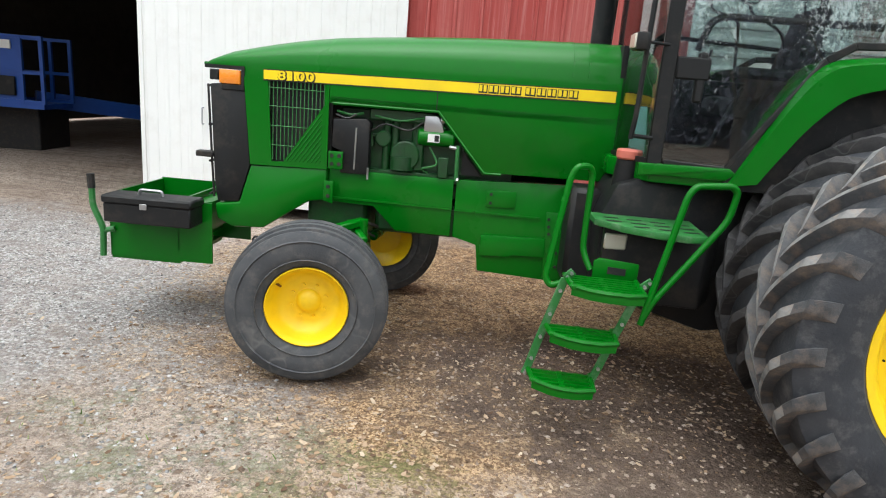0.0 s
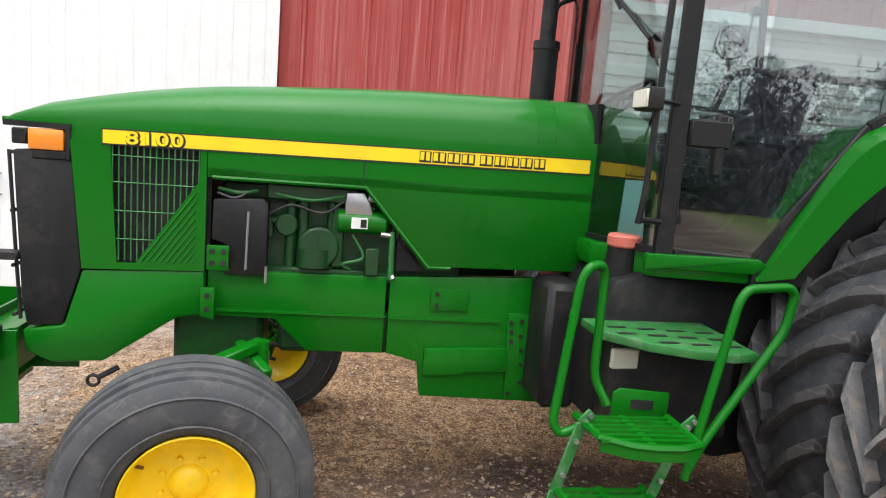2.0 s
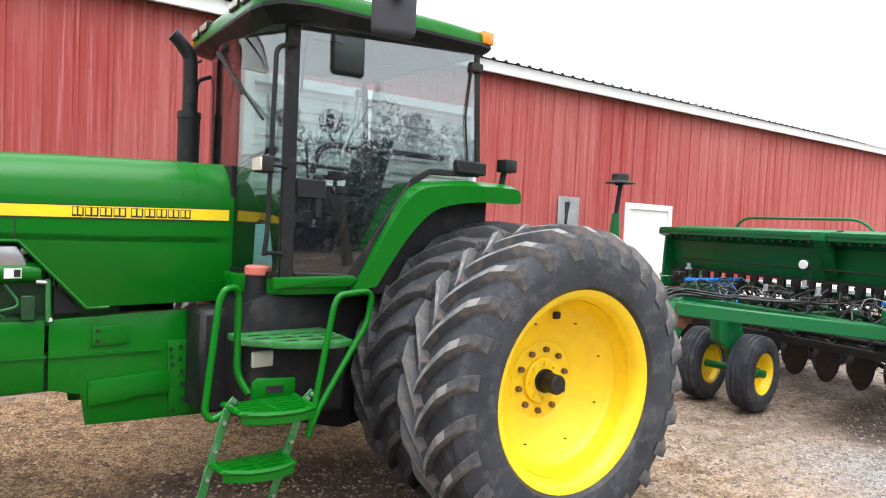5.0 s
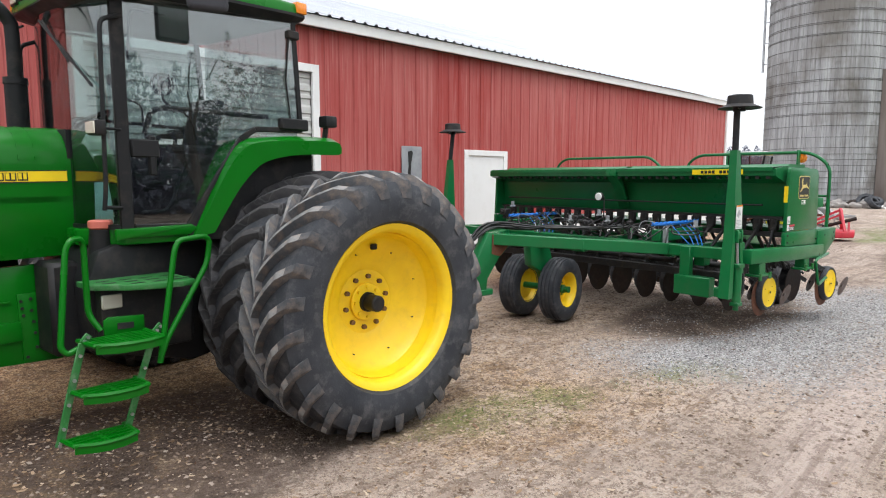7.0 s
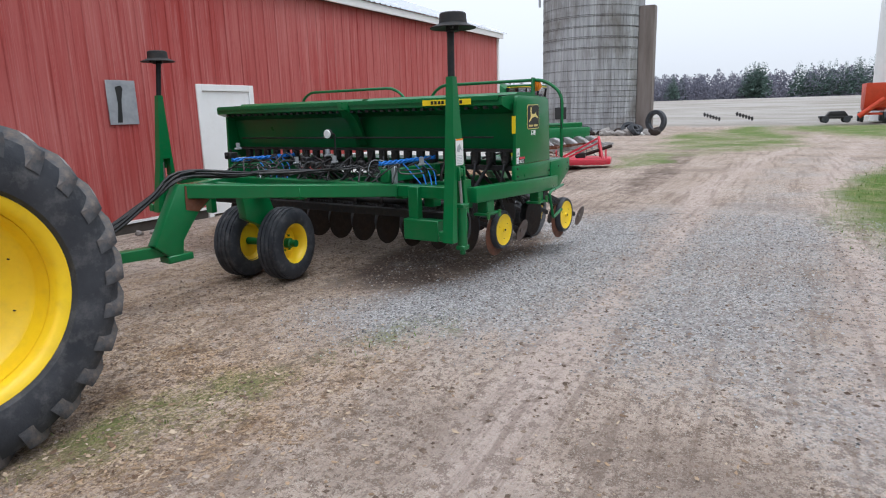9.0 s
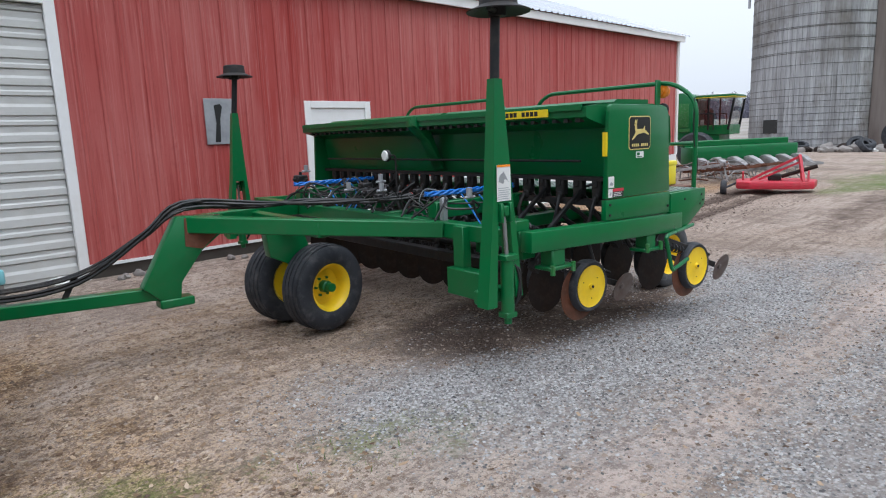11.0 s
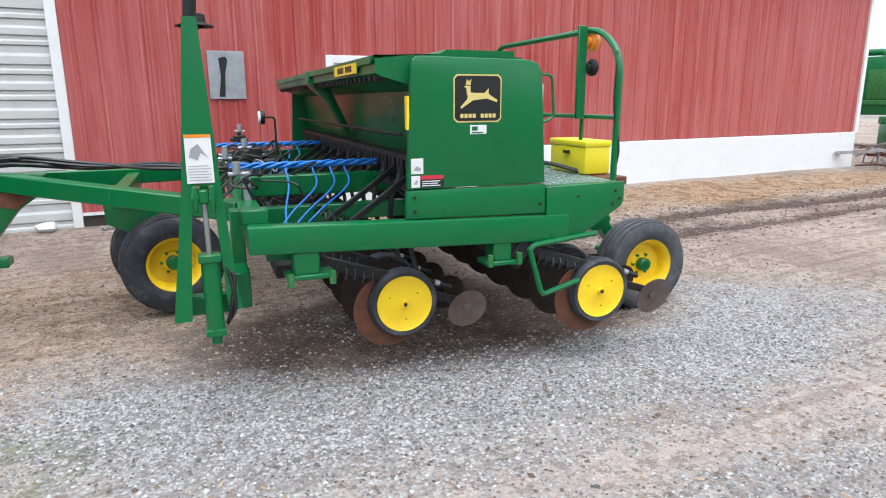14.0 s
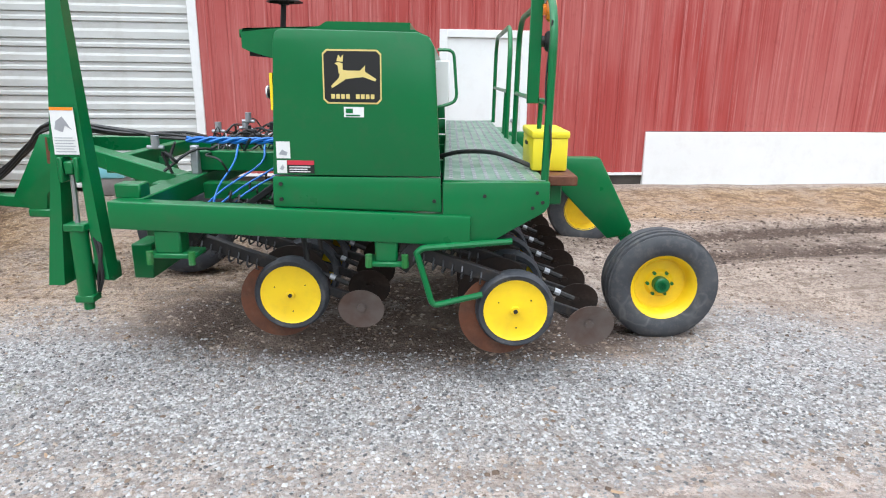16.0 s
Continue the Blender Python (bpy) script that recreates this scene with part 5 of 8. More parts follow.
prism(bm, [(-0.855, 1.51), (-0.63, 1.525), (-0.605, 1.50), (-0.605, 1.15), (-0.80, 1.15), (-0.80, 1.30), (-0.86, 1.32)], "y", -0.35, -0.24, 0.008)
part("battery_box", bm, BLACK, tractor, "black battery cover")
bm = B()
tube(bm, [(-0.70, -0.353, 1.18), (-0.695, -0.353, 1.46)], 0.006, 6)
tube(bm, [(-0.605, -0.353, 1.12), (-0.605, -0.353, 1.2)], 0.007, 6)
loose("cover_rod", bm, STEEL, tractor)
bm = B()
disc(bm, 0.058, -0.28, -0.03, "x", 20, (0, -0.29, 1.435), 0.01)
part("starter_motor", bm, GREEN, tractor)
bm = B()
prism(bm, [(-0.245, 1.46), (-0.10, 1.46), (-0.12, 1.53), (-0.15, 1.585), (-0.24, 1.58)], "y", -0.33, -0.24, 0.01)
tube(bm, [(-0.13, -0.30, 1.55), (-0.08, -0.30, 1.57), (-0.06, -0.28, 1.55)], 0.022, 8)
tube(bm, [(-0.06, -0.335, 1.385), (0.0, -0.34, 1.38)], 0.013, 8)
tube(bm, [(0.0, -0.33, 1.19), (0.012, -0.35, 1.16)], 0.014, 8)
loose("bracket", bm, STEEL, tractor, "bright cast bracket")
bm = B()
box(bm, -0.21, -0.13, -0.352, -0.345, 1.408, 1.462)
part("sticker", bm, WHITE, tractor)
bm = B()
box(bm, -0.165, -0.135, -0.3535, -0.345, 1.415, 1.455)
part("sticker_mark", bm, INK, tractor)
bm = B()
tube(bm, [(-0.005, -0.34, 1.40), (-0.0, -0.34, 1.16)], 0.014, 8)
tube(bm, smooth_line([(-0.2, -0.29, 1.37), (-0.14, -0.31, 1.26), (-0.24, -0.30, 1.22), (-0.2, -0.28, 1.19)]), 0.008, 6)
tube(bm, smooth_line([(-0.58, -0.3, 1.55), (-0.4, -0.32, 1.53), (-0.22, -0.3, 1.56), (-0.1, -0.31, 1.5)]), 0.008, 6)
tube(bm, smooth_line([(-0.84, -0.3, 1.56), (-0.74, -0.32, 1.545), (-0.66, -0.3, 1.56)]), 0.01, 6)
loose("engine_line", bm, GREENWORN, tractor)
for pts in ([(-0.6, -0.30, 1.45), (-0.5, -0.31, 1.50), (-0.35, -0.31, 1.47), (-0.25, -0.30, 1.53)], [(-0.1, -0.31, 1.48), (0.02, -0.32, 1.44), (0.06, -0.32, 1.33)], [(-0.84, -0.33, 1.54), (-0.76, -0.345, 1.52), (-0.7, -0.34, 1.55)]):
    bm = B()
    tube(bm, smooth_line(pts), 0.007, 6)
    part("engine_wire", bm, BLACKHOSE, tractor)
bm = B()
prism(bm, [(0.03, 1.36), (0.17, 1.20), (0.03, 1.20)], "y", -0.30, -0.26)
box(bm, -0.86, 0.5, -0.21, 0.21, 1.60, 1.62)
box(bm, -1.42, -0.87, -0.31, 0.31, 1.17, 1.73)
part("inner_shield", bm, BLACK, tractor)

# front weight box, tool box, hitch lever
bm = B()
x0, x1, yb = -2.42, -1.68, 0.34
prism(bm, [(x0, -yb - 0.05), (x1, -yb - 0.05), (x1, -yb - 0.035), (x0, -yb - 0.035)], "z", 0.42, 0.86)
prism(bm, [(x0, yb + 0.035), (x1, yb + 0.035), (x1, yb + 0.05), (x0, yb + 0.05)], "z", 0.42, 0.88)
box(bm, x0, x0 + 0.015, -yb - 0.05, yb + 0.05, 0.42, 0.87)
box(bm, x1 - 0.25, x1 - 0.235, -yb - 0.05, yb + 0.05, 0.50, 0.86)
box(bm, x0 + 0.4, x0 + 0.415, -yb, yb, 0.43, 0.80)
floor_plate = B()
box(floor_plate, x0 + 0.0, x1 - 0.24, -yb - 0.04, yb + 0.04, 0.40, 0.43)
wb = part("weight_box", floor_plate, GREEN, tractor, "open green steel weight box at the nose")
loose("box_plate", bm, GREEN, wb)
bm = B()
prism(bm, [(-1.70, 0.86), (-1.70, 0.66), (-2.0, 0.66), (-2.0, 0.80)], "y", -0.33, 0.33)
part("box_mount", bm, GREEN, wb)
tb = B()
box(tb, -2.34, -1.74, -0.60, -0.40, 0.715, 0.845, 0.008)
box(tb, -2.35, -1.73, -0.61, -0.39, 0.845, 0.90, 0.012)
toolbox = part("tool_box", tb, BLACK, tractor, "black plastic tool box with a carry handle")
bm = B()
tube(bm, bent([(-2.14, -0.5, 0.90), (-2.13, -0.5, 0.935), (-1.98, -0.5, 0.935), (-1.97, -0.5, 0.90)], 0.02), 0.010, 6)
part("handle", bm, STEEL, toolbox)
bm = B()
box(bm, -2.08, -2.03, -0.616, -0.608, 0.82, 0.86, 0.003)
part("latch", bm, STEEL, toolbox)
bm = B()
tube(bm, bent([(-2.46, -0.42, 0.42), (-2.45, -0.42, 0.62), (-2.52, -0.42, 0.78), (-2.52, -0.42, 0.92)], 0.04), 0.022, 8)
tube(bm, [(-2.46, -0.42, 0.60), (-2.38, -0.40, 0.62)], 0.02, 8)
part("lever", bm, GREENWORN, tractor)
bm = B()
tube(bm, [(-2.52, -0.42, 0.90), (-2.525, -0.42, 1.0)], 0.026, 8)
part("lever_grip", bm, DARK, tractor)
bm = B()
ring = [(-1.37 + 0.026 * math.cos(k * math.tau / 14), -0.36, 0.62 + 0.026 * math.sin(k * math.tau / 14)) for k in range(14)]
tube(bm, ring, 0.008, 6, closed=True)
tube(bm, [(-1.35, -0.34, 0.63), (-1.28, -0.29, 0.66)], 0.014, 8)
part("tow_ring", bm, DARK, tractor)

# cab
CW = 0.80


def taper(bm):
    """Draws the cab's sides in towards its front posts."""
    for v in bm.verts:
        x, y = v.co.x, abs(v.co.y)
        k = min(1.0, max(0.0, (y - 0.3) / 0.4))
        side = float(np.interp(x, (1.2, 2.25), (0.662, 0.80)))
        v.co.x = x + k * float(np.interp(x, (1.2, 2.0), (0.058, 0.0)))
        v.co.y = math.copysign(y + k * (side - 0.80), v.co.y)
    return bm


cab = B()
prism(cab, [(1.0, -0.42), (1.08, -0.64), (1.18, -CW), (1.72, -CW), (1.72, CW), (1.18, CW), (1.08, 0.64), (1.0, 0.42)], "z", 1.30, 1.42, 0.015)
cabin = part("cab", taper(cab), GREEN, tractor, "green cab shell under the glass")
bm = B()
prism(bm, [(1.68, 1.42), (1.68, 1.30), (2.9, 1.30), (2.9, 2.06), (2.16, 2.06)], "y", -CW + 0.05, CW - 0.05)
part("cab_tub", bm, BLACK, cabin)
bm = B()
prism(bm, [(1.10, 1.42), (1.10, 1.34), (1.20, 1.35), (1.66, 1.355), (1.72, 1.40), (1.68, 1.43)], "y", -CW - 0.035, -CW, 0.006)
part("door_sill", taper(bm), GREEN, cabin)


def side_bars(s):
    bm = B()
    y = s * CW
    w = 0.030
    def bar(pts, r):
        for a, b in zip(pts, pts[1:]):
            beam(bm, (a[0], y, a[1]), (b[0], y, b[1]), r, w, 0.006, (0, 1, 0))
    bar([(1.195, 1.40), (1.19, 3.035)], 0.095)
    bar([(1.255, 1.43), (1.655, 1.42), (2.13, 2.09)], 0.038)
    bar([(2.13, 2.09), (2.27, 2.18), (2.76, 2.20)], 0.045)
    bar([(2.74, 2.20), (2.68, 3.11)], 0.05)
    return bm


for s in (-1, 1):
    part("cab_frame", taper(side_bars(s)), BLACK, cabin, "black cab posts")
    bm = B()
    y = s * (CW + 0.004)
    prism(bm, [(1.24, 1.44), (1.65, 1.43), (2.12, 2.10), (2.26, 2.19), (2.73, 2.22), (2.68, 3.105), (1.24, 3.04)], "y", y - 0.003, y + 0.003)
    g = part("cab_door", taper(bm), GLASS, cabin, "closed tinted glass door")
    g.visible_shadow = False
    bm = B()
    tube(bm, bent([(1.28, y - s * 0.05, 2.62), (1.32, y - s * 0.06, 2.98), (1.60, y - s * 0.08, 2.98)], 0.06), 0.011, 8)
    if s > 0:
        tube(bm, bent([(1.33, y - s * 0.05, 2.02), (1.40, y - s * 0.05, 2.27), (1.46, y - s * 0.05, 2.29), (2.50, y - s * 0.05, 2.26)], 0.06), 0.016, 8)
        tube(bm, bent([(1.88, y - s * 0.05, 2.22), (1.80, y - s * 0.05, 1.95), (1.62, y - s * 0.05, 1.52), (1.38, y - s * 0.05, 1.51)], 0.06), 0.012, 8)
    part("door_rail", taper(bm), BLACK, g)
    bm = B()
    box(bm, 1.24, 1.45, y - 0.03, y + 0.012, 1.93, 2.06, 0.01)
    box(bm, 1.37, 1.43, y - 0.025, y + 0.025, 1.80, 2.09, 0.012)
    part("latch", taper(bm), BLACK, g)
    bm = B()
    tube(bm, bent([(1.02, s * (CW + 0.06), 1.56), (1.03, s * (CW + 0.075), 1.70), (1.05, s * (CW + 0.075), 2.84), (1.20, s * (CW + 0.04), 2.90)], 0.05), 0.016, 8)
    tube(bm, [(1.03, s * (CW + 0.06), 1.58), (1.16, s * (CW + 0.01), 1.57)], 0.014, 8)
    tube(bm, [(1.05, s * (CW + 0.075), 2.12), (1.18, s * (CW + 0.01), 2.12)], 0.010, 8)
    part("grab_bar", taper(bm), BLACK, cabin)
    bm = B()
    box(bm, 2.50, 2.80, s * (CW + 0.02) - 0.03, s * (CW + 0.02) + 0.03, 2.19, 2.29, 0.012)
    box(bm, 2.60, 2.72, s * (CW + 0.02) - 0.03, s * (CW + 0.02) + 0.03, 2.96, 3.03, 0.01)
    tube(bm, [(2.62, s * (CW + 0.02), 2.28), (2.58, s * (CW + 0.02), 2.62), (2.62, s * (CW + 0.02), 2.96)], 0.008, 6)
    part("door_hinge", bm, BLACK, cabin)
    lampm = B()
    box(lampm, 0.955, 1.03, s * (CW + 0.06) - 0.09, s * (CW + 0.06) + 0.06, 2.07, 2.17, 0.012, 2)
    wl_ = part("work_lamp", taper(lampm), BLACK, cabin)
    bm = B()
    box(bm, 0.945, 0.958, s * (CW + 0.06) - 0.08, s * (CW + 0.06) + 0.05, 2.08, 2.16, 0.004)
    part("lens", taper(bm), CLEARLENS, wl_)

PLAN = [(1.222, -0.665), (1.18, -0.60), (1.13, -0.48), (1.088, -0.33), (1.06, -0.17), (1.05, 0.0), (1.06, 0.17), (1.088, 0.33), (1.13, 0.48), (1.18, 0.60), (1.222, 0.665)]
bm = B()
prism(bm, PLAN + [(x + 0.006, y * 0.994) for x, y in PLAN[::-1]], "z", 1.44, 2.985)
g = part("windscreen", bm, GLASS, cabin, "tinted curved glass")
g.visible_shadow = False
bm = B()
prism(bm, [(x - 0.012, y * 1.005) for x, y in PLAN] + [(x + 0.02, y * 0.98) for x, y in PLAN[::-1]], "z", 1.415, 1.45)
part("screen_seal", bm, BLACK, cabin)
bm = B()
prism(bm, [(-0.76, 2.10), (0.76, 2.10), (0.74, 3.10), (-0.74, 3.10)], "x", 2.732, 2.738)
g = part("rear_window", bm, GLASS, cabin, "tinted glass")
g.visible_shadow = False
bm = B()
tube(bm, [(1.02, 0.05, 2.92), (1.12, -0.54, 2.42)], 0.010, 6)
tube(bm, [(1.03, 0.02, 2.92), (1.07, -0.30, 2.60)], 0.008, 6)
part("wiper", bm, BLACK, cabin)
bm = B()
prism(bm, [(1.0, 1.22), (1.035, 1.22), (1.035, 2.12), (1.0, 2.12)], "y", -0.355, 0.355)
part("hood_seal", bm, BLACK, tractor)
# roof: a thin black rim whose underside falls to the glass, a green shell above it
def edge_z(x):
    return float(np.interp(x, (0.95, 1.2, 2.8), (3.062, 3.117, 3.175)))


OUTER = [(0.952, -0.40), (0.955, -0.66), (0.985, -0.78), (1.09, -0.855), (1.30, -0.87), (2.66, -0.88), (2.78, -0.85), (2.83, -0.76)]
INNER = [(1.045, -0.36), (1.07, -0.53), (1.11, -0.66), (1.19, -0.765), (1.36, -0.79), (2.64, -0.815), (2.72, -0.80), (2.75, -0.72)]


def ring_of(bm, plan, z_of):
    full = plan + [(x, -y) for x, y in plan[::-1]]
    return [bm.verts.new((x, y, z_of(x))) for x, y in full]


def roof_rim():
    bm = B()
    low = ring_of(bm, INNER, lambda x: float(np.interp(x, (1.05, 1.23, 2.68), (2.975, 3.03, 3.10))))
    mid = ring_of(bm, OUTER, lambda x: edge_z(x) - 0.022)
    top = ring_of(bm, OUTER, edge_z)
    for a, b in ((low, mid), (mid, top)):
        for k in range(len(a)):
            q = (k + 1) % len(a)
            bm.faces.new((a[k], a[q], b[q], b[k]))
    bm.faces.new(low[::-1])
    bm.faces.new(top)
    bmesh.ops.recalc_face_normals(bm, faces=bm.faces)
    return bm


def skew(bm):
    """The roof's nose falls back a little towards the far side."""
    for v in bm.verts:
        v.co.x += 0.060 * (v.co.y + 0.8) * min(1.0, max(0.0, (1.7 - v.co.x) / 0.6))
    return bm


roofb = part("cab_roof", skew(roof_rim()), BLACK, cabin, "cab roof, green above a black rim", smooth=False)
bm = B()
prof = [(0.958, 3.085), (0.964, 3.13), (0.985, 3.17), (1.05, 3.21), (1.2, 3.248), (1.6, 3.272), (2.4, 3.29), (2.68, 3.288), (2.78, 3.265), (2.815, 3.19)]
rings = []
for x, z in prof:
    hw = float(np.interp(x, (0.958, 0.97, 1.0, 1.1, 2.66, 2.82), (0.66, 0.73, 0.79, 0.852, 0.876, 0.79)))
    zb = edge_z(x) - 0.004
    ring = [(x, -hw, zb)]
    for k in range(17):
        a = math.pi * k / 16
        c, sn = math.cos(a), math.sin(a)
        ring.append((x, -hw * math.copysign(abs(c) ** 0.30, c), zb + 0.003 + max(z - zb, 0.004) * abs(sn) ** 0.40))
    ring.append((x, hw, zb))
    rings.append([bm.verts.new(p) for p in ring])
for a, b in zip(rings, rings[1:]):
    for k in range(len(a) - 1):
        bm.faces.new((a[k], b[k], b[k + 1], a[k + 1]))
bm.faces.new(rings[0])
bm.faces.new(rings[-1][::-1])
bmesh.ops.recalc_face_normals(bm, faces=bm.faces)
part("roof_shell", skew(bm), GREEN, roofb)
for s in (-1, 1):
    bm = B()
    wrap = [(0.962, -0.71), (0.980, -0.795), (1.03, -0.838), (1.09, -0.868), (1.205, -0.878), (1.205, -0.82), (1.06, -0.78), (1.0, -0.71)]
    prism(bm, [(x, -s * y) for x, y in wrap][::-s], "z", 3.098, 3.185, 0.006)
    for v in bm.verts:
        v.co.z += 0.12 * (v.co.x - 1.0)
    part("marker_lamp", skew(bm), ORANGE, roofb, "amber marker lamp")
    bm = B()
    box(bm, 2.675, 2.785, s * 0.832 - 0.045, s * 0.832 + 0.045, 3.178, 3.272, 0.010, 2)
    part("marker_lamp", bm, ORANGE, roofb, "amber marker lamp")
    for y0, y1, z in ((0.25, 0.44, 3.118), (0.49, 0.66, 3.112)):
        bm = B()
        box(bm, 0.948, 1.03, s * (y0 + y1) / 2 - (y1 - y0) / 2, s * (y0 + y1) / 2 + (y1 - y0) / 2, z, z + 0.068, 0.008)
        bez = part("lamp_bezel", skew(bm), BLACK, roofb)
        bm = B()
        box(bm, 0.943, 0.952, s * (y0 + y1) / 2 - (y1 - y0) / 2 + 0.015, s * (y0 + y1) / 2 + (y1 - y0) / 2 - 0.015, z + 0.012, z + 0.056, 0.003)
        part("roof_lamp", skew(bm), CLEARLENS, bez)
# mirror
for s in (-1,):
    bm = B()
    if s < 0:
        arm = bent([(1.80, -0.72, 3.25), (1.80, -0.78, 3.72), (1.405, -1.56, 3.66), (1.405, -1.585, 3.03)], 0.06)
        tube(bm, arm, 0.011, 8)
        mir = part("mirror_arm", bm, BLACK, cabin)
        MIRROR = pose(1.433, -1.515, 3.01, 0, 0, -22) @ Matrix.Diagonal((1.12, 1.12, 1.12, 1.0))
        bm = B()
        box(bm, -0.11, 0.11, -0.035, 0.035, -0.175, 0.175, 0.03, 3)
        part("mirror_head", bm, GREYPLASTIC, mir, at=MIRROR)
        bm = B()
        disc(bm, 0.035, -0.075, -0.035, "y", 14, (0.0, 0, 0.02), 0.008)
        part("mirror_knob", bm, BLACK, mir, at=MIRROR)
        bm = B()
        box(bm, -0.095, 0.095, 0.0355, 0.039, -0.155, 0.155)
        part("mirror_glass", bm, STEEL, mir, at=MIRROR)
bm = B()
tube(bm, bent([(1.14, 0.74, 3.0), (1.10, 0.86, 2.98), (1.10, 0.90, 2.60)], 0.05), 0.010, 8)
mir = part("mirror_arm", bm, BLACK, cabin)
bm = B()
box(bm, 1.08, 1.12, 0.84, 0.96, 2.64, 2.86, 0.015, 2)
part("mirror_head", bm, BLACK, mir)
bm = B()
tube(bm, [(1.99, -0.888, 3.14), (1.99, -0.890, 3.20), (1.99, -0.888, 3.34)], [0.016, 0.016, 0.004], 8)
part("aerial", bm, BLACK, roofb)
bm = B()
disc(bm, 0.022, 3.24, 3.285, "z", 12, (1.22, -0.66, 0), 0.006)
part("roof_knob", bm, BLACK, roofb)
# inside the cab
bm = B()
box(bm, 1.25, 2.66, -0.70, 0.70, 3.03, 3.045, 0.006)
for v in bm.verts:
    v.co.z += 0.045 * (v.co.x - 1.25)
part("headliner", bm, HEADLINER, cabin, "grey cloth headliner")
fan = B()
disc(fan, 0.032, -0.145, -0.06, "y", 16, (1.85, 0, 2.55), 0.008)
for k in range(3):
    a = k * math.tau / 3
    beam(fan, (1.85, -0.12, 2.55), (1.85 + 0.072 * math.cos(a), -0.105, 2.55 + 0.072 * math.sin(a)), 0.05, 0.008, 0, (0, 1, 0))
fanp = part("cab_fan", fan, BLACK, cabin, "small round black cab fan")
bm = B()
for r, y in ((0.088, -0.12), (0.088, -0.08), (0.055, -0.14)):
    tube(bm, [(1.85 + r * math.cos(k * math.tau / 20), y, 2.55 + r * math.sin(k * math.tau / 20)) for k in range(20)], 0.006, 6, closed=True)
tube(bm, smooth_line([(1.85, -0.08, 2.47), (1.90, -0.06, 2.40), (2.10, -0.05, 2.30), (2.16, -0.05, 2.10)], 4), 0.010, 6)
part("fan_guard", bm, BLACK, fanp)
bm = B()
box(bm, 1.72, 2.18, -0.24, 0.24, 1.72, 1.86, 0.05, 2)
prism(bm, [(2.10, 1.84), (2.20, 1.84), (2.36, 2.45), (2.26, 2.47)], "y", -0.23, 0.23, 0.03)
box(bm, 1.75, 2.15, -0.36, -0.28, 1.98, 2.05, 0.02)
seat = part("operator_seat", bm, SEATCLOTH, cabin, "grey cloth operator seat")
bm = B()
prism(bm, [(1.10, 1.42), (1.28, 1.42), (1.30, 1.85), (1.20, 2.05), (1.11, 2.0)], "y", -0.16, 0.16, 0.03)
box(bm, 1.55, 2.2, 0.30, 0.62, 1.42, 1.98, 0.04, 2)
box(bm, 1.2, 2.7, -0.60, 0.60, 1.42, 1.45)
box(bm, 1.85, 2.2, -0.2, 0.2, 1.45, 1.72)
box(bm, 2.3, 2.72, -0.74, 0.74, 1.45, 2.0)
part("console", bm, BLACK, cabin)
bm = B()
wheel_c = Vector((1.28, 0, 2.18))
wm = Matrix.Translation(wheel_c) @ pose(0, 0, 0, 0, -38, 0)
tube(bm, [wm @ Vector((0.20 * math.cos(k * math.tau / 24), 0.20 * math.sin(k * math.tau / 24), 0)) for k in range(24)], 0.014, 8, closed=True)
tube(bm, [(1.16, 0, 1.98), wheel_c], 0.03, 8)
for k in range(3):
    tube(bm, [wheel_c, wm @ Vector((0.2 * math.cos(k * 2.1), 0.2 * math.sin(k * 2.1), 0))], 0.010, 6)
part("steering_wheel", bm, BLACK, cabin)
bm = B()
disc(bm, 0.085, -0.02, 0.02, "x", 20, (1.75, 0.52, 2.62), 0.008)
disc(bm, 0.05, -0.06, 0.03, "x", 14, (1.75, 0.52, 2.62), 0.008)
tube(bm, bent([(1.75, 0.52, 2.62), (1.78, 0.56, 2.50), (2.05, 0.70, 2.45), (2.1, 0.72, 2.0)], 0.05), 0.012, 6)
part("cab_fan", bm, BLACK, cabin)
bm = B()
prism(bm, [(0.0, 1.46), (0.135, 1.46), (0.125, 1.62), (0.105, 1.755), (0.01, 1.75)], "y", 0.0, 0.01, 0.003)
bmesh.ops.transform(bm, matrix=pose(1.125, -0.44, 0.0, 0, 0, -50), verts=bm.verts)
part("cloth", bm, MASKCLOTH, cabin, "pale blue folded cloth behind the glass")

# the cab's near side stands out wide of the hood, most of all at its rear
EYE_SIDE = Vector((-0.365, -4.174, 1.8))


def widen(ob, front, rear):
    for v in ob.data.vertices:
        near = min(1.0, max(0.0, (0.3 - v.co.y) / 0.9))
        k = 1.0 - near * float(np.interp(v.co.x, (1.2, 2.74), (front, rear)))
        v.co = EYE_SIDE + k * (v.co - EYE_SIDE)


for ob in [cabin] + list(cabin.children_recursive):
    if not ob.name.startswith("mirror"):
        widen(ob, 0.06, 0.125)
bm = B()
tube(bm, bent([(1.29, -0.905, 2.08), (1.335, -0.915, 2.235), (1.40, -0.935, 2.262), (2.11, -1.15, 2.236)], 0.05), 0.019, 10)
tube(bm, bent([(1.54, -0.975, 1.90), (1.44, -0.945, 1.615), (1.405, -0.935, 1.562), (1.26, -0.89, 1.548)], 0.04), 0.013, 8)
box(bm, 1.675, 1.735, -1.04, -1.01, 2.07, 2.11, 0.012, 2)
part("door_rail", bm, BLACK, cabin, "black tube rail inside the glass door")

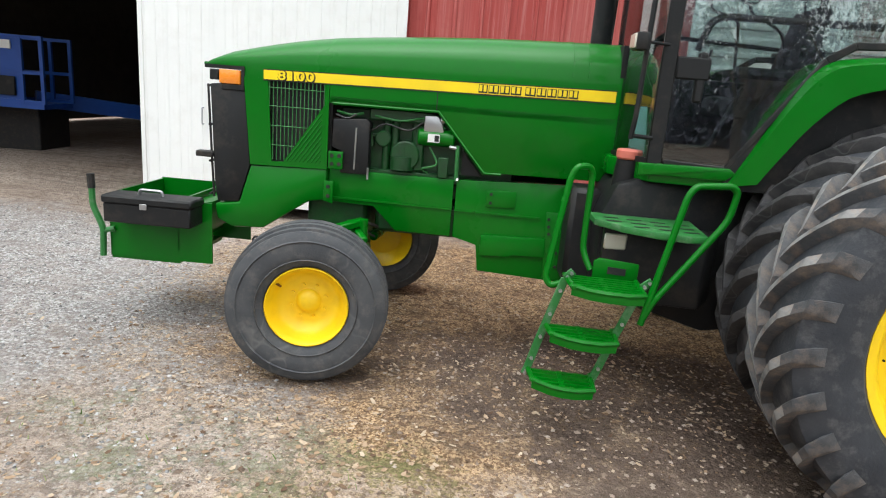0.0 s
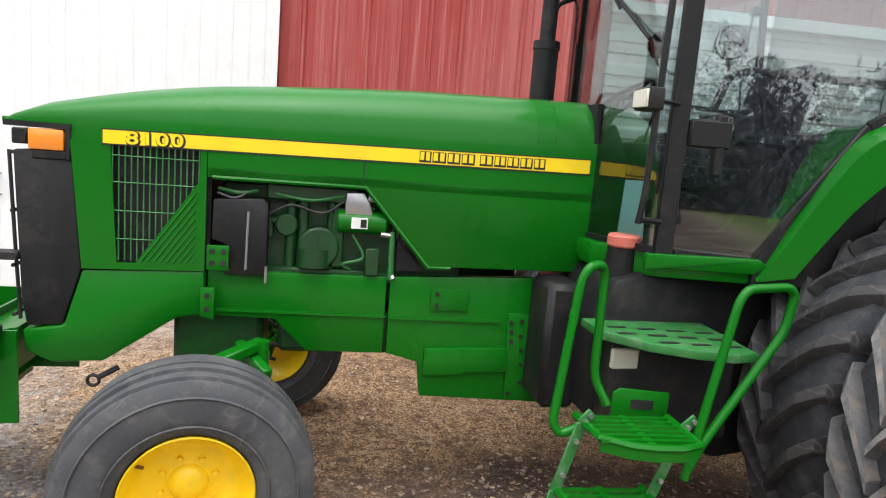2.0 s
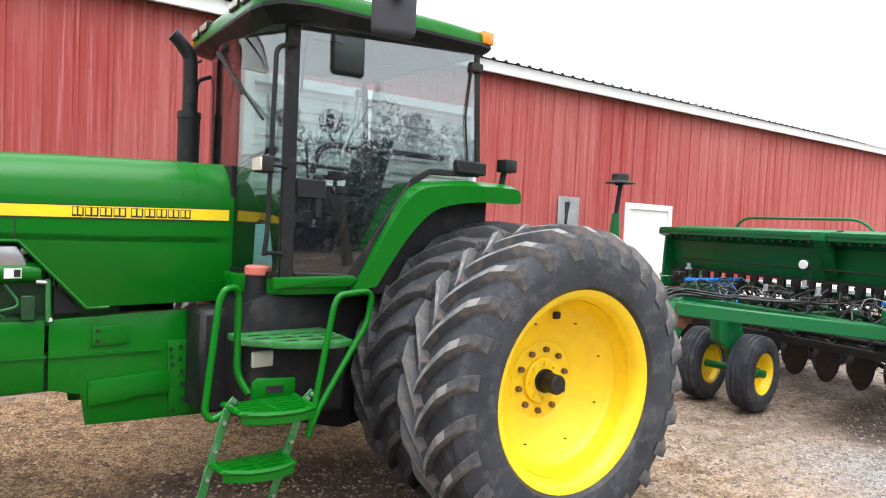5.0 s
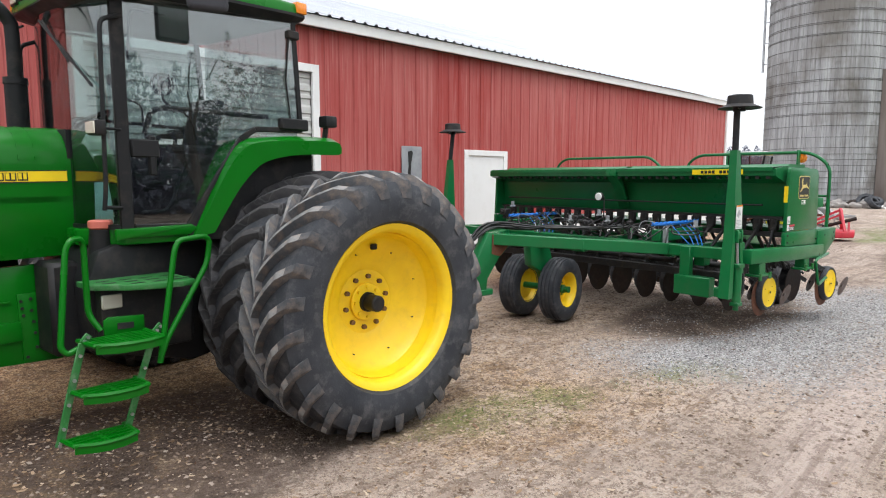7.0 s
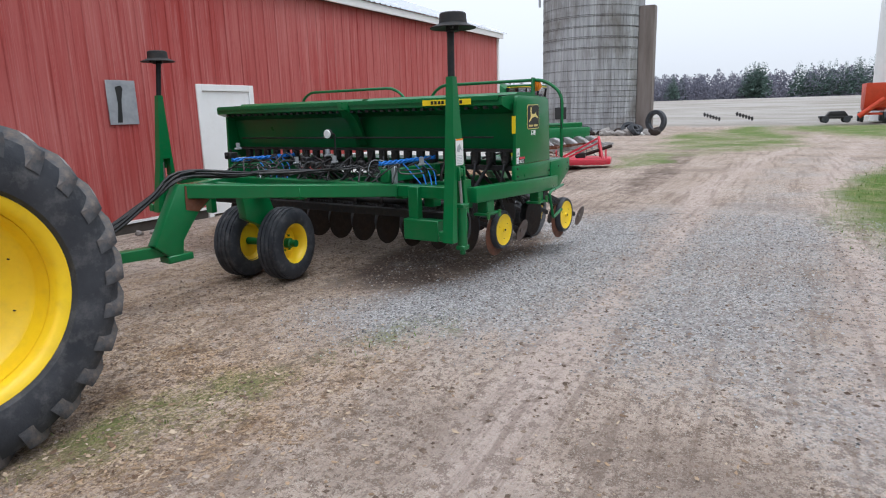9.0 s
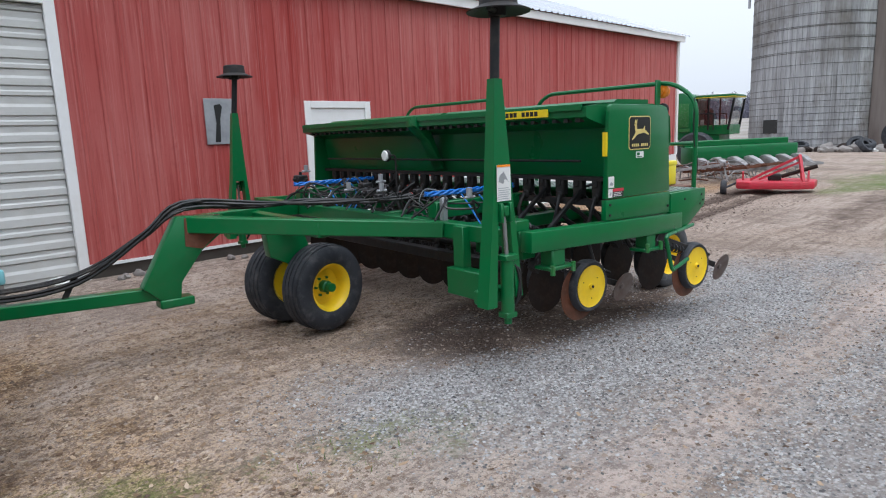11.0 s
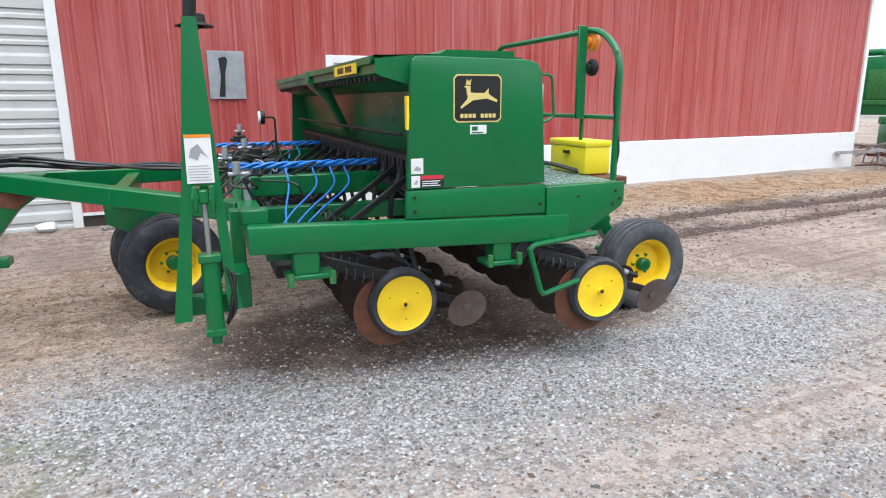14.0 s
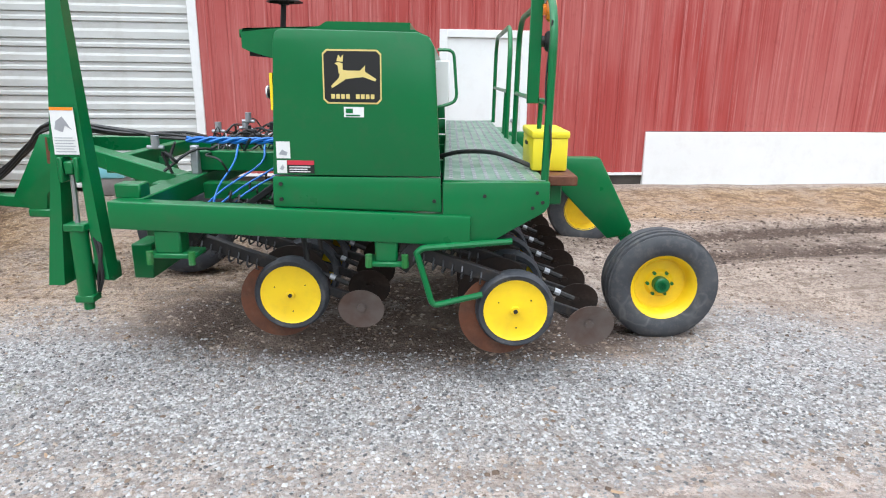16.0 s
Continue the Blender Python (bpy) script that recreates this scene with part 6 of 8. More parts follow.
# fenders
for s in (-1, 1):
    bm = B()
    outer = [(1.60, 1.38), (1.72, 1.62), (1.83, 1.86), (1.92, 2.01), (2.03, 2.08), (2.3, 2.105), (2.62, 2.11), (2.74, 2.105), (2.775, 2.07)]
    inner = [(2.775, 1.985), (2.74, 1.97), (2.62, 1.965), (2.40, 1.965), (2.2, 1.94), (2.05, 1.88), (1.93, 1.74), (1.83, 1.56), (1.74, 1.38)]
    outer, inner = [[(q.x, q.z) for q in smooth_line([(x, 0, z) for x, z in line], 3)] for line in (outer, inner)]

    def lip(x):
        return float(np.interp(x, (1.60, 1.76, 1.98, 2.3), (0.93, 1.0, 1.12, 1.24)))
    sides = []
    for f, dy, dz in ((0.0, 0.0, 0.0), (1.0, -0.08, 0.0), (1.0, 0.0, -0.035)):
        sides.append([bm.verts.new((x, s * (0.79 + f * (lip(x) + dy - 0.79)), z + dz)) for x, z in outer] + [bm.verts.new((x, s * (0.79 + f * (lip(x) + dy - 0.79)), z)) for x, z in inner])
    n = len(sides[0])
    no = len(outer)
    for a, b in zip(sides, sides[1:]):
        for k in range(no - 1):
            bm.faces.new((a[k], a[k + 1], b[k + 1], b[k]))
    last = sides[-1]
    for k in range(no - 1):
        bm.faces.new((last[k], last[k + 1], last[n - 2 - k], last[n - 1 - k]))
    under = [bm.verts.new((x + 0.0, s * (lip(x) - 0.03), z + 0.005)) for x, z in inner]
    under2 = [bm.verts.new((x + 0.03, s * 0.80, z + 0.045)) for x, z in inner]
    ins = last[no:]
    for k in range(len(inner) - 1):
        bm.faces.new((ins[k], ins[k + 1], under[k + 1], under[k]))
        bm.faces.new((under[k], under[k + 1], under2[k + 1], under2[k]))
    bmesh.ops.recalc_face_normals(bm, faces=bm.faces)
    fd = part("fender", bm, GREEN, tractor, "green rear fender")
    widen(fd, 0.035, 0.035)
    bm = B()
    box(bm, 2.575, 2.69, s * 1.22 - 0.05, s * 1.22 + 0.05, 2.185, 2.275, 0.012, 2)
    tube(bm, [(2.62, s * 1.19, 2.10), (2.63, s * 1.20, 2.20)], 0.022, 8)
    part("fender_lamp", bm, BLACK, fd)
    bm = B()
    box(bm, 2.78, 2.90, s * 0.55 - 0.07, s * 0.55 + 0.07, 1.85, 2.08, 0.03, 2)
    part("hitch_lever_box", bm, GREENWORN, fd)

# exhaust
bm = B()
tube(bm, [(0.985, 0.50, 1.95), (0.985, 0.50, 2.50)], 0.078, 20)
tube(bm, [(0.985, 0.50, 2.50), (0.985, 0.50, 2.55)], [0.085, 0.083], 20)
tube(bm, smooth_line([(0.985, 0.50, 2.54), (0.985, 0.50, 2.88), (0.97, 0.50, 2.97), (0.89, 0.50, 3.07), (0.85, 0.50, 3.10)], 5), 0.050, 16)
part("exhaust", bm, BLACK, tractor, "matt black upright exhaust with a bent tip")

# tank and battery side under the door, steps, rails
bm = B()
prism(bm, [(0.92, 0.62), (1.62, 0.42), (1.80, 0.45), (1.82, 1.27), (1.70, 1.34), (1.20, 1.335), (1.13, 1.35), (0.98, 1.30), (0.90, 1.10)], "y", -0.83, -0.30, 0.03)
box(bm, 0.755, 0.95, -0.60, -0.30, 0.58, 1.22, 0.03)
tank = part("fuel_tank", bm, BLACK, tractor, "black plastic fuel tank under the cab door")
bm = B()
tube(bm, [(1.05, -0.70, 1.25), (1.05, -0.71, 1.44)], [0.085, 0.07], 18)
part("filler_neck", bm, BLACK, tank)
bm = B()
disc(bm, 0.078, 1.44, 1.50, "z", 20, (1.05, -0.71, 0), 0.01)
part("filler_cap", bm, REDCAP, tank, "faded red filler cap")
bm = B()
box(bm, 0.915, 1.045, -1.0, -0.972, 0.935, 1.03, 0.008)
part("step_lamp", bm, CLEARLENS, tank)
bm = B()
prism(bm, [(0.93, -0.84), (0.91, -0.98), (1.50, -1.02), (1.62, -0.84)], "z", 0.62, 1.07, 0.015)
part("battery_box", bm, BLACK, tank)
# platform
bm = B()
prism(bm, [(0.84, -0.80), (0.84, -1.02), (0.98, -1.18), (1.14, -1.27), (1.28, -1.31), (1.40, -1.29), (1.44, -0.80)], "z", 1.075, 1.113, 0.006)
plat = part("platform", bm, GREENWORN, tractor, "scuffed green step platform")
bm = B()
for i in range(4):
    for j in range(3):
        x, y = 0.90 + 0.13 * i, -0.95 - 0.10 * j - 0.02 * i
        if y > -1.23 + 0.05 * (i == 0) * j:
            box(bm, x, x + 0.085, y - 0.011, y + 0.011, 1.1155, 1.1165)
loose("platform_slot", bm, DARK, plat)


def ladder_step(x0, x1, yb, yf, z, bars, skew=0.06):
    """A tread: a rounded frame with bars across it."""
    bm = B()
    xm = (x0 + x1) / 2
    out = [(x0, yb), (x0 + 0.015, yf + 0.05), (x0 + 0.11, yf - 0.012), (xm, yf - 0.03), (x1 - 0.1, yf - 0.03), (x1 - 0.01, yf), (x1, yb)]
    tube(bm, [(x, y - skew * (x - x0), z) for x, y in out], 0.016, 6)
    prism(bm, [(x, y - skew * (x - x0)) for x, y in out[1:-1]] + [(x, y - 0.006 - skew * (x - x0)) for x, y in out[1:-1]][::-1], "z", z - 0.05, z + 0.006)
    for i in range(bars):
        y = yb + (yf - yb) * (i + 0.6) / (bars + 0.3)
        beam(bm, (x0 + 0.01, y, z), (x1 - 0.01, y - skew * (x1 - x0), z), 0.016, 0.014)
    beam(bm, (xm, yb - skew * 0.2, z - 0.004), (xm, yf - 0.03 - skew * 0.2, z - 0.004), 0.03, 0.014)
    return bm


steps = [(0.68, 1.07, -1.20, -1.46, 0.815, 6), (0.60, 0.97, -1.25, -1.45, 0.535, 4), (0.53, 0.88, -1.27, -1.47, 0.265, 4)]
for x0, x1, yb, yf, z, nb in steps:
    t = part("tread", ladder_step(x0, x1, yb, yf, z, nb), GREEN, tractor, "green slatted steel tread")
for side in (0, 1):
    bm = B()
    xs = [(st[side] + (-0.005 if side == 0 else 0.005), st[4]) for st in steps]
    ex = (0.04 if side == 0 else 0.05)
    pts = [(xs[0][0] + ex, 0.86)] + [xs[0], xs[1], xs[2]] + [(xs[2][0] - 0.012, 0.23)]
    for a, b in zip(pts, pts[1:]):
        ya = -1.28 - 0.06 * side
        beam(bm, (a[0], ya, a[1]), (b[0], ya, b[1]), 0.045, 0.012, 0.003, (0, 1, 0))
    part("ladder_side", bm, GREENWORN, tractor)
    bm = B()
    for a, b in zip(pts, pts[1:]):
        for f in (0.25, 0.75):
            x, z = a[0] + (b[0] - a[0]) * f, a[1] + (b[1] - a[1]) * f
            disc(bm, 0.010, -1.30 - 0.06 * side, -1.27 - 0.06 * side, "y", 8, (x, 0, z))
    loose("ladder_bolt", bm, STEEL, tractor)
bm = B()
prism(bm, [(0.83, 0.80), (0.83, 0.91), (0.86, 0.93), (1.08, 0.91), (1.08, 0.80)], "y", -1.21, -1.195, 0.003)
part("riser_plate", bm, GREEN, tractor)
bm = B()
prism(bm, [(0.91, 0.845), (0.91, 0.885), (1.01, 0.878), (1.01, 0.84)], "y", -1.2145, -1.21)
part("riser_slot", bm, DARK, tractor)
bm = B()
tube(bm, bent([(0.82, -1.19, 0.85), (0.77, -1.14, 0.95), (0.775, -1.12, 1.38), (0.75, -1.14, 1.42), (0.68, -1.18, 1.42), (0.65, -1.18, 1.36), (0.57, -1.24, 0.80), (0.60, -1.25, 0.755), (0.70, -1.26, 0.80)], 0.06), 0.0185, 10)
part("hand_rail", bm, GREEN, tractor, "bent green tube handrail")
bm = B()
tube(bm, bent([(1.09, -1.37, 0.62), (1.235, -1.34, 1.33), (1.27, -1.335, 1.385), (1.45, -1.335, 1.40), (1.485, -1.33, 1.37), (1.465, -1.33, 1.22), (1.14, -1.37, 0.76), (1.10, -1.37, 0.66)], 0.06), 0.0185, 10)
part("hand_rail", bm, GREEN, tractor, "bent green tube handrail")
bm = B()
box(bm, 2.9, 3.35, -0.05, 0.05, 0.42, 0.47)
beam(bm, (2.9, -0.45, 0.75), (3.5, -0.48, 0.55), 0.06, 0.08)
beam(bm, (2.9, 0.45, 0.75), (3.5, 0.48, 0.55), 0.06, 0.08)
tube(bm, [(2.9, -0.35, 1.2), (3.4, -0.45, 0.6)], 0.03, 8)
tube(bm, [(2.9, 0.35, 1.2), (3.4, 0.45, 0.6)], 0.03, 8)
part("hitch", bm, GREENWORN, tractor)


# ---- grain drill ----
DRILL = pose(6.535, 1.812, 0.008, 0, 0, -6.2)
drill = thing("grain_drill", DRILL, "long green grain drill with yellow gauge wheels, hitched behind the tractor", "seed drill")
LONG = 4.68


def small_wheel(R, W, rim, name, parent, at, dish, label, rubber):
    """A farm wheel: yellow dished rim, ribbed tyre, hub with bolts. dish: the plate's place, outwards negative."""
    bm = B()
    h = W / 2
    lathe(bm, [(rim + 0.012, -0.86 * h), (rim, -0.80 * h), (rim - 0.03, -0.5 * h), (rim - 0.035, dish), (0.10, dish + 0.01), (0.08, dish - 0.01), (0.0005, dish - 0.01), (0.0005, dish + 0.02),
               (rim - 0.03, dish + 0.03), (rim - 0.02, 0.6 * h), (rim + 0.012, 0.86 * h), (rim + 0.01, 0.0)], "y", 40)
    w = part(name, bm, YELLOW, parent, label, at)
    part("tyre", tyre_mesh(R, W, rim, 0.03, 48), rubber, w, "worn ribbed tyre")
    bm = B()
    for y in (-0.3, -0.1, 0.1, 0.3):
        r = R - 0.02 * (abs(y) * 2) ** 2
        lathe(bm, [(r - 0.02, y * W - 0.022), (r + 0.007, y * W - 0.018), (r + 0.007, y * W + 0.018), (r - 0.02, y * W + 0.022)], "y", 48)
    loose("tread_rib", bm, rubber, w)
    bm = B()
    disc(bm, 0.055, dish - 0.08, dish, "y", 16, (0, 0, 0), 0.01)
    part("hub", bm, DGREEN, w)
    bm = B()
    bolts(bm, 6, 0.085, 0.012, dish - 0.025, dish)
    loose("wheel_bolt", bm, DGREEN, w)
    return w


# frame
for v in (0.0, LONG - 0.10):
    bm = B()
    prism(bm, [(0.0, 0.885), (1.88, 0.815), (1.88, 0.975), (0.0, 1.03)], "y", v - 0.03, v + 0.08, 0.008)
    part("side_beam", bm, DGREEN, drill, "green box-section side beam")
bm = B()
box(bm, 0.0, 0.13, 0.082, LONG - 0.132, 0.90, 1.025, 0.008)
box(bm, 1.72, 1.84, 0.082, LONG - 0.132, 0.80, 0.93, 0.008)
for v in (1.0, 2.3, 3.6):
    box(bm, 0.13, 1.72, v - 0.05, v + 0.05, 0.86, 0.97, 0.006)
loose("cross_tube", bm, DGREEN, drill)
for v in (1.05, LONG - 1.22):
    bm = B()
    box(bm, 0.04, 1.12, v, v + 0.12, 1.035, 1.17, 0.008)
    part("upper_beam", bm, DGREEN, drill, "green upper frame beam")
strut = B()
beam(strut, (1.0, 0, 1.22), (0.46, 0, 0.84), 0.03, 0.035, 0.004)
strut_ob = part("linkage_strut", strut, BLACK, drill, "", pose(0, 0.36, 0))
for i in range(1, 11):
    again(strut_ob, pose(0, 0.36 + 0.38 * i, 0))
for v in (0.22, 0.6):
    bm = B()
    box(bm, 0.10, 0.24, v - 0.06, v + 0.06, 0.80, 0.905, 0.006)
    part("opener_clamp", bm, DGREEN, drill)
for u0, u1, w0, w1, z0, z1 in ((0.22, 0.36, 0.18, 0.44, 0.73, 0.88), (1.38, 1.50, 1.33, 1.56, 0.70, 0.84)):
    bm = B()
    box(bm, u0, u1, -0.02, 0.10, z0 + 0.02, z1, 0.01)
    box(bm, w0, w1, -0.04, 0.12, z0, z0 + 0.026, 0.005)
    part("opener_clamp", bm, DGREEN, drill)
bm = B()
box(bm, -0.02, 0.12, 0.10, 0.22, 1.02, 1.10, 0.008)
part("corner_block", bm, DGREEN, drill)
bm = B()
for u, v in ((0.20, -0.04), (0.42, -0.04), (1.35, -0.04), (1.54, -0.04)):
    disc(bm, 0.018, 0.70, 0.77, "z", 8, (u, v, 0))
loose("clamp_bolt", bm, GREENWORN, drill)

# hopper
hop = [(0.72, 1.875), (0.72, 1.80), (0.75, 1.785), (1.01, 1.71), (1.09, 1.33), (1.45, 1.30), (1.66, 1.66), (1.66, 1.86), (1.58, 1.895), (0.90, 1.895)]
bm = B()
prism(bm, hop, "y", 0.085, LONG - 0.05)
hopper = part("hopper", bm, DGREEN, drill, "long green seed hopper, shut")
bm = B()
for a, b in ((0.12, 2.20), (2.28, LONG - 0.08)):
    prism(bm, [(0.70, 1.888), (0.70, 1.85), (0.714, 1.85), (0.72, 1.8955), (1.56, 1.897), (1.56, 1.93), (1.14, 1.932), (1.10, 1.908)], "y", a, b)
loose("hopper_lid", bm, DGREEN, hopper)
bm = B()
prism(bm, [(0.69, 1.90), (0.69, 1.80), (0.86, 1.64), (1.02, 1.36), (1.05, 1.38), (0.90, 1.70), (0.80, 1.90)], "y", 2.16, 2.32, 0.006)
part("hopper_brace", bm, DGREEN, hopper)
bm = B()
tube(bm, [(0.92, 0.3, 1.46), (0.92, LONG - 0.3, 1.46)], 0.012, 6)
box(bm, 0.98, 1.10, 0.1, LONG - 0.08, 1.30, 1.33)
box(bm, 0.99, 1.07, 0.1, LONG - 0.08, 1.10, 1.15)
loose("feed_shaft", bm, DARK, hopper)
bm = B()
box(bm, 0.694, 0.702, 0.44, 1.06, 1.812, 1.872)
mk = part("maker_plate", bm, DECAL, hopper, "worn yellow maker plate with dark marks")
bm = B()
for i in range(9):
    if i != 4:
        box(bm, 0.6925, 0.6942, 0.545 + 0.046 * i, 0.58 + 0.046 * i, 1.824, 1.860)
loose("maker_mark", bm, INK, mk)
bm = B()
for k in range(38):
    box(bm, 0.735, 0.79, 0.16 + 0.115 * k, 0.20 + 0.115 * k, 1.762, 1.79)
tagged(part("lip_corrugation", bm, DARK, hopper, smooth=False), kind="stuff")
bm = B()
box(bm, 0.868, 0.882, 0.012, 0.05, 1.50, 1.68)
part("reflector_strip", bm, DECAL, drill)

cup = B()
box(cup, -0.035, 0.035, -0.048, 0.048, -0.13, 0.03, 0.012)
box(cup, -0.05, 0.02, -0.03, 0.03, -0.17, -0.10, 0.012)
cup_ob = part("seed_cup", cup, BLACK, drill, "", pose(1.02, 0.20, 1.30))
capm = B()
box(capm, -0.045, -0.034, -0.02, 0.02, -0.05, 0.0, 0.004)
part("cup_face", capm, DARK, cup_ob)
for i in range(1, 23):
    again(cup_ob, pose(1.02, 0.20 + 0.19 * i, 1.30))
for i in range(23):
    tubes = B()
    v = 0.20 + 0.19 * i
    front = i % 2 == 0
    end = (0.98, v, 0.62) if front else (1.90, v, 0.66)
    tube(tubes, smooth_line([(1.02, v, 1.24), (0.93 if front else 1.15, v + 0.04 * math.sin(5 * i), 1.05), ((0.9 + end[0]) / 2, v + 0.05 * math.sin(3 * i + 1), 0.85), end], 3), 0.016, 6)
    part("seed_tube", tubes, BLACKHOSE, drill)
for i in range(22):
    tubes = B()
    v = 0.30 + 0.19 * i
    tube(tubes, smooth_line([(1.10, v, 1.28), (1.20, v + 0.03 * math.sin(4 * i), 1.10), (1.45, v + 0.04 * math.sin(2 * i + 1), 0.90), (1.62, v, 0.66)], 3), 0.021, 7)
    part("seed_tube", tubes, BLACKHOSE, drill)
for i in range(11):
    v = 0.46 + 0.38 * i
    pts = []
    for k in range(49):
        t, ang = k / 48, k * math.tau / 6
        pts.append(Vector((0.46, v, 0.98)).lerp(Vector((0.84, v, 0.80)), t) + Vector((0.012 * math.sin(ang), 0.030 * math.cos(ang), 0.028 * math.sin(ang))))
    bm = B()
    tube(bm, pts, 0.007, 4)
    part("lift_spring", bm, BLACKHOSE, drill, "black coil spring")

# end panels
for v0, v1 in ((0.005, 0.045), (LONG - 0.045, LONG - 0.005)):
    bm = B()
    prism(bm, [(0.862, 1.175), (0.895, 1.83), (0.905, 1.87), (0.935, 1.888), (1.60, 1.878), (1.655, 1.86), (1.685, 1.81), (1.722, 1.175)], "y", v0, v1, 0.006)
    ep = part("end_panel", bm, DGREEN, drill, "flat green hopper end panel")
    bm = B()
    prism(bm, [(0.855, 1.01), (0.860, 1.168), (1.722, 1.168), (1.728, 0.99)], "y", v0 - 0.004, v1 + 0.004, 0.005)
    part("lower_panel", bm, DGREEN, ep)
    bm = B()
    prism(bm, [(1.735, 1.145), (2.285, 1.155), (2.285, 1.035), (2.265, 1.0), (2.07, 0.885), (2.03, 0.86), (1.90, 0.80), (1.735, 0.80)], "y", v0 - 0.01, v1 - 0.01, 0.004)
    part("rear_panel", bm, DGREEN, ep)
    bm = B()
    for u, z in ((0.90, 1.05), (1.69, 1.05), (0.90, 1.13), (2.22, 1.10), (2.25, 1.05), (2.20, 1.02), (1.95, 1.08)):
        disc(bm, 0.010, v0 - 0.014, v0, "y", 8, (u, 0, z))
        disc(bm, 0.010, v1, v1 + 0.014, "y", 8, (u, 0, z))
    loose("panel_bolt", bm, DARK, ep)
    if v0 < 1:
        bm = B()
        prism(bm, [(1.135, 1.555), (1.155, 1.535), (1.405, 1.535), (1.425, 1.555), (1.425, 1.775), (1.405, 1.795), (1.155, 1.795), (1.135, 1.775)], "y", 0.0025, 0.005)
        dec = part("maker_badge", bm, BADGE, ep, "dark square badge with a yellow edge and a leaping shape")
        bm = B()
        prism(bm, [(1.142, 1.560), (1.160, 1.543), (1.400, 1.543), (1.418, 1.560), (1.418, 1.770), (1.400, 1.787), (1.160, 1.787), (1.142, 1.770)], "y", 0.0012, 0.0025)
        part("badge_field", bm, INK, dec)
        bm = B()
        prism(bm, [(1.215, 1.66), (1.225, 1.70), (1.26, 1.695), (1.32, 1.695), (1.345, 1.72), (1.345, 1.69), (1.40, 1.655), (1.395, 1.645), (1.335, 1.665), (1.25, 1.655), (1.18, 1.61), (1.175, 1.62)], "y", 0.0002, 0.0012)
        prism(bm, [(1.215, 1.68), (1.235, 1.68), (1.235, 1.73), (1.212, 1.735), (1.195, 1.728), (1.21, 1.72)], "y", 0.0001, 0.0012)
        prism(bm, [(1.205, 1.74), (1.235, 1.735), (1.24, 1.77), (1.225, 1.755), (1.215, 1.77)], "y", 0.0001, 0.0012)
        for i in range(9):
            if i != 4:
                box(bm, 1.175 + 0.0245 * i, 1.193 + 0.0245 * i, 0.0002, 0.0012, 1.560, 1.582)
        part("badge_shape", bm, BADGE, dec)
        for u0, u1, z0, z1, mt, nm in ((1.235, 1.335, 1.47, 1.52, WHITE, "model_label"), (0.885, 0.955, 1.26, 1.345, WHITE, "warning_label"), (0.885, 0.935, 1.175 + 0.01, 1.25, WHITE, "warning_label"), (0.938, 1.075, 1.185, 1.25, INK, "warning_label")):
            bm = B()
            box(bm, u0, u1, 0.0025, 0.005, z0, z1)
            lb = part(nm, bm, mt, ep)
            bm = B()
            if mt is INK:
                box(bm, u0, u1, 0.0012, 0.0025, z1 - 0.022, z1)
                part("label_band", bm, REDPAINT, lb)
                bm = B()
                for i in range(3):
                    box(bm, u0 + 0.01, u1 - 0.02 - 0.015 * (i % 2), 0.0012, 0.0025, z0 + 0.006 + 0.012 * i, z0 + 0.011 + 0.012 * i)
                loose("label_line", bm, WHITE, lb)
            elif nm == "warning_label":
                prism(bm, [(u0 + 0.012, z0 + 0.02), (u0 + 0.03, z0 + 0.045), (u1 - 0.012, z0 + 0.03), (u1 - 0.02, z0 + 0.015)], "y", 0.0012, 0.0025)
                part("label_picture", bm, GREYMETAL, lb)
            else:
                box(bm, u0 + 0.01, u0 + 0.045, 0.0012, 0.0025, z0 + 0.02, z1 - 0.008)
                box(bm, u0 + 0.01, u1 - 0.02, 0.0012, 0.0025, z0 + 0.005, z0 + 0.012)
                loose("label_line", bm, DGREEN, lb)

# walkway with raised tread, tail frame
bm = B()
box(bm, 1.735, 2.275, 0.05, LONG - 0.05, 1.115, 1.150, 0.004)
walkway = part("walkway", bm, DGREEN, drill, "pale scuffed tread-plate walkway")
GRIP = surface("scuffed_tread_plate", (0.20, 0.30, 0.24), 0.4, metal=0.3, second=(0.10, 0.22, 0.14), scale=6, amount=0.8, bump=0.002)
bm = B()
box(bm, 1.74, 2.27, 0.06, LONG - 0.06, 1.1505, 1.153)
part("tread_plate", bm, GRIP, walkway)
bm = B()
for i in range(8):
    for j in range(64):
        u, v = 1.775 + 0.064 * i, 0.10 + 0.07 * j
        box(bm, u - 0.010, u + 0.010, v - 0.016, v + 0.016, 1.153, 1.158)
tagged(part("tread_studs", bm, GREYMETAL, walkway, smooth=False), kind="stuff")
for v in (1.24, LONG - 1.36):
    bm = B()
    prism(bm, [(2.28, 1.13), (2.83, 1.13), (3.09, 0.65), (3.06, 0.58), (2.92, 0.55), (2.55, 0.92), (2.28, 0.98)], "y", v, v + 0.12, 0.008)
    beam(bm, (3.02, v + 0.06, 0.62), (3.26, v + 0.06, 0.29), 0.10, 0.10, 0.006)
    tube(bm, [(3.25, v - 0.3, 0.292), (3.25, v + 0.42, 0.292)], 0.03, 10)
    part("tail_arm", bm, DGREEN, drill)
bm = B()
box(bm, 2.28, 2.40, 0.3, LONG - 0.3, 0.98, 1.10, 0.008)
part("tail_beam", bm, DGREEN, drill)
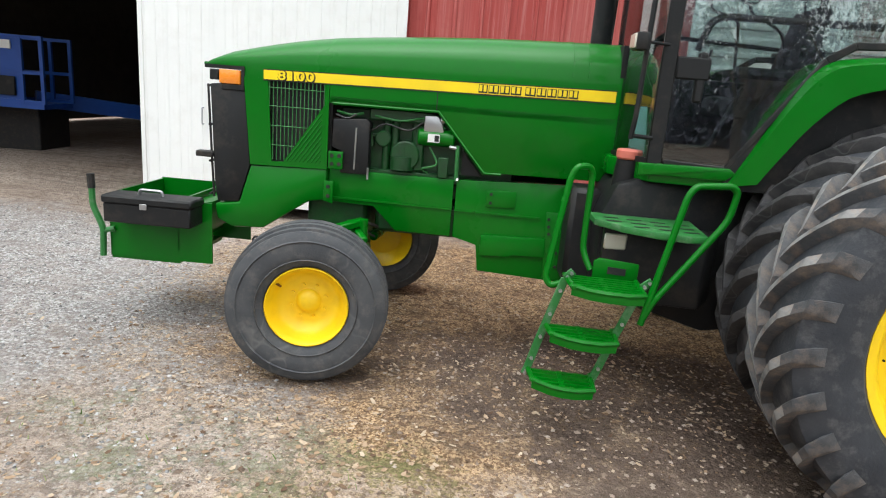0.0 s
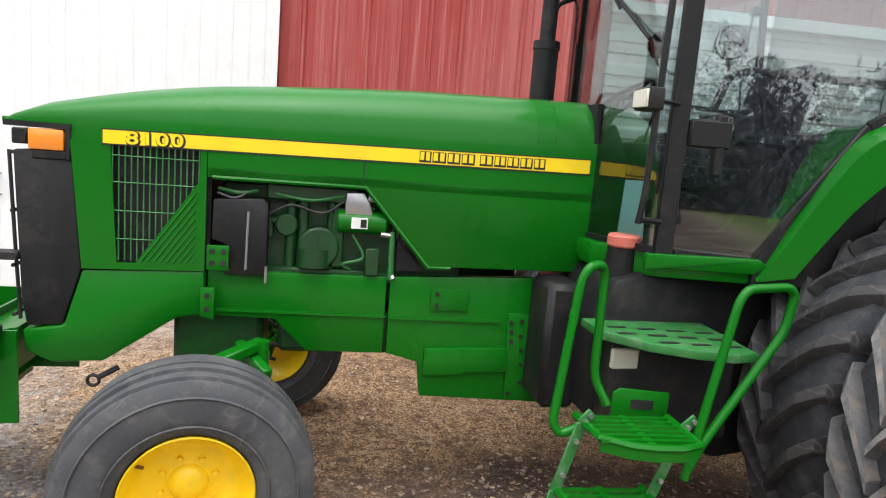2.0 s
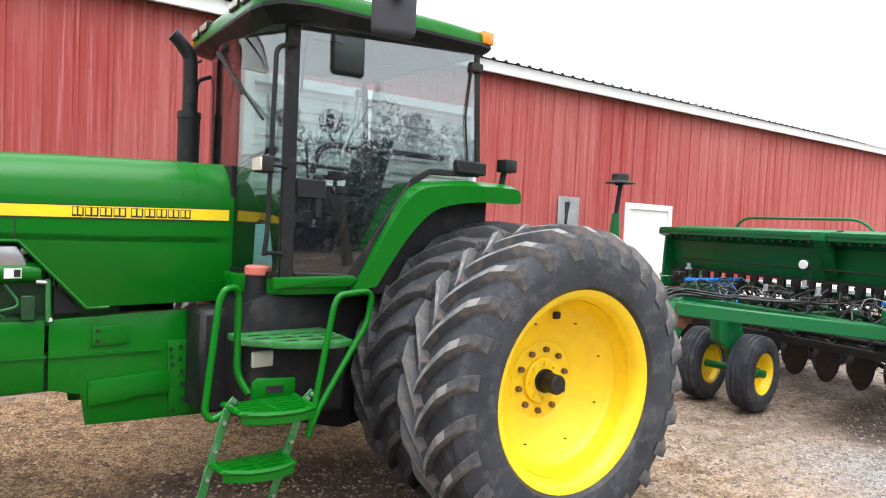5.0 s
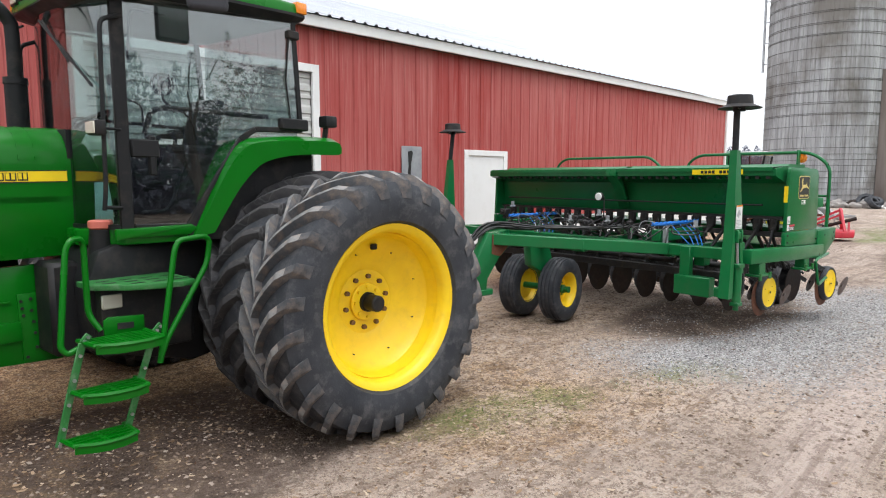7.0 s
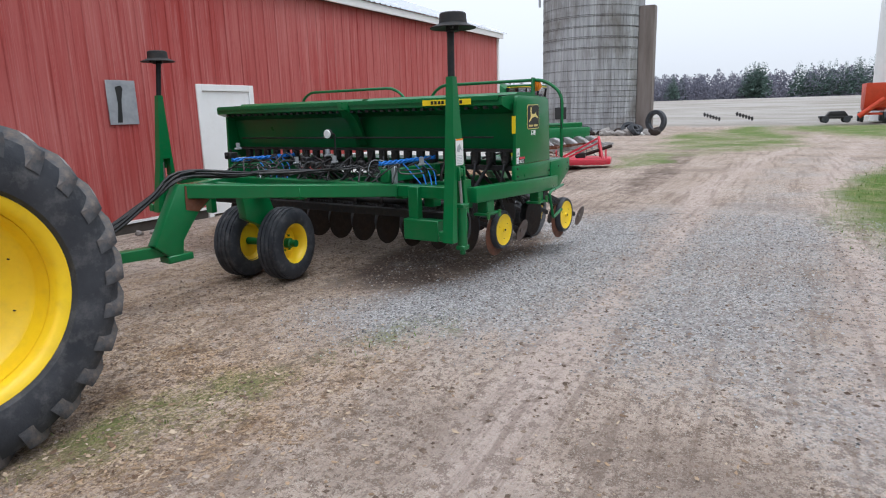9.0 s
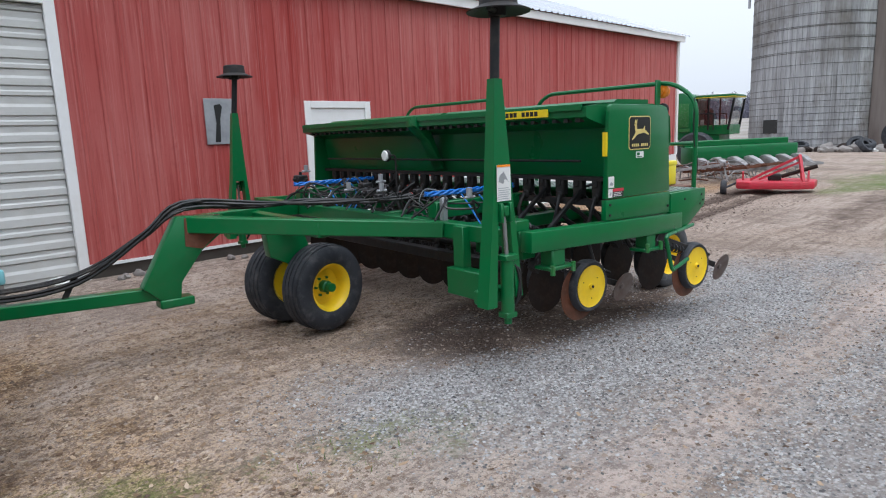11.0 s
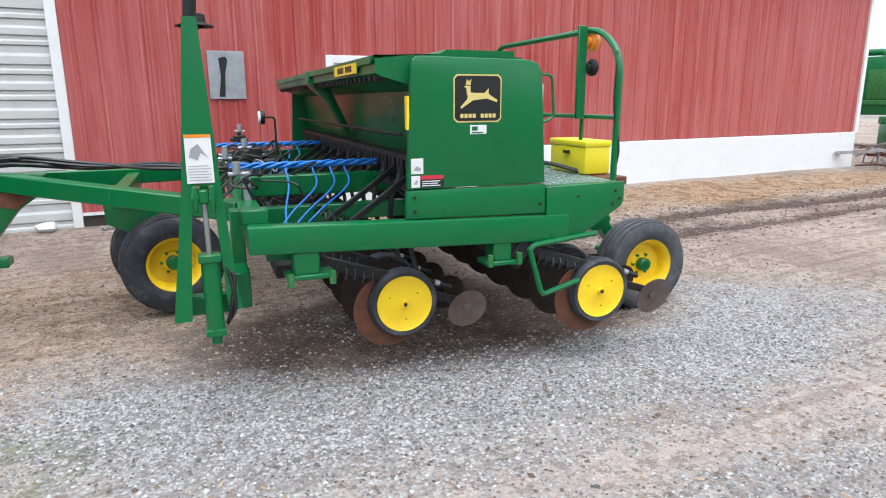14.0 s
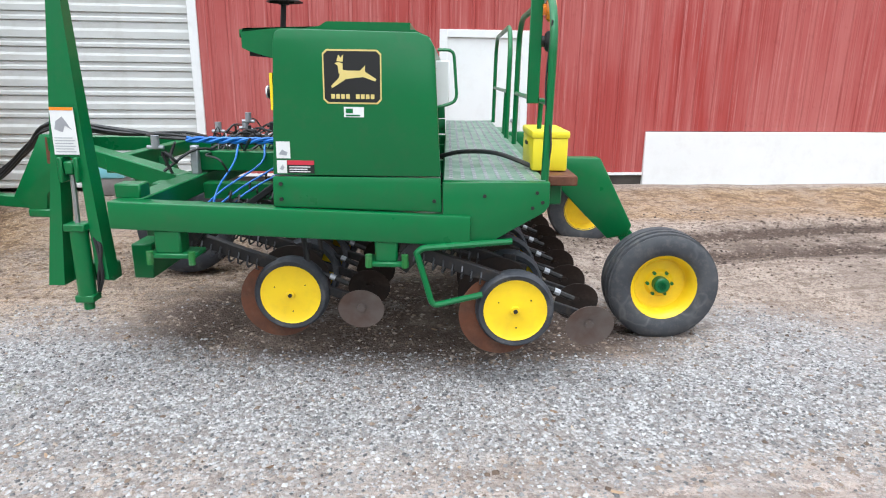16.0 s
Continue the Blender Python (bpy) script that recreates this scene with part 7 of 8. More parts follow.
for v, rz in ((1.03, 0), (LONG - 1.03, 180)):
    small_wheel(0.378, 0.28, 0.215, "tail_wheel", drill, pose(3.25, v, 0.292, 0, 0, rz), -0.01, "yellow tail transport wheel", FRONTRUBBER)

# rails round the walkway
def rail(v0, v1):
    bm = B()
    tube(bm, bent([(2.27, v0, 1.12), (2.28, v0, 1.93), (2.29, v0 + 0.24, 2.10), (2.31, v1 - 0.18, 2.10), (2.31, v1, 1.98), (2.30, v1, 1.14)], 0.14, 5), 0.021, 8)
    tube(bm, [(2.28, v0, 1.545), (2.30, v1, 1.545)], 0.016, 8)
    tube(bm, bent([(2.28, v0 + 0.42, 1.14), (2.29, v0 + 0.42, 1.56)], 0.03), 0.014, 8)
    return part("guard_rail", bm, DGREEN, drill, "bent green tube guard rail")


rail(0.10, 2.05)
rail(2.45, LONG - 0.12)
bm = B()
box(bm, 2.20, 2.268, 0.455, 0.478, 1.53, 2.13, 0.004)
part("lamp_post", bm, DGREEN, drill)
bm = B()
disc(bm, 0.064, 2.285, 2.335, "x", 20, (0, 0.455, 2.03), 0.014)
disc(bm, 0.03, 2.265, 2.29, "x", 14, (0, 0.46, 2.03))
loose("amber_lamp", bm, ORANGE, drill, "round amber warning lamp")
bm = B()
disc(bm, 0.056, 2.285, 2.335, "x", 20, (0, 0.455, 1.865), 0.014)
disc(bm, 0.03, 2.265, 2.29, "x", 14, (0, 0.46, 1.865))
loose("tail_lamp", bm, BLACK, drill, "dark tail lamp")
bm = B()
tube(bm, bent([(1.70, 0.06, 1.80), (1.78, 0.06, 1.80), (1.80, 0.06, 1.55), (1.70, 0.06, 1.52)], 0.04), 0.009, 6)
part("grab_handle", bm, DGREEN, drill)
bm = B()
box(bm, 1.69, 1.76, 0.12, 0.145, 1.52, 1.75, 0.005)
part("lamp_bracket", bm, WHITE, drill)
bm = B()
tube(bm, smooth_line([(1.70, 0.9, 1.17), (1.85, 0.75, 1.22), (2.05, 0.6, 1.23), (2.26, 0.45, 1.17)]), 0.014, 8)
tube(bm, smooth_line([(2.27, 0.12, 1.95), (2.25, 0.10, 1.6), (2.29, 0.08, 1.35), (2.27, 0.11, 1.16)]), 0.005, 6)
loose("lamp_cable", bm, BLACKHOSE, drill)
ybm = B()
box(ybm, 2.235, 2.435, 0.375, 0.84, 1.159, 1.345, 0.012, 2)
box(ybm, 2.227, 2.443, 0.367, 0.848, 1.342, 1.385, 0.012, 2)
ycase = solo("storage_box", ybm, YBOX, "yellow plastic box with a lid on the drill walkway", "box", at=DRILL)
bm = B()
box(bm, 2.221, 2.229, 0.56, 0.64, 1.29, 1.31)
part("latch", bm, DARK, ycase)
bm = B()
box(bm, 2.286, 2.47, 0.22, 0.78, 1.10, 1.155, 0.006)
part("box_shelf", bm, RUST, drill, "rusty shelf behind the walkway")
bm = B()
tube(bm, bent([(1.60, -0.05, 0.79), (1.68, -0.06, 0.52), (1.70, -0.06, 0.50), (1.95, -0.05, 0.56)], 0.03), 0.017, 8)
tube(bm, bent([(1.60, -0.05, 0.78), (1.63, -0.05, 0.81), (2.10, 0.0, 0.84)], 0.03), 0.017, 8)
part("foot_step", bm, DGREEN, drill)

# openers: arm, spring, blade, gauge wheel, closing wheel
SPRING = surface("grey_spring_steel", (0.06, 0.06, 0.065), 0.4, metal=0.5, spec=0.5, bump=0.0)


def opener(at, label, s=1):
    arm = B()
    beam(arm, (-0.62, 0.05, 0.34), (0.10, 0.04, 0.10), 0.045, 0.07, 0.005)
    beam(arm, (-0.05, 0.04, 0.10), (0.42, 0.05, -0.06), 0.03, 0.05, 0.004)
    beam(arm, (-0.50, 0.04, 0.38), (-0.62, 0.04, 0.22), 0.06, 0.09, 0.005)
    beam(arm, (0.0, 0.04, 0.05), (0.0, 0.04, 0.20), 0.05, 0.08, 0.006)
    a = part("opener", arm, DARK, drill, label, at)
    side = pose(0, 0, 0) if s > 0 else pose(0, 0.11, 0, 0, 0, 180)
    bm = B()
    lathe(bm, [(0.0005, 0.045), (0.225, 0.040), (0.228, 0.043), (0.225, 0.046), (0.0005, 0.052)], "y", 36, (-0.075, 0.0, -0.045))
    # inner discs take SHANK, which paints the drill's shade onto them
    part("blade", bm, RUST if s > 0 else SHANK, a, "rusty coulter disc" if s > 0 else "coulter disc coloured dark for the shade under the drill", at=pose(0, 0.0 if s > 0 else -0.03, 0))
    bm = B()
    lathe(bm, [(0.168, -0.012), (0.196, -0.020), (0.208, -0.004), (0.214, 0.035), (0.208, 0.075), (0.196, 0.088), (0.168, 0.08)], "y", 36)
    part("gauge_tyre", bm, RUBBER, a, at=side)
    bm = B()
    lathe(bm, [(0.0005, -0.026), (0.022, -0.026), (0.026, -0.012), (0.10, -0.006), (0.155, -0.010), (0.171, -0.018), (0.172, 0.02), (0.0005, 0.02)], "y", 36)
    g = part("gauge_wheel", bm, YELLOW, a, "yellow gauge wheel", at=side)
    bm = B()
    disc(bm, 0.012, -0.034, -0.024, "y", 6)
    for k in range(3):
        disc(bm, 0.004, -0.012, -0.006, "y", 6, (0.1 * math.cos(k * 2.1 + 0.6), 0, 0.1 * math.sin(k * 2.1 + 0.6)))
    bmesh.ops.transform(bm, matrix=side, verts=bm.verts)
    loose("wheel_bolt", bm, DARK, a)
    bm = B()
    m = pose(0.40, -0.02, -0.07, 16, 0, 2)
    c = B()
    lathe(c, [(0.0005, -0.008), (0.022, -0.008), (0.024, 0.010), (0.06, 0.006), (0.125, -0.012), (0.130, -0.012), (0.128, -0.006), (0.06, 0.014), (0.0005, 0.022)], "y", 30)
    bmesh.ops.transform(c, matrix=m, verts=c.verts)
    # inner closing discs carry the same painted shade
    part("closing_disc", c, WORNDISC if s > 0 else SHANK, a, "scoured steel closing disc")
    bm.free()
    bm = B()
    pts = []
    for k in range(60):
        t = k / 59
        ang = k * math.tau / 6.5
        base = Vector((-0.62, 0.04, 0.30)).lerp(Vector((-0.16, 0.04, 0.16)), t)
        pts.append(base + Vector((0.035 * math.sin(ang) * 0.4, 0.035 * math.cos(ang), 0.035 * math.sin(ang))))
    tube(bm, pts, 0.006, 4)
    part("spring", bm, SPRING, a)
    bm = B()
    tube(bm, [(0.02, 0.07, 0.17), (0.32, 0.05, 0.05)], 0.016, 8)
    part("down_rod", bm, BLACK, a)
    bm = B()
    tube(bm, [(0.215, 0.055, 0.094), (0.245, 0.053, 0.082)], 0.018, 8)
    part("rod_fitting", bm, GREYMETAL, a, "dull plated rod fitting")
    return a


first = opener(pose(0.88, 0.17, 0.47), "dark opener arm with its wheels raised")
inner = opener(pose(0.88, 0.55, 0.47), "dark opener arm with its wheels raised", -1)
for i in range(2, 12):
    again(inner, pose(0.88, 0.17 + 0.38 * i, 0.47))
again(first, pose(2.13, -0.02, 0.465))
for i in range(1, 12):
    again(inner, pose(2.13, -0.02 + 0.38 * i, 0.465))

# tongue
ELB = Vector((-1.60, 2.20, 1.085))
bm = B()
beam(bm, ELB, (0.02, 0.95, 0.965), 0.12, 0.128, 0.008)
tong = part("tongue", bm, DGREEN, drill, "green A-shaped tongue with a rusty elbow")
bm = B()
prism(bm, [(-1.67, 1.16), (-1.30, 1.13), (-1.32, 1.0), (-1.50, 0.87), (-1.68, 0.64), (-1.70, 0.50), (-1.80, 0.47), (-1.97, 0.63)], "y", 2.135, 2.265, 0.010)
part("elbow", bm, DGREEN, tong)
bm = B()
beam(bm, ELB, (0.02, 3.55, 0.965), 0.12, 0.128, 0.008)
part("tongue_beam", bm, DGREEN, tong)
bm = B()
beam(bm, (-0.75, 1.50, 1.0), (-0.75, 2.95, 1.0), 0.10, 0.12, 0.006)
part("tongue_tie", bm, DGREEN, tong)
bm = B()
for v in (2.127, 2.269):
    prism(bm, [(-1.62, 1.14), (-1.345, 1.115), (-1.335, 1.02), (-1.50, 0.885), (-1.63, 0.92)], "y", v, v + 0.004)
loose("rust_plate", bm, RUST, tong)
bm = B()
beam(bm, (-1.78, 2.20, 0.57), (-3.42, 2.90, 0.50), 0.11, 0.10, 0.008)
box(bm, -1.86, -1.60, 2.125, 2.275, 0.45, 0.52, 0.010)
part("draw_bar", bm, DGREEN, tong)
bm = B()
beam(bm, (-2.45, 2.50, 0.58), (-2.35, 2.48, 0.76), 0.03, 0.04)
part("hose_stand", bm, DARK, tong)
# front transport wheels
CASTER = pose(-0.53, 2.37, 0.398, 0, 0, 12)
for v, sgn in ((-0.28, 0), (0.28, 180)):
    small_wheel(0.388, 0.26, 0.205, "front_transport_wheel", drill, CASTER @ pose(0, v, 0, 0, 0, sgn), 0.02, "yellow front transport wheel", RUBBER)
bm = B()
tube(bm, [CASTER @ Vector((0, -0.40, 0)), CASTER @ Vector((0, 0.40, 0))], 0.04, 10)
prism(bm, [(-0.95, 0.98), (-0.62, 0.98), (-0.55, 0.78), (-0.42, 0.40), (-0.56, 0.36), (-0.72, 0.62), (-0.92, 0.72)], "y", 2.17, 2.29, 0.01)
part("caster_arm", bm, DGREEN, drill)
bm = B()
box(bm, -0.10, 0.02, 0.36, 0.78, 0.49, 0.70, 0.008)
box(bm, -0.06, 0.02, 0.62, 0.74, 0.69, 1.02, 0.006)
part("marker_mount", bm, DGREEN, drill)
bm = B()
box(bm, -0.06, 0.02, 3.90, 4.02, 0.55, 1.0, 0.006)
part("marker_mount", bm, DGREEN, drill)
bm = B()
box(bm, 0.16, 0.26, 0.3, LONG - 0.3, 0.66, 0.74, 0.006)
tube(bm, [(0.30, 0.3, 0.80), (0.30, LONG - 0.3, 0.80)], 0.035, 10)
part("rock_shaft", bm, DARK, drill)


# row markers, folded up
def marker(v, s):
    bm = B()

    def frus(z0, z1, a0, a1, b0, b1, t0=0.075, t1=0.05):
        c = v + s * 0.06 + (z0 - 0.55) * 0.03 * s
        d = v + s * 0.06 + (z1 - 0.55) * 0.03 * s
        lo = [bm.verts.new(p) for p in ((a0, c - t0, z0), (a1, c - t0, z0), (a1, c + t0, z0), (a0, c + t0, z0))]
        hi = [bm.verts.new(p) for p in ((b0, d - t1, z1), (b1, d - t1, z1), (b1, d + t1, z1), (b0, d + t1, z1))]
        f = [bm.faces.new(lo), bm.faces.new(hi[::-1])]
        for k in range(4):
            f.append(bm.faces.new((lo[(k + 1) % 4], lo[k], hi[k], hi[(k + 1) % 4])))
        bmesh.ops.recalc_face_normals(bm, faces=f)
    frus(1.25, 2.05, -0.292, -0.108, -0.222, -0.155, 0.05, 0.036)
    m = part("row_marker", bm, DGREEN, drill, "folded green row marker arm")
    bm = B()
    frus(0.56, 1.25, -0.385, -0.300, -0.292, -0.246, 0.055, 0.05)
    frus(0.60, 1.25, -0.118, -0.055, -0.152, -0.108, 0.055, 0.05)
    loose("marker_leg", bm, DGREEN, m)
    bm = B()
    c = v + s * 0.02
    disc(bm, 0.046, 0.50, 0.90, "z", 18, (-0.190, c, 0), 0.006)
    box(bm, -0.245, -0.135, c - 0.05, c + 0.05, 0.865, 0.905, 0.005)
    box(bm, -0.24, -0.14, c - 0.045, c + 0.045, 0.47, 0.51, 0.005)
    disc(bm, 0.028, 0.425, 0.48, "z", 10, (-0.19, c, 0))
    box(bm, -0.36, -0.07, c + 0.07, c + 0.16, 0.56, 0.66, 0.01)
    part("lift_cylinder", bm, DGREEN, m)
    bm = B()
    tube(bm, [(-0.190, c, 0.88), (-0.194, c + 0.02 * s, 1.20)], 0.014, 8)
    part("cylinder_rod", bm, STEEL, m)
    bm = B()
    box(bm, -0.218, -0.168, c - 0.015, c + 0.045, 1.16, 1.23, 0.008)
    part("rod_eye", bm, DGREEN, m)
    bm = B()
    box(bm, -0.246, -0.222, c - 0.02, c + 0.05, 1.12, 1.25, 0.006)
    box(bm, -0.164, -0.140, c - 0.02, c + 0.05, 1.12, 1.25, 0.006)
    loose("pivot_block", bm, DGREEN, m)
    for k in range(2):
        bm = B()
        tube(bm, smooth_line([(-0.14, c + 0.02, 0.86 - 0.05 * k), (-0.10 + 0.02 * k, c - 0.01, 0.78), (-0.085 - 0.02 * k, c - 0.02, 0.62), (-0.13, c + 0.01, 0.52)], 5), 0.010, 6)
        part("cylinder_hose", bm, BLACKHOSE, m)
    bm = B()
    e = v + s * 0.06 + 1.5 * 0.03 * s
    tube(bm, [(-0.188, e, 2.02), (-0.15, e + 0.02 * s, 2.46)], 0.032, 10)
    tube(bm, [(-0.15, e, 2.44), (-0.15, e + 0.0, 2.52)], 0.06, 12)
    tube(bm, [(-0.30, e - 0.08, 2.465), (-0.05, e + 0.05, 2.47)], 0.016, 8)
    part("mast", bm, BLACK, m)
    bm = B()
    lathe(bm, [(0.0005, 2.50), (0.12, 2.49), (0.205, 2.465), (0.208, 2.472), (0.13, 2.505), (0.125, 2.51), (0.118, 2.59), (0.105, 2.60), (0.0005, 2.60)], "z", 32, (-0.14, e, 0))
    part("marker_disc", bm, DARK, m, "dark steel marker disc")
    if s > 0:
        f = v + s * 0.06 + (1.27 - 0.55) * 0.03 - 0.052
        bm = B()
        prism(bm, [(-0.262, 1.262), (-0.134, 1.262), (-0.138, 1.50), (-0.260, 1.50)], "y", f - 0.004, f - 0.002)
        lb = part("warning_label", bm, WHITE, m, "white warning label")
        bm = B()
        box(bm, -0.259, -0.139, f - 0.0055, f - 0.004, 1.485, 1.50)
        part("label_band", bm, ORANGE, lb)
        bm = B()
        for i in range(6):
            box(bm, -0.252, -0.148 - 0.01 * (i % 2), f - 0.0055, f - 0.004, 1.275 + 0.014 * i, 1.279 + 0.014 * i)
        prism(bm, [(-0.245, 1.39), (-0.235, 1.43), (-0.20, 1.455), (-0.165, 1.40), (-0.15, 1.385), (-0.19, 1.41), (-0.205, 1.375)], "y", f - 0.0055, f - 0.004)
        loose("label_line", bm, GREYMETAL, lb)
    return m


marker(0.0, 1)
marker(LONG - 0.0, -1)

# hoses, gauge and valves
bm = B()
rng = random.Random(7)
for k in range(6):
    o = [rng.uniform(-0.05, 0.05) for _ in range(8)]
    pts = [(-3.3, 2.86 + o[0], 0.75), (-2.9, 2.70 + o[1], 0.66 + o[2]), (-2.35, 2.48 + o[1], 0.74 + o[2]), (-1.9, 2.32 + o[1], 1.02 + o[3] * 0.5), (-1.6, 2.22 + o[3], 1.20 + 0.012 * k),
           (-1.0, 2.2 + 3 * o[4], 1.16 + 0.01 * k), (-0.5, 2.1 + 6 * o[5], 1.14 + abs(o[6])), (0.05, 2.0 + 9 * o[7], 1.12 + abs(o[5])), (0.35, 2.0 + 14 * o[7], 1.18)]
    hb = B()
    tube(hb, smooth_line(pts, 5), 0.013, 6)
    part("hydraulic_hose", hb, BLACKHOSE, drill)
for k in range(7):
    v = 0.9 + 0.45 * k
    pts = [(-0.1, v, 1.05), (0.1, v + rng.uniform(-0.2, 0.2), 1.16 + rng.uniform(0, 0.1)), (0.3, v + rng.uniform(-0.3, 0.3), 1.12 + rng.uniform(0, 0.1)), (0.5, v + rng.uniform(-0.4, 0.4), 1.27)]
    hb = B()
    tube(hb, smooth_line(pts, 5), 0.010, 6)
    part("hydraulic_hose", hb, BLACKHOSE, drill)
bm.free()
for v, a, b in ((1.09, -0.02, 0.98), (3.40, -0.04, 0.98)):
    for k in range(3):
        pts = [(a + (b - a) * i / 12, v + 0.016 * math.sin(i * 1.9 + 2.1 * k) + 0.03, 1.235 + 0.016 * math.cos(i * 1.9 + 2.1 * k)) for i in range(13)]
        hb = B()
        tube(hb, smooth_line(pts, 3), 0.012, 6)
        part("blue_hose", hb, BLUEHOSE, drill, "bright blue plastic hose in a bundle")
    for k, (u, du) in enumerate(((0.30, -0.16), (0.42, -0.20), (0.52, -0.24), (0.12, 0.1))):
        pts = [(u + 0.22, v, 1.21), (u + 0.22, v - 0.12, 1.10), (u + du * 0.5 + 0.12, v - 0.30, 0.97), (u + du + 0.06, v - 0.42, 0.84)]
        hb = B()
        tube(hb, smooth_line(pts, 4), 0.007, 6)
        part("blue_hose", hb, BLUEHOSE, drill, "thin bright blue hose")
bm = B()
disc(bm, 0.05, 0.27, 0.30, "x", 20, (0, 2.12, 1.53), 0.006)
part("gauge_face", bm, WHITE, drill, "white round pressure gauge")
bm = B()
disc(bm, 0.056, 0.285, 0.32, "x", 20, (0, 2.12, 1.53), 0.006)
tube(bm, bent([(0.32, 2.12, 1.53), (0.40, 2.12, 1.53), (0.40, 2.12, 1.20)], 0.03), 0.010, 6)
part("gauge_stem", bm, DARK, drill)
for u, v, z, w in ((0.05, 1.9, 1.20, 0.07), (0.10, 2.15, 1.22, 0.08), (-0.25, 2.3, 1.15, 0.07), (0.25, 2.45, 1.26, 0.09), (0.30, 1.65, 1.24, 0.06), (0.2, 3.75, 1.3, 0.1), (0.05, 0.62, 1.22, 0.035)):
    w *= 0.62
    z -= 0.03
    bm = B()
    box(bm, u - w, u + w, v - w, v + w, z - w * 0.7, z + w * 0.7, 0.01)
    tube(bm, [(u, v, z), (u, v, z + w * 1.3)], w * 0.3, 8)
    tube(bm, [(u - w * 1.5, v, z), (u + w * 1.4, v, z)], w * 0.25, 8)
    part("valve_block", bm, DARK, drill)
for u, v, z in ((0.0, 0.60, 1.24), (-0.02, 1.75, 1.24), (0.14, 2.0, 1.30), (0.0, 2.35, 1.22), (0.2, 3.6, 1.36)):
    bm = B()
    tube(bm, [(u, v, z), (u, v, z + 0.07)], 0.024, 10)
    tube(bm, [(u - 0.05, v, z), (u + 0.05, v, z)], 0.012, 8)
    part("hose_fitting", bm, GREYMETAL, drill, "bright plated hose fitting")
bm = B()
box(bm, 0.05, 0.10, 0.98, 1.03, 1.02, 1.21, 0.006)
part("hose_bracket", bm, GREYMETAL, drill, "pale hose bracket")

# thin wires and hoses tangled over the front frame
rng = random.Random(19)
for k in range(22):
    u, v = rng.uniform(-0.35, 0.35), rng.uniform(0.75, 3.7)
    pts = [(u, v, 1.06)]
    for i in range(4):
        u, v = u + rng.uniform(-0.12, 0.22), v + rng.uniform(-0.28, 0.28)
        pts.append((u, v, rng.uniform(1.10, 1.30)))
    pts.append((u + 0.05, v, 1.08))
    bm = B()
    tube(bm, smooth_line(pts, 4), rng.choice((0.005, 0.007, 0.009)), 5)
    part("wire", bm, GREYMETAL if k % 7 == 3 else BLACKHOSE, drill)


# ---- beyond the yard ----
HOOP = surface("weathered_hoop_steel", (0.10, 0.098, 0.10), 0.75, metal=0.1, second=(0.055, 0.046, 0.04), scale=2, amount=0.8, bump=0.0)


def silo():
    cx, cy, r, top = 53.5, 13.0, 3.85, 23.0
    s = thing("silo", pose(cx, cy, -0.3), "tall weathered concrete stave silo with steel hoops", "silo")
    st = B()
    n = 82
    lathe(st, [(r - 0.15, 0), (r, 0), (r, top), (r - 0.15, top)], "z", n)
    part("stave_wall", st, CONCRETE, s, "grey concrete staves", smooth=False)
    bm = B()
    one = B()
    box(one, -0.02, 0.03, -0.1405, 0.1405, -0.759, 0.759, 0.006)
    stave = finish(one, "stave", CONCRETE, False)
    for i in range(n):
        a = (i + 0.5) * math.tau / n
        z = 0.76 * (i % 2) - 0.76
        while z < 14.0:
            x, y = r * math.cos(a), r * math.sin(a)
            if x < 0.4:
                m = Matrix.Translation((x, y, z + 0.757)) @ pose(0, 0, 0, 0, 0, math.degrees(a))
                if z < 8.6:
                    ob = new("stave", stave)
                    ob.parent, ob.matrix_basis = s, m
                else:
                    box(bm, -0.02, 0.03, -0.1405, 0.1405, -0.759, 0.759, 0.0, 1, m)
            z += 1.52
    tagged(part("upper_stave_ring", bm, CONCRETE, s, smooth=False), kind="stuff")
    hoop = B()
    lathe(hoop, [(r + 0.02, -0.011), (r + 0.055, -0.011), (r + 0.055, 0.011), (r + 0.02, 0.011)], "z", 72)
    h0 = part("hoop", hoop, HOOP, s, "weathered steel hoop", pose(0, 0, 0.5))
    z = 0.5
    while z < 19:
        z += 0.40 if z < 4 else 0.76
        again(h0, pose(0, 0, z, 0.35 * math.sin(7 * z), 0.35 * math.sin(5 * z)))
        if z > 4 and int(z * 3) % 2:
            again(h0, pose(0, 0, z + 0.10, 0.3 * math.sin(9 * z), 0.0))
    bm = B()
    box(bm, -r - 0.05, -r + 0.3, 0.0, 1.0, 1.3, 2.2)
    part("hatch", bm, INK, s, "dark square hatch", at=pose(0, 0, 0, 0, 0, -14))
    bm = B()
    prism(bm, [(-0.5, -0.50), (0.5, -0.50), (0.62, 0.1), (0.55, 0.6), (-0.55, 0.6), (-0.62, 0.1)], "z", 0, 9.4)
    part("chute", bm, BROWNSTONE, s, "brown silo chute", at=pose(-0.6, -4.35, 0))
    bm = B()
    tube(bm, [(-2.0, 3.72, 9.9), (-2.0, 3.75, 15.5)], 0.09, 8)
    for z in (10.5, 12.0, 13.5, 15.0):
        tube(bm, [(-2.0, 3.72, z), (-1.9, 3.3, z)], 0.04, 6)
    part("filler_pipe", bm, GREYMETAL, s, "galvanised filler pipe")
    bm = B()
    lathe(bm, [(0.01, top + 2.3), (1.8, top + 1.7), (r, top + 0.02), (r + 0.05, top), (r - 0.3, top)], "z", 44, closed=False)
    part("dome", bm, ROOFMETAL, s)


silo()


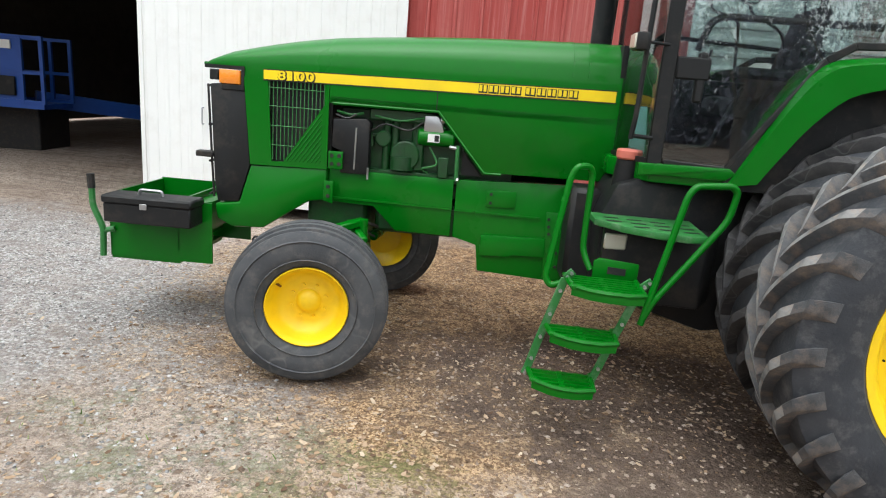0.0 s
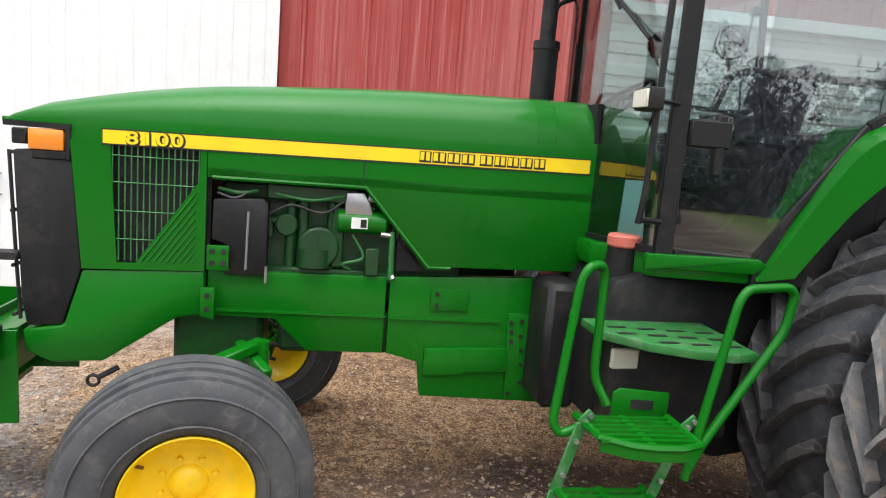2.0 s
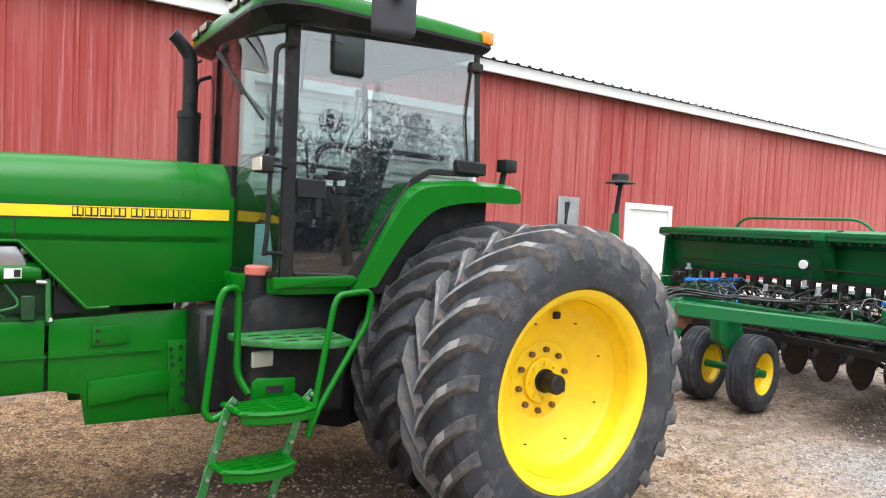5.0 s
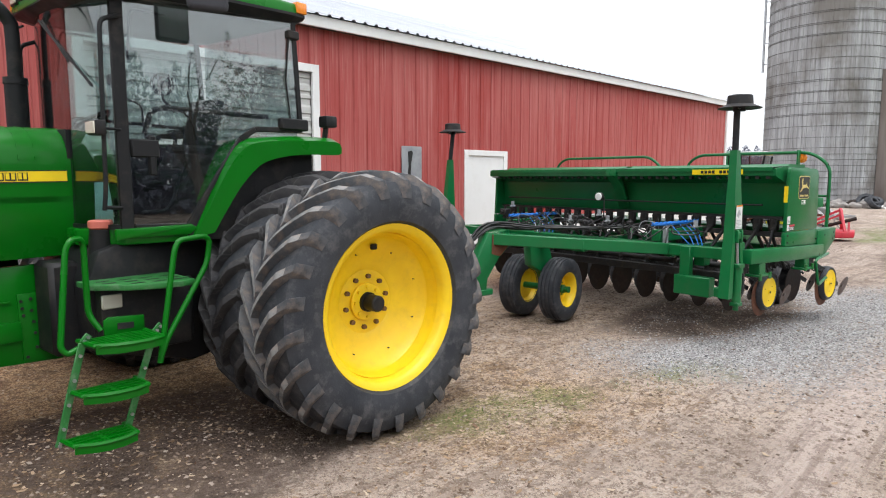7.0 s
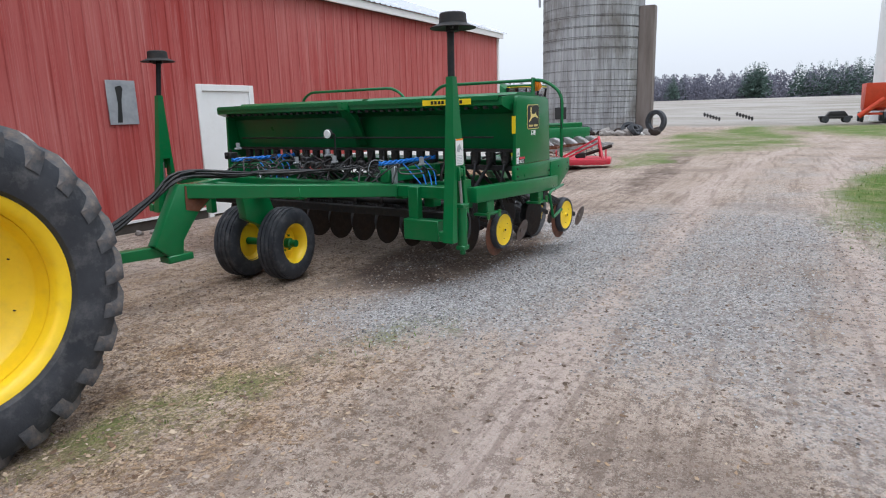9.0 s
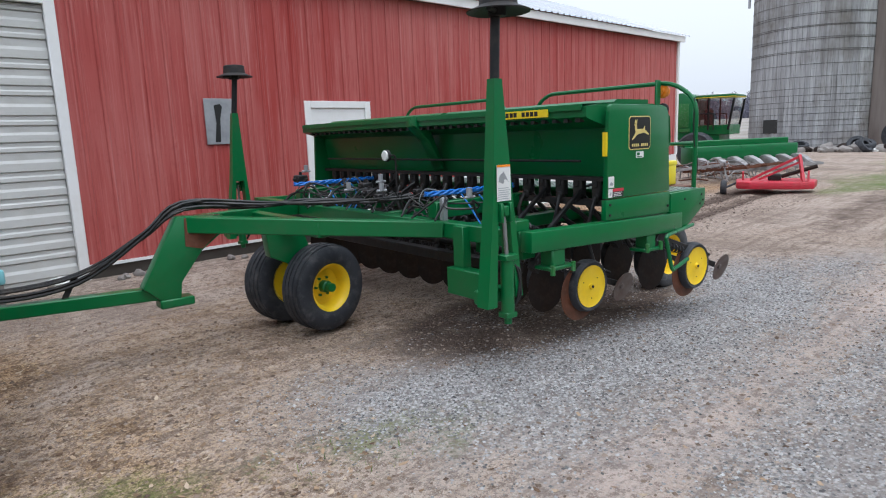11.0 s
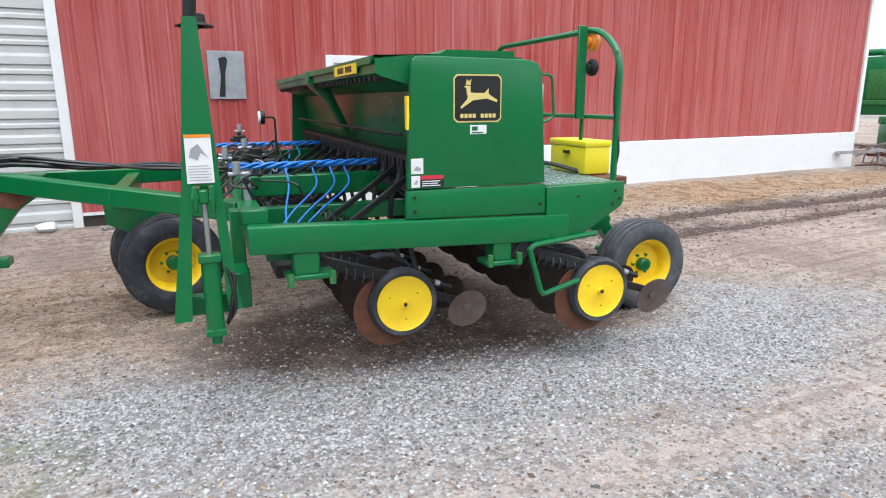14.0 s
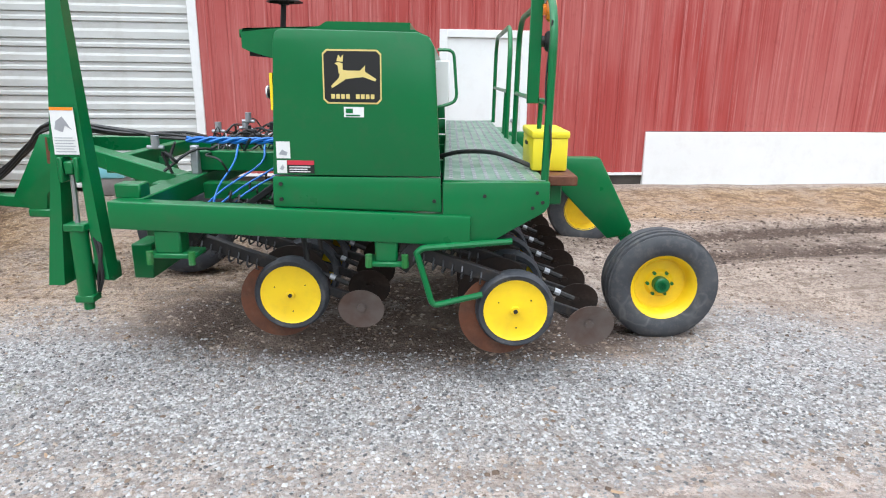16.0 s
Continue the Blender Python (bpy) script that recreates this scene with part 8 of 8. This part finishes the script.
def blob(bm, c, r, rng, flat=0.7):
    g = bmesh.ops.create_icosphere(bm, subdivisions=2, radius=1.0)
    for v in g["verts"]:
        k = 1 + 0.35 * noise.noise(v.co * 1.6 + Vector(c))
        v.co = Vector(c) + Vector((v.co.x * r * k, v.co.y * r * k, v.co.z * r * flat * k))


def heap(name, label, cat, mat, cx, cy, spread, count, size, seed):
    rng = random.Random(seed)
    for i in range(count):
        bm = B()
        r = rng.uniform(*size)
        blob(bm, (0, 0, 0), r, rng, rng.uniform(0.5, 0.9))
        x, y = cx + rng.uniform(-1, 1) * spread[0], cy + rng.uniform(-1, 1) * spread[1]
        solo(name, bm, mat, label, cat, at=pose(x, y, float(height(x, y)) + r * 0.35, rng.uniform(-15, 15), rng.uniform(-15, 15), rng.uniform(0, 360)), group="rubble at the silo foot")


heap("rubble_block", "broken grey concrete block by the silo", "rubble", RUBBLE, 47.4, 10.4, (1.6, 3.5), 70, (0.12, 0.42), 11)
heap("scrap_lump", "dark scrap piece among the rubble", "scrap", SHANK, 47.6, 10.2, (1.4, 3.2), 26, (0.14, 0.46), 17)
heap("white_sack", "crumpled pale sack on the rubble", "sack", WHITE, 47.0, 10.0, (1.2, 2.8), 7, (0.14, 0.3), 19)
heap("field_stone", "pale field stone at the barn foot", "stone", RUBBLE, 7.0, 7.66, (1.3, 0.10), 6, (0.03, 0.07), 12)
tub = thing("storage_tub", pose(4.25, 7.52, float(height(4.25, 7.5))), "pale grey tub with a teal lid by the overhead door", "tub")
bm = B()
prism(bm, [(-0.24, -0.15), (0.24, -0.15), (0.24, 0.15), (-0.24, 0.15)], "z", 0.0, 0.24, 0.02)
part("tub_body", bm, RUBBLE, tub)
bm = B()
box(bm, -0.26, 0.26, -0.17, 0.17, 0.235, 0.40, 0.03, 2)
part("lid", bm, TEAL, tub, "teal plastic lid")
bm = B()
blob(bm, (0, 0, 0), 0.13, None, 0.55)
solo("feed_sack", bm, WHITE, "crumpled white plastic sack at the barn foot", "sack", at=pose(5.1, 7.74, float(height(5.1, 7.7)) + 0.055))
rng = random.Random(5)
pile = thing("tyre_pile", pose(47.0, 10.0, 0.0), "old black tyres lying among the rubble at the silo", "tyres")
for i in range(4):
    bm = B()
    R = rng.uniform(0.35, 0.55)
    lathe(bm, [(R * 0.55, -0.13), (R * 0.9, -0.15), (R, -0.08), (R, 0.08), (R * 0.9, 0.15), (R * 0.55, 0.13)], "y", 24)
    y = rng.uniform(8.0, 13.0)
    part("tyre", bm, RUBBER, pile, at=pose(-0.4 + rng.uniform(-1.0, 0.9), y - 10.0, float(height(46.6, y)) + R * 0.8, rng.uniform(20, 70), 0, rng.uniform(0, 180)))


bm = B()
lathe(bm, [(0.55, -0.16), (0.72, -0.20), (0.84, -0.16), (0.86, 0.0), (0.84, 0.16), (0.72, 0.20), (0.55, 0.16)], "y", 32)
part("tyre", bm, RUBBER, pile, "worn tractor tyre leaning on the silo chute", at=pose(4.2, -2.45, float(height(51, 7)) + 0.83, 0, 14, 62))

DULLSTEEL = surface("dull_scratched_steel", (0.38, 0.38, 0.385), 0.6, metal=0.2, second=(0.15, 0.125, 0.11), scale=3, amount=0.9, bump=0.002)


def combine():
    c = thing("combine_harvester", pose(29.6, 10.9, float(height(29, 10)), 0, 0, -82) @ Matrix.Diagonal((0.94, 0.94, 0.93, 1.0)), "old green combine harvester with a dark glass cab", "combine")
    bm = B()
    prism(bm, [(-3.6, 1.2), (0.4, 1.2), (0.4, 2.9), (0.0, 3.2), (-2.6, 3.2), (-3.6, 2.6)], "y", -1.3, 1.3, 0.04)
    prism(bm, [(0.4, 1.0), (1.4, 1.0), (1.4, 1.6), (0.4, 1.7)], "y", -0.9, 0.9, 0.03)
    body = part("body", bm, DGREEN, c)
    bm = B()
    for i in range(6):
        box(bm, -2.2 + 0.36 * i, -1.94 + 0.36 * i, 1.3, 1.33, 1.9, 2.6)
        box(bm, -2.2 + 0.36 * i, -1.94 + 0.36 * i, -1.33, -1.3, 1.9, 2.6)
    loose("side_louvre", bm, DGREEN, body)
    for y in (-1.32, 1.32):
        bm = B()
        box(bm, -3.4, 0.3, y - 0.03, y + 0.03, 1.55, 1.70, 0.01)
        part("side_ledge", bm, GREENWORN, body)
        bm = B()
        prism(bm, [(-0.9, 1.75), (0.25, 1.75), (0.25, 2.75), (-0.9, 2.75)], "y", y - 0.015, y + 0.015, 0.005)
        part("service_panel", bm, GREENWORN, body)
        bm = B()
        box(bm, -3.3, -2.5, y - 0.02, y + 0.02, 1.9, 2.7, 0.01)
        part("cooling_screen", bm, DARK, body)
    bm = B()
    tube(bm, bent([(-1.2, 0.6, 3.15), (-1.2, 0.6, 3.45), (-2.8, 0.6, 3.45)], 0.15), 0.13, 10)
    part("unload_auger", bm, DGREEN, body)
    for y in (-1.1, 1.1):
        bm = B()
        tube(bm, bent([(0.5, y, 1.7), (0.5, y, 2.3), (1.2, y, 2.3), (1.2, y, 1.6)], 0.05), 0.025, 6)
        part("hand_rail", bm, DARK, body)
    bm = B()
    prism(bm, [(0.45, 1.7), (1.75, 1.6), (1.95, 2.9), (0.45, 2.95)], "y", -0.95, 0.95)
    g = part("cab_glass", bm, GLASS, c)
    bm = B()
    for y in (-0.95, 0.95):
        beam(bm, (0.45, y, 1.6), (0.45, y, 2.95), 0.1, 0.12)
        beam(bm, (1.75, y, 1.6), (1.95, y, 2.9), 0.08, 0.08)
        beam(bm, (0.95, y, 1.6), (0.95, y, 2.95), 0.06, 0.06)
    part("cab_frame", bm, BLACK, c)
    bm = B()
    box(bm, 0.45, 1.8, -0.95, 0.95, 1.40, 1.82, 0.03)
    part("cab_base", bm, DGREEN, c)
    bm = B()
    box(bm, 0.6, 0.85, -0.3, 0.3, 1.8, 2.5, 0.05)
    part("cab_seat", bm, SEATCLOTH, c)
    bm = B()
    box(bm, 0.40, 2.0, -1.0, 1.0, 2.98, 3.06, 0.03, 2)
    part("cab_roof", bm, DGREEN, c)
    bm = B()
    box(bm, 0.42, 1.98, -1.004, 1.004, 2.955, 2.982, 0.004)
    part("roof_trim", bm, YBOX, c, "thin yellow roof trim")
    bm = B()
    box(bm, 0.44, 1.94, -0.97, 0.97, 3.062, 3.10, 0.015)
    part("roof_cap", bm, BARNWHITE, c, "sun-bleached pale roof cap")
    for x, R, w in ((0.6, 0.78, 0.6), (-2.9, 0.5, 0.35)):
        for s in (-1, 1):
            bm = B()
            lathe(bm, [(R * 0.5, -w / 2), (R * 0.9, -w / 2), (R, -w * 0.35), (R, w * 0.35), (R * 0.9, w / 2), (R * 0.5, w / 2)], "y", 28)
            wh = part("tyre", bm, RUBBER, c, "", pose(x, s * 1.35, R - 0.02))
            bm = B()
            disc(bm, R * 0.5, -w * 0.3, w * 0.3, "y", 24)
            part("rim", bm, DGREEN, wh)
    head = thing("corn_header", pose(26.9, 7.6, float(height(26, 8)), 0, 0, -118), "weathered corn header with pointed grey snouts", "header")
    bm = B()
    box(bm, -0.75, -0.1, -2.3, 2.3, 0.30, 0.92, 0.06, 2)
    box(bm, -0.80, -0.55, -2.3, 2.3, 0.90, 1.12, 0.03)
    part("trough", bm, DGREEN, head)
    for k in range(7):
        y = -2.1 + 0.70 * k
        bm = B()
        prism(bm, [(-0.2, 0.50), (0.1, 0.56), (0.45, 0.44), (0.95, 0.12), (0.92, 0.05), (0.0, 0.18)], "y", y - 0.14, y + 0.14, 0.06)
        for v in bm.verts:
            v.co.y = y + (v.co.y - y) * float(np.interp(v.co.x, (0.3, 1.25), (1.0, 0.25)))
        part("snout", bm, DULLSTEEL, head, "grey steel snout")


combine()


def mower():
    m = thing("rotary_mower", pose(20.3, 4.62, float(height(20.3, 4.62)), 0, 0, 18), "red flat rotary mower with a hitch frame", "mower")
    bm = B()
    prism(bm, [(-0.62, -0.55), (-0.45, -0.85), (0.3, -0.95), (0.65, -0.6), (0.7, 0.6), (0.45, 0.9), (-0.45, 0.85), (-0.62, 0.55)], "z", 0.16, 0.34, 0.03)
    part("deck", bm, REDPAINT, m)
    bm = B()
    beam(bm, (-0.5, -0.62, 0.33), (-0.15, -0.52, 0.95), 0.06, 0.07)
    beam(bm, (0.35, -0.62, 0.33), (-0.05, -0.52, 0.95), 0.06, 0.07)
    beam(bm, (-0.1, -0.53, 0.93), (-0.1, 0.55, 0.36), 0.06, 0.06)
    beam(bm, (-0.45, -0.5, 0.80), (-0.30, 0.35, 0.38), 0.05, 0.05)
    beam(bm, (-0.4, -0.72, 0.32), (-0.32, -0.72, 0.58), 0.04, 0.14)
    beam(bm, (0.1, 0.72, 0.32), (0.05, 0.72, 0.55), 0.04, 0.14)
    loose("hitch_bar", bm, REDPAINT, m)
    bm = B()
    box(bm, -0.15, 0.15, -0.15, 0.15, 0.33, 0.5, 0.03)
    part("gear_box", bm, DARK, m)
    bm = B()
    tube(bm, [(-0.2, -0.15, 0.45), (-0.3, -0.9, 0.70)], 0.05, 10)
    part("drive_shaft", bm, SHANK, m, "dark drive shaft")
    bm = B()
    disc(bm, 0.18, -0.07, 0.07, "y", 20, (-0.3, 1.15, 0.18), 0.03)
    tube(bm, [(-0.3, 1.1, 0.18), (0.1, 0.8, 0.3)], 0.03, 8)
    part("tail_wheel", bm, RUBBER, m)


mower()


def scrap_tools():
    """Rusty tillage frames between the mower and the combine."""
    rng = random.Random(21)
    for k in range(3):
        t = thing("tillage_frame", pose(22.4 + 0.7 * k, 7.6 - 0.95 * k, float(height(24, 7)) - 0.12, 4 * k - 6, 5, 30 + 40 * k), "rusty grey tillage frame with bent tines", "implement", "old implements")
        bm = B()
        for y in (-0.8, 0.0, 0.8):
            beam(bm, (-1.2, y, 0.5), (1.2, y, 0.5), 0.07, 0.07)
        beam(bm, (-1.0, -0.8, 0.5), (-1.0, 0.8, 0.5), 0.07, 0.07)
        beam(bm, (1.0, -0.8, 0.5), (1.0, 0.8, 0.5), 0.07, 0.07)
        loose("bar", bm, RUST if k % 2 else DULLSTEEL, t)
        for i in range(9):
            bm = B()
            x, y = -1.1 + 0.27 * i, (-0.8, 0.0, 0.8)[i % 3]
            tube(bm, smooth_line([(x, y, 0.5), (x + 0.2, y, 0.55), (x + 0.28, y, 0.3), (x + 0.1, y, 0.02)], 4), 0.02, 6)
            part("tine", bm, DULLSTEEL, t)


scrap_tools()


def rod_pile():
    """Bent rods and old wire thrown down at the barn's corner."""
    rng = random.Random(44)
    heap_ = thing("rod_pile", pose(23.3, 7.3, float(height(23.3, 7.3))), "tangled heap of grey rods and old wire", "scrap")
    for k in range(46):
        a, ln = rng.uniform(0, math.tau), rng.uniform(0.5, 1.5)
        x, y, z = rng.gauss(0, 0.7), rng.gauss(0, 0.45), rng.uniform(0.02, 0.55)
        dx, dy = math.cos(a) * ln / 2, math.sin(a) * ln / 2
        bm = B()
        tube(bm, smooth_line([(x - dx, y - dy, max(0.02, z - rng.uniform(0, 0.4))), (x + rng.uniform(-0.1, 0.1), y, z), (x + dx, y + dy, max(0.02, z - rng.uniform(-0.15, 0.4)))], 4), rng.uniform(0.010, 0.026), 5)
        part("rod", bm, (DULLSTEEL, RUBBLE, RUST)[k % 3], heap_)


rod_pile()

# far bin, red auger wagon and harrow pieces
fb = thing("grain_bin", pose(72.0, -12.6, 0), "tall white steel grain bin", "bin")
bm = B()
lathe(bm, [(4.75, 0), (4.8, 0), (4.8, 16), (0.05, 18)], "z", 48, closed=False)
part("bin_wall", bm, BARNWHITE, fb)
wg = thing("gravity_wagon", pose(67.5, -7.5, 0.0, 0, 0, 0), "orange-red gravity wagon by the bin", "wagon")
bm = B()
prism(bm, [(-1.4, 1.2), (0.2, 0.9), (1.4, 1.2), (1.8, 3.2), (-1.8, 3.2)], "y", -0.9, 0.75, 0.03)
part("hopper", bm, ORANGERED, wg)
bm = B()
tube(bm, [(-1.9, 1.1, 0.5), (-2.0, -0.6, 1.9)], 0.22, 10)
box(bm, -1.6, 1.6, -0.6, 0.6, 0.6, 0.75)
part("auger", bm, ORANGERED, wg)
bm = B()
for x in (-1.2, 1.2):
    for y in (-0.8, 0.8):
        disc(bm, 0.42, y - 0.12, y + 0.12, "y", 18, (x, 0, 0.42), 0.03)
loose("wheel", bm, RUBBER, wg)
ut = thing("field_cart", pose(66.0, -4.75, 0.0, 0, 0, 95), "dark flat field cart standing in the grass", "cart")
bm = B()
box(bm, -1.2, 1.2, -0.6, 0.6, 0.34, 0.58, 0.06, 2)
prism(bm, [(-0.9, 0.57), (0.75, 0.57), (0.45, 0.95), (-0.6, 0.98)], "y", -0.5, 0.5, 0.06)
part("bed", bm, DARK, ut)
bm = B()
for x in (-0.8, 0.8):
    for y in (-0.6, 0.6):
        disc(bm, 0.27, y - 0.1, y + 0.1, "y", 18, (x, 0, 0.27), 0.03)
loose("wheel", bm, RUBBER, ut)
for x, y in ((84.0, 6.62), (84.0, 3.12)):
    bm = B()
    for i in range(6):
        disc(bm, 0.25, -0.02, 0.02, "y", 14, (0, -0.9 + 0.36 * i, 0.30 + 0.11 * i))
    tube(bm, [(0, -1.0, 0.30), (0, 1.1, 0.95)], 0.05, 6)
    solo("disc_gang", bm, DARK, "dark disc harrow gang lying at the field edge", "implement", at=pose(x, y, float(height(x, y)), 0, 0, 30), group="disc gangs")


# ---- trees ----
def bare_tree(seed, tall, bm, base, twig=0.012):
    rng = random.Random(seed)

    def grow(p, d, ln, r, depth):
        pts, rs = [p.copy()], [r]
        for k in range(3):
            d = (d + Vector((rng.uniform(-0.18, 0.18), rng.uniform(-0.18, 0.18), rng.uniform(-0.02, 0.12)))).normalized()
            p = p + d * ln / 3
            pts.append(p.copy())
            rs.append(r * (1 - 0.2 * (k + 1)))
        tube(bm, pts, rs, 5 if depth < 2 else 3, cap=False)
        if depth < 4 and r > twig * 0.5:
            for _ in range(rng.randint(3, 4)):
                nd = (d + Vector((rng.uniform(-0.8, 0.8), rng.uniform(-0.8, 0.8), rng.uniform(-0.1, 0.6)))).normalized()
                k = rng.randint(1, 3)
                grow(pts[k], nd, ln * rng.uniform(0.55, 0.75), rs[k] * 0.6, depth + 1)
    grow(Vector(base), Vector((0, 0, 1)), tall * 0.38, tall * 0.022, 0)


for k, (x, y, tall) in enumerate(((-14, -22, 15), (3, -30, 17), (-2, -26, 14), (19, -20.5, 13), (27, -31, 16), (62, 33, 9), (66, 30, 8))):
    bm = B()
    bare_tree(30 + k, tall, bm, (0, 0, 0))
    t = thing("bare_tree", pose(x, y, float(height(x, y)) - 0.1), "leafless grey tree with thin spreading twigs", "tree", "bare trees")
    part("trunk", bm, BARK, t, smooth=False)


def far_wood(name, label, spots, seed, mat, pine):
    """A distant wood: hundreds of crowns built of many small facets."""
    rng = np.random.default_rng(seed)
    vs, fs = [], []
    for x, y, z, h in spots:
        near = math.hypot(x, y) < 130
        n = (420 if pine else 640) if near else (170 if pine else 300)
        for i in range(n):
            if pine:
                t = rng.random() ** 0.7
                r = (1 - t) * h * 0.26 + 0.2
                a = rng.uniform(0, math.tau)
                rr = r * math.sqrt(rng.random())
                c = np.array([x + rr * math.cos(a), y + rr * math.sin(a), z + h * (0.06 + 0.94 * t)])
                s = h * 0.045 * (1.2 - t)
            else:
                a, t = rng.uniform(0, math.tau), rng.random()
                r = h * 0.30 * math.sin(math.pi * min(1, 0.32 + t * 0.66)) * math.sqrt(rng.random()) + 0.1
                c = np.array([x + r * math.cos(a), y + r * math.sin(a), z + h * (0.0 + 0.97 * t)])
                s = h * 0.030 * (1.25 - 0.75 * t) * rng.uniform(0.6, 1.2)
            s *= 0.6 if near else 1.0
            b = len(vs)
            vs.extend((c + rng.normal(0, s, 3) * (1, 1, 1.3 if not pine else 0.6)).tolist() for _ in range(3))
            fs.append((b, b + 1, b + 2))
    me = bpy.data.meshes.new(name)
    me.from_pydata(vs, [], fs)
    me.materials.append(mat)
    return tagged(new(name, me), label, "woods", kind="stuff")


rng = np.random.default_rng(8)
spots, pines = [], []
for i in range(1100):
    x, y = rng.uniform(283, 340), rng.uniform(-240, 320)
    spots.append((x, y, float(height(x, y)) - 1.5, rng.uniform(10.5, 13.5)))
for i in range(80):
    y = rng.choice([39, 39, 10, 9, 8, -8, -14, -20, -26, -30, -62, -110]) + rng.normal(0, 1.6)
    x = rng.uniform(276, 292)
    pines.append((x, y, float(height(x, y)) - 0.5, rng.uniform(8, 11) if y > 25 else rng.uniform(11, 14.5)))
for i in range(420):
    a = rng.uniform(math.radians(150), math.radians(330))
    d = rng.uniform(58, 100)
    x, y = d * math.cos(a), d * math.sin(a)
    (pines if rng.random() < 0.25 else spots).append((x, y, float(height(x, y)) - 0.5, rng.uniform(13, 20)))
far_wood("far_woods", "distant leafless woods behind the field, purple-grey with painted haze", spots, 9, TWIGS, False)
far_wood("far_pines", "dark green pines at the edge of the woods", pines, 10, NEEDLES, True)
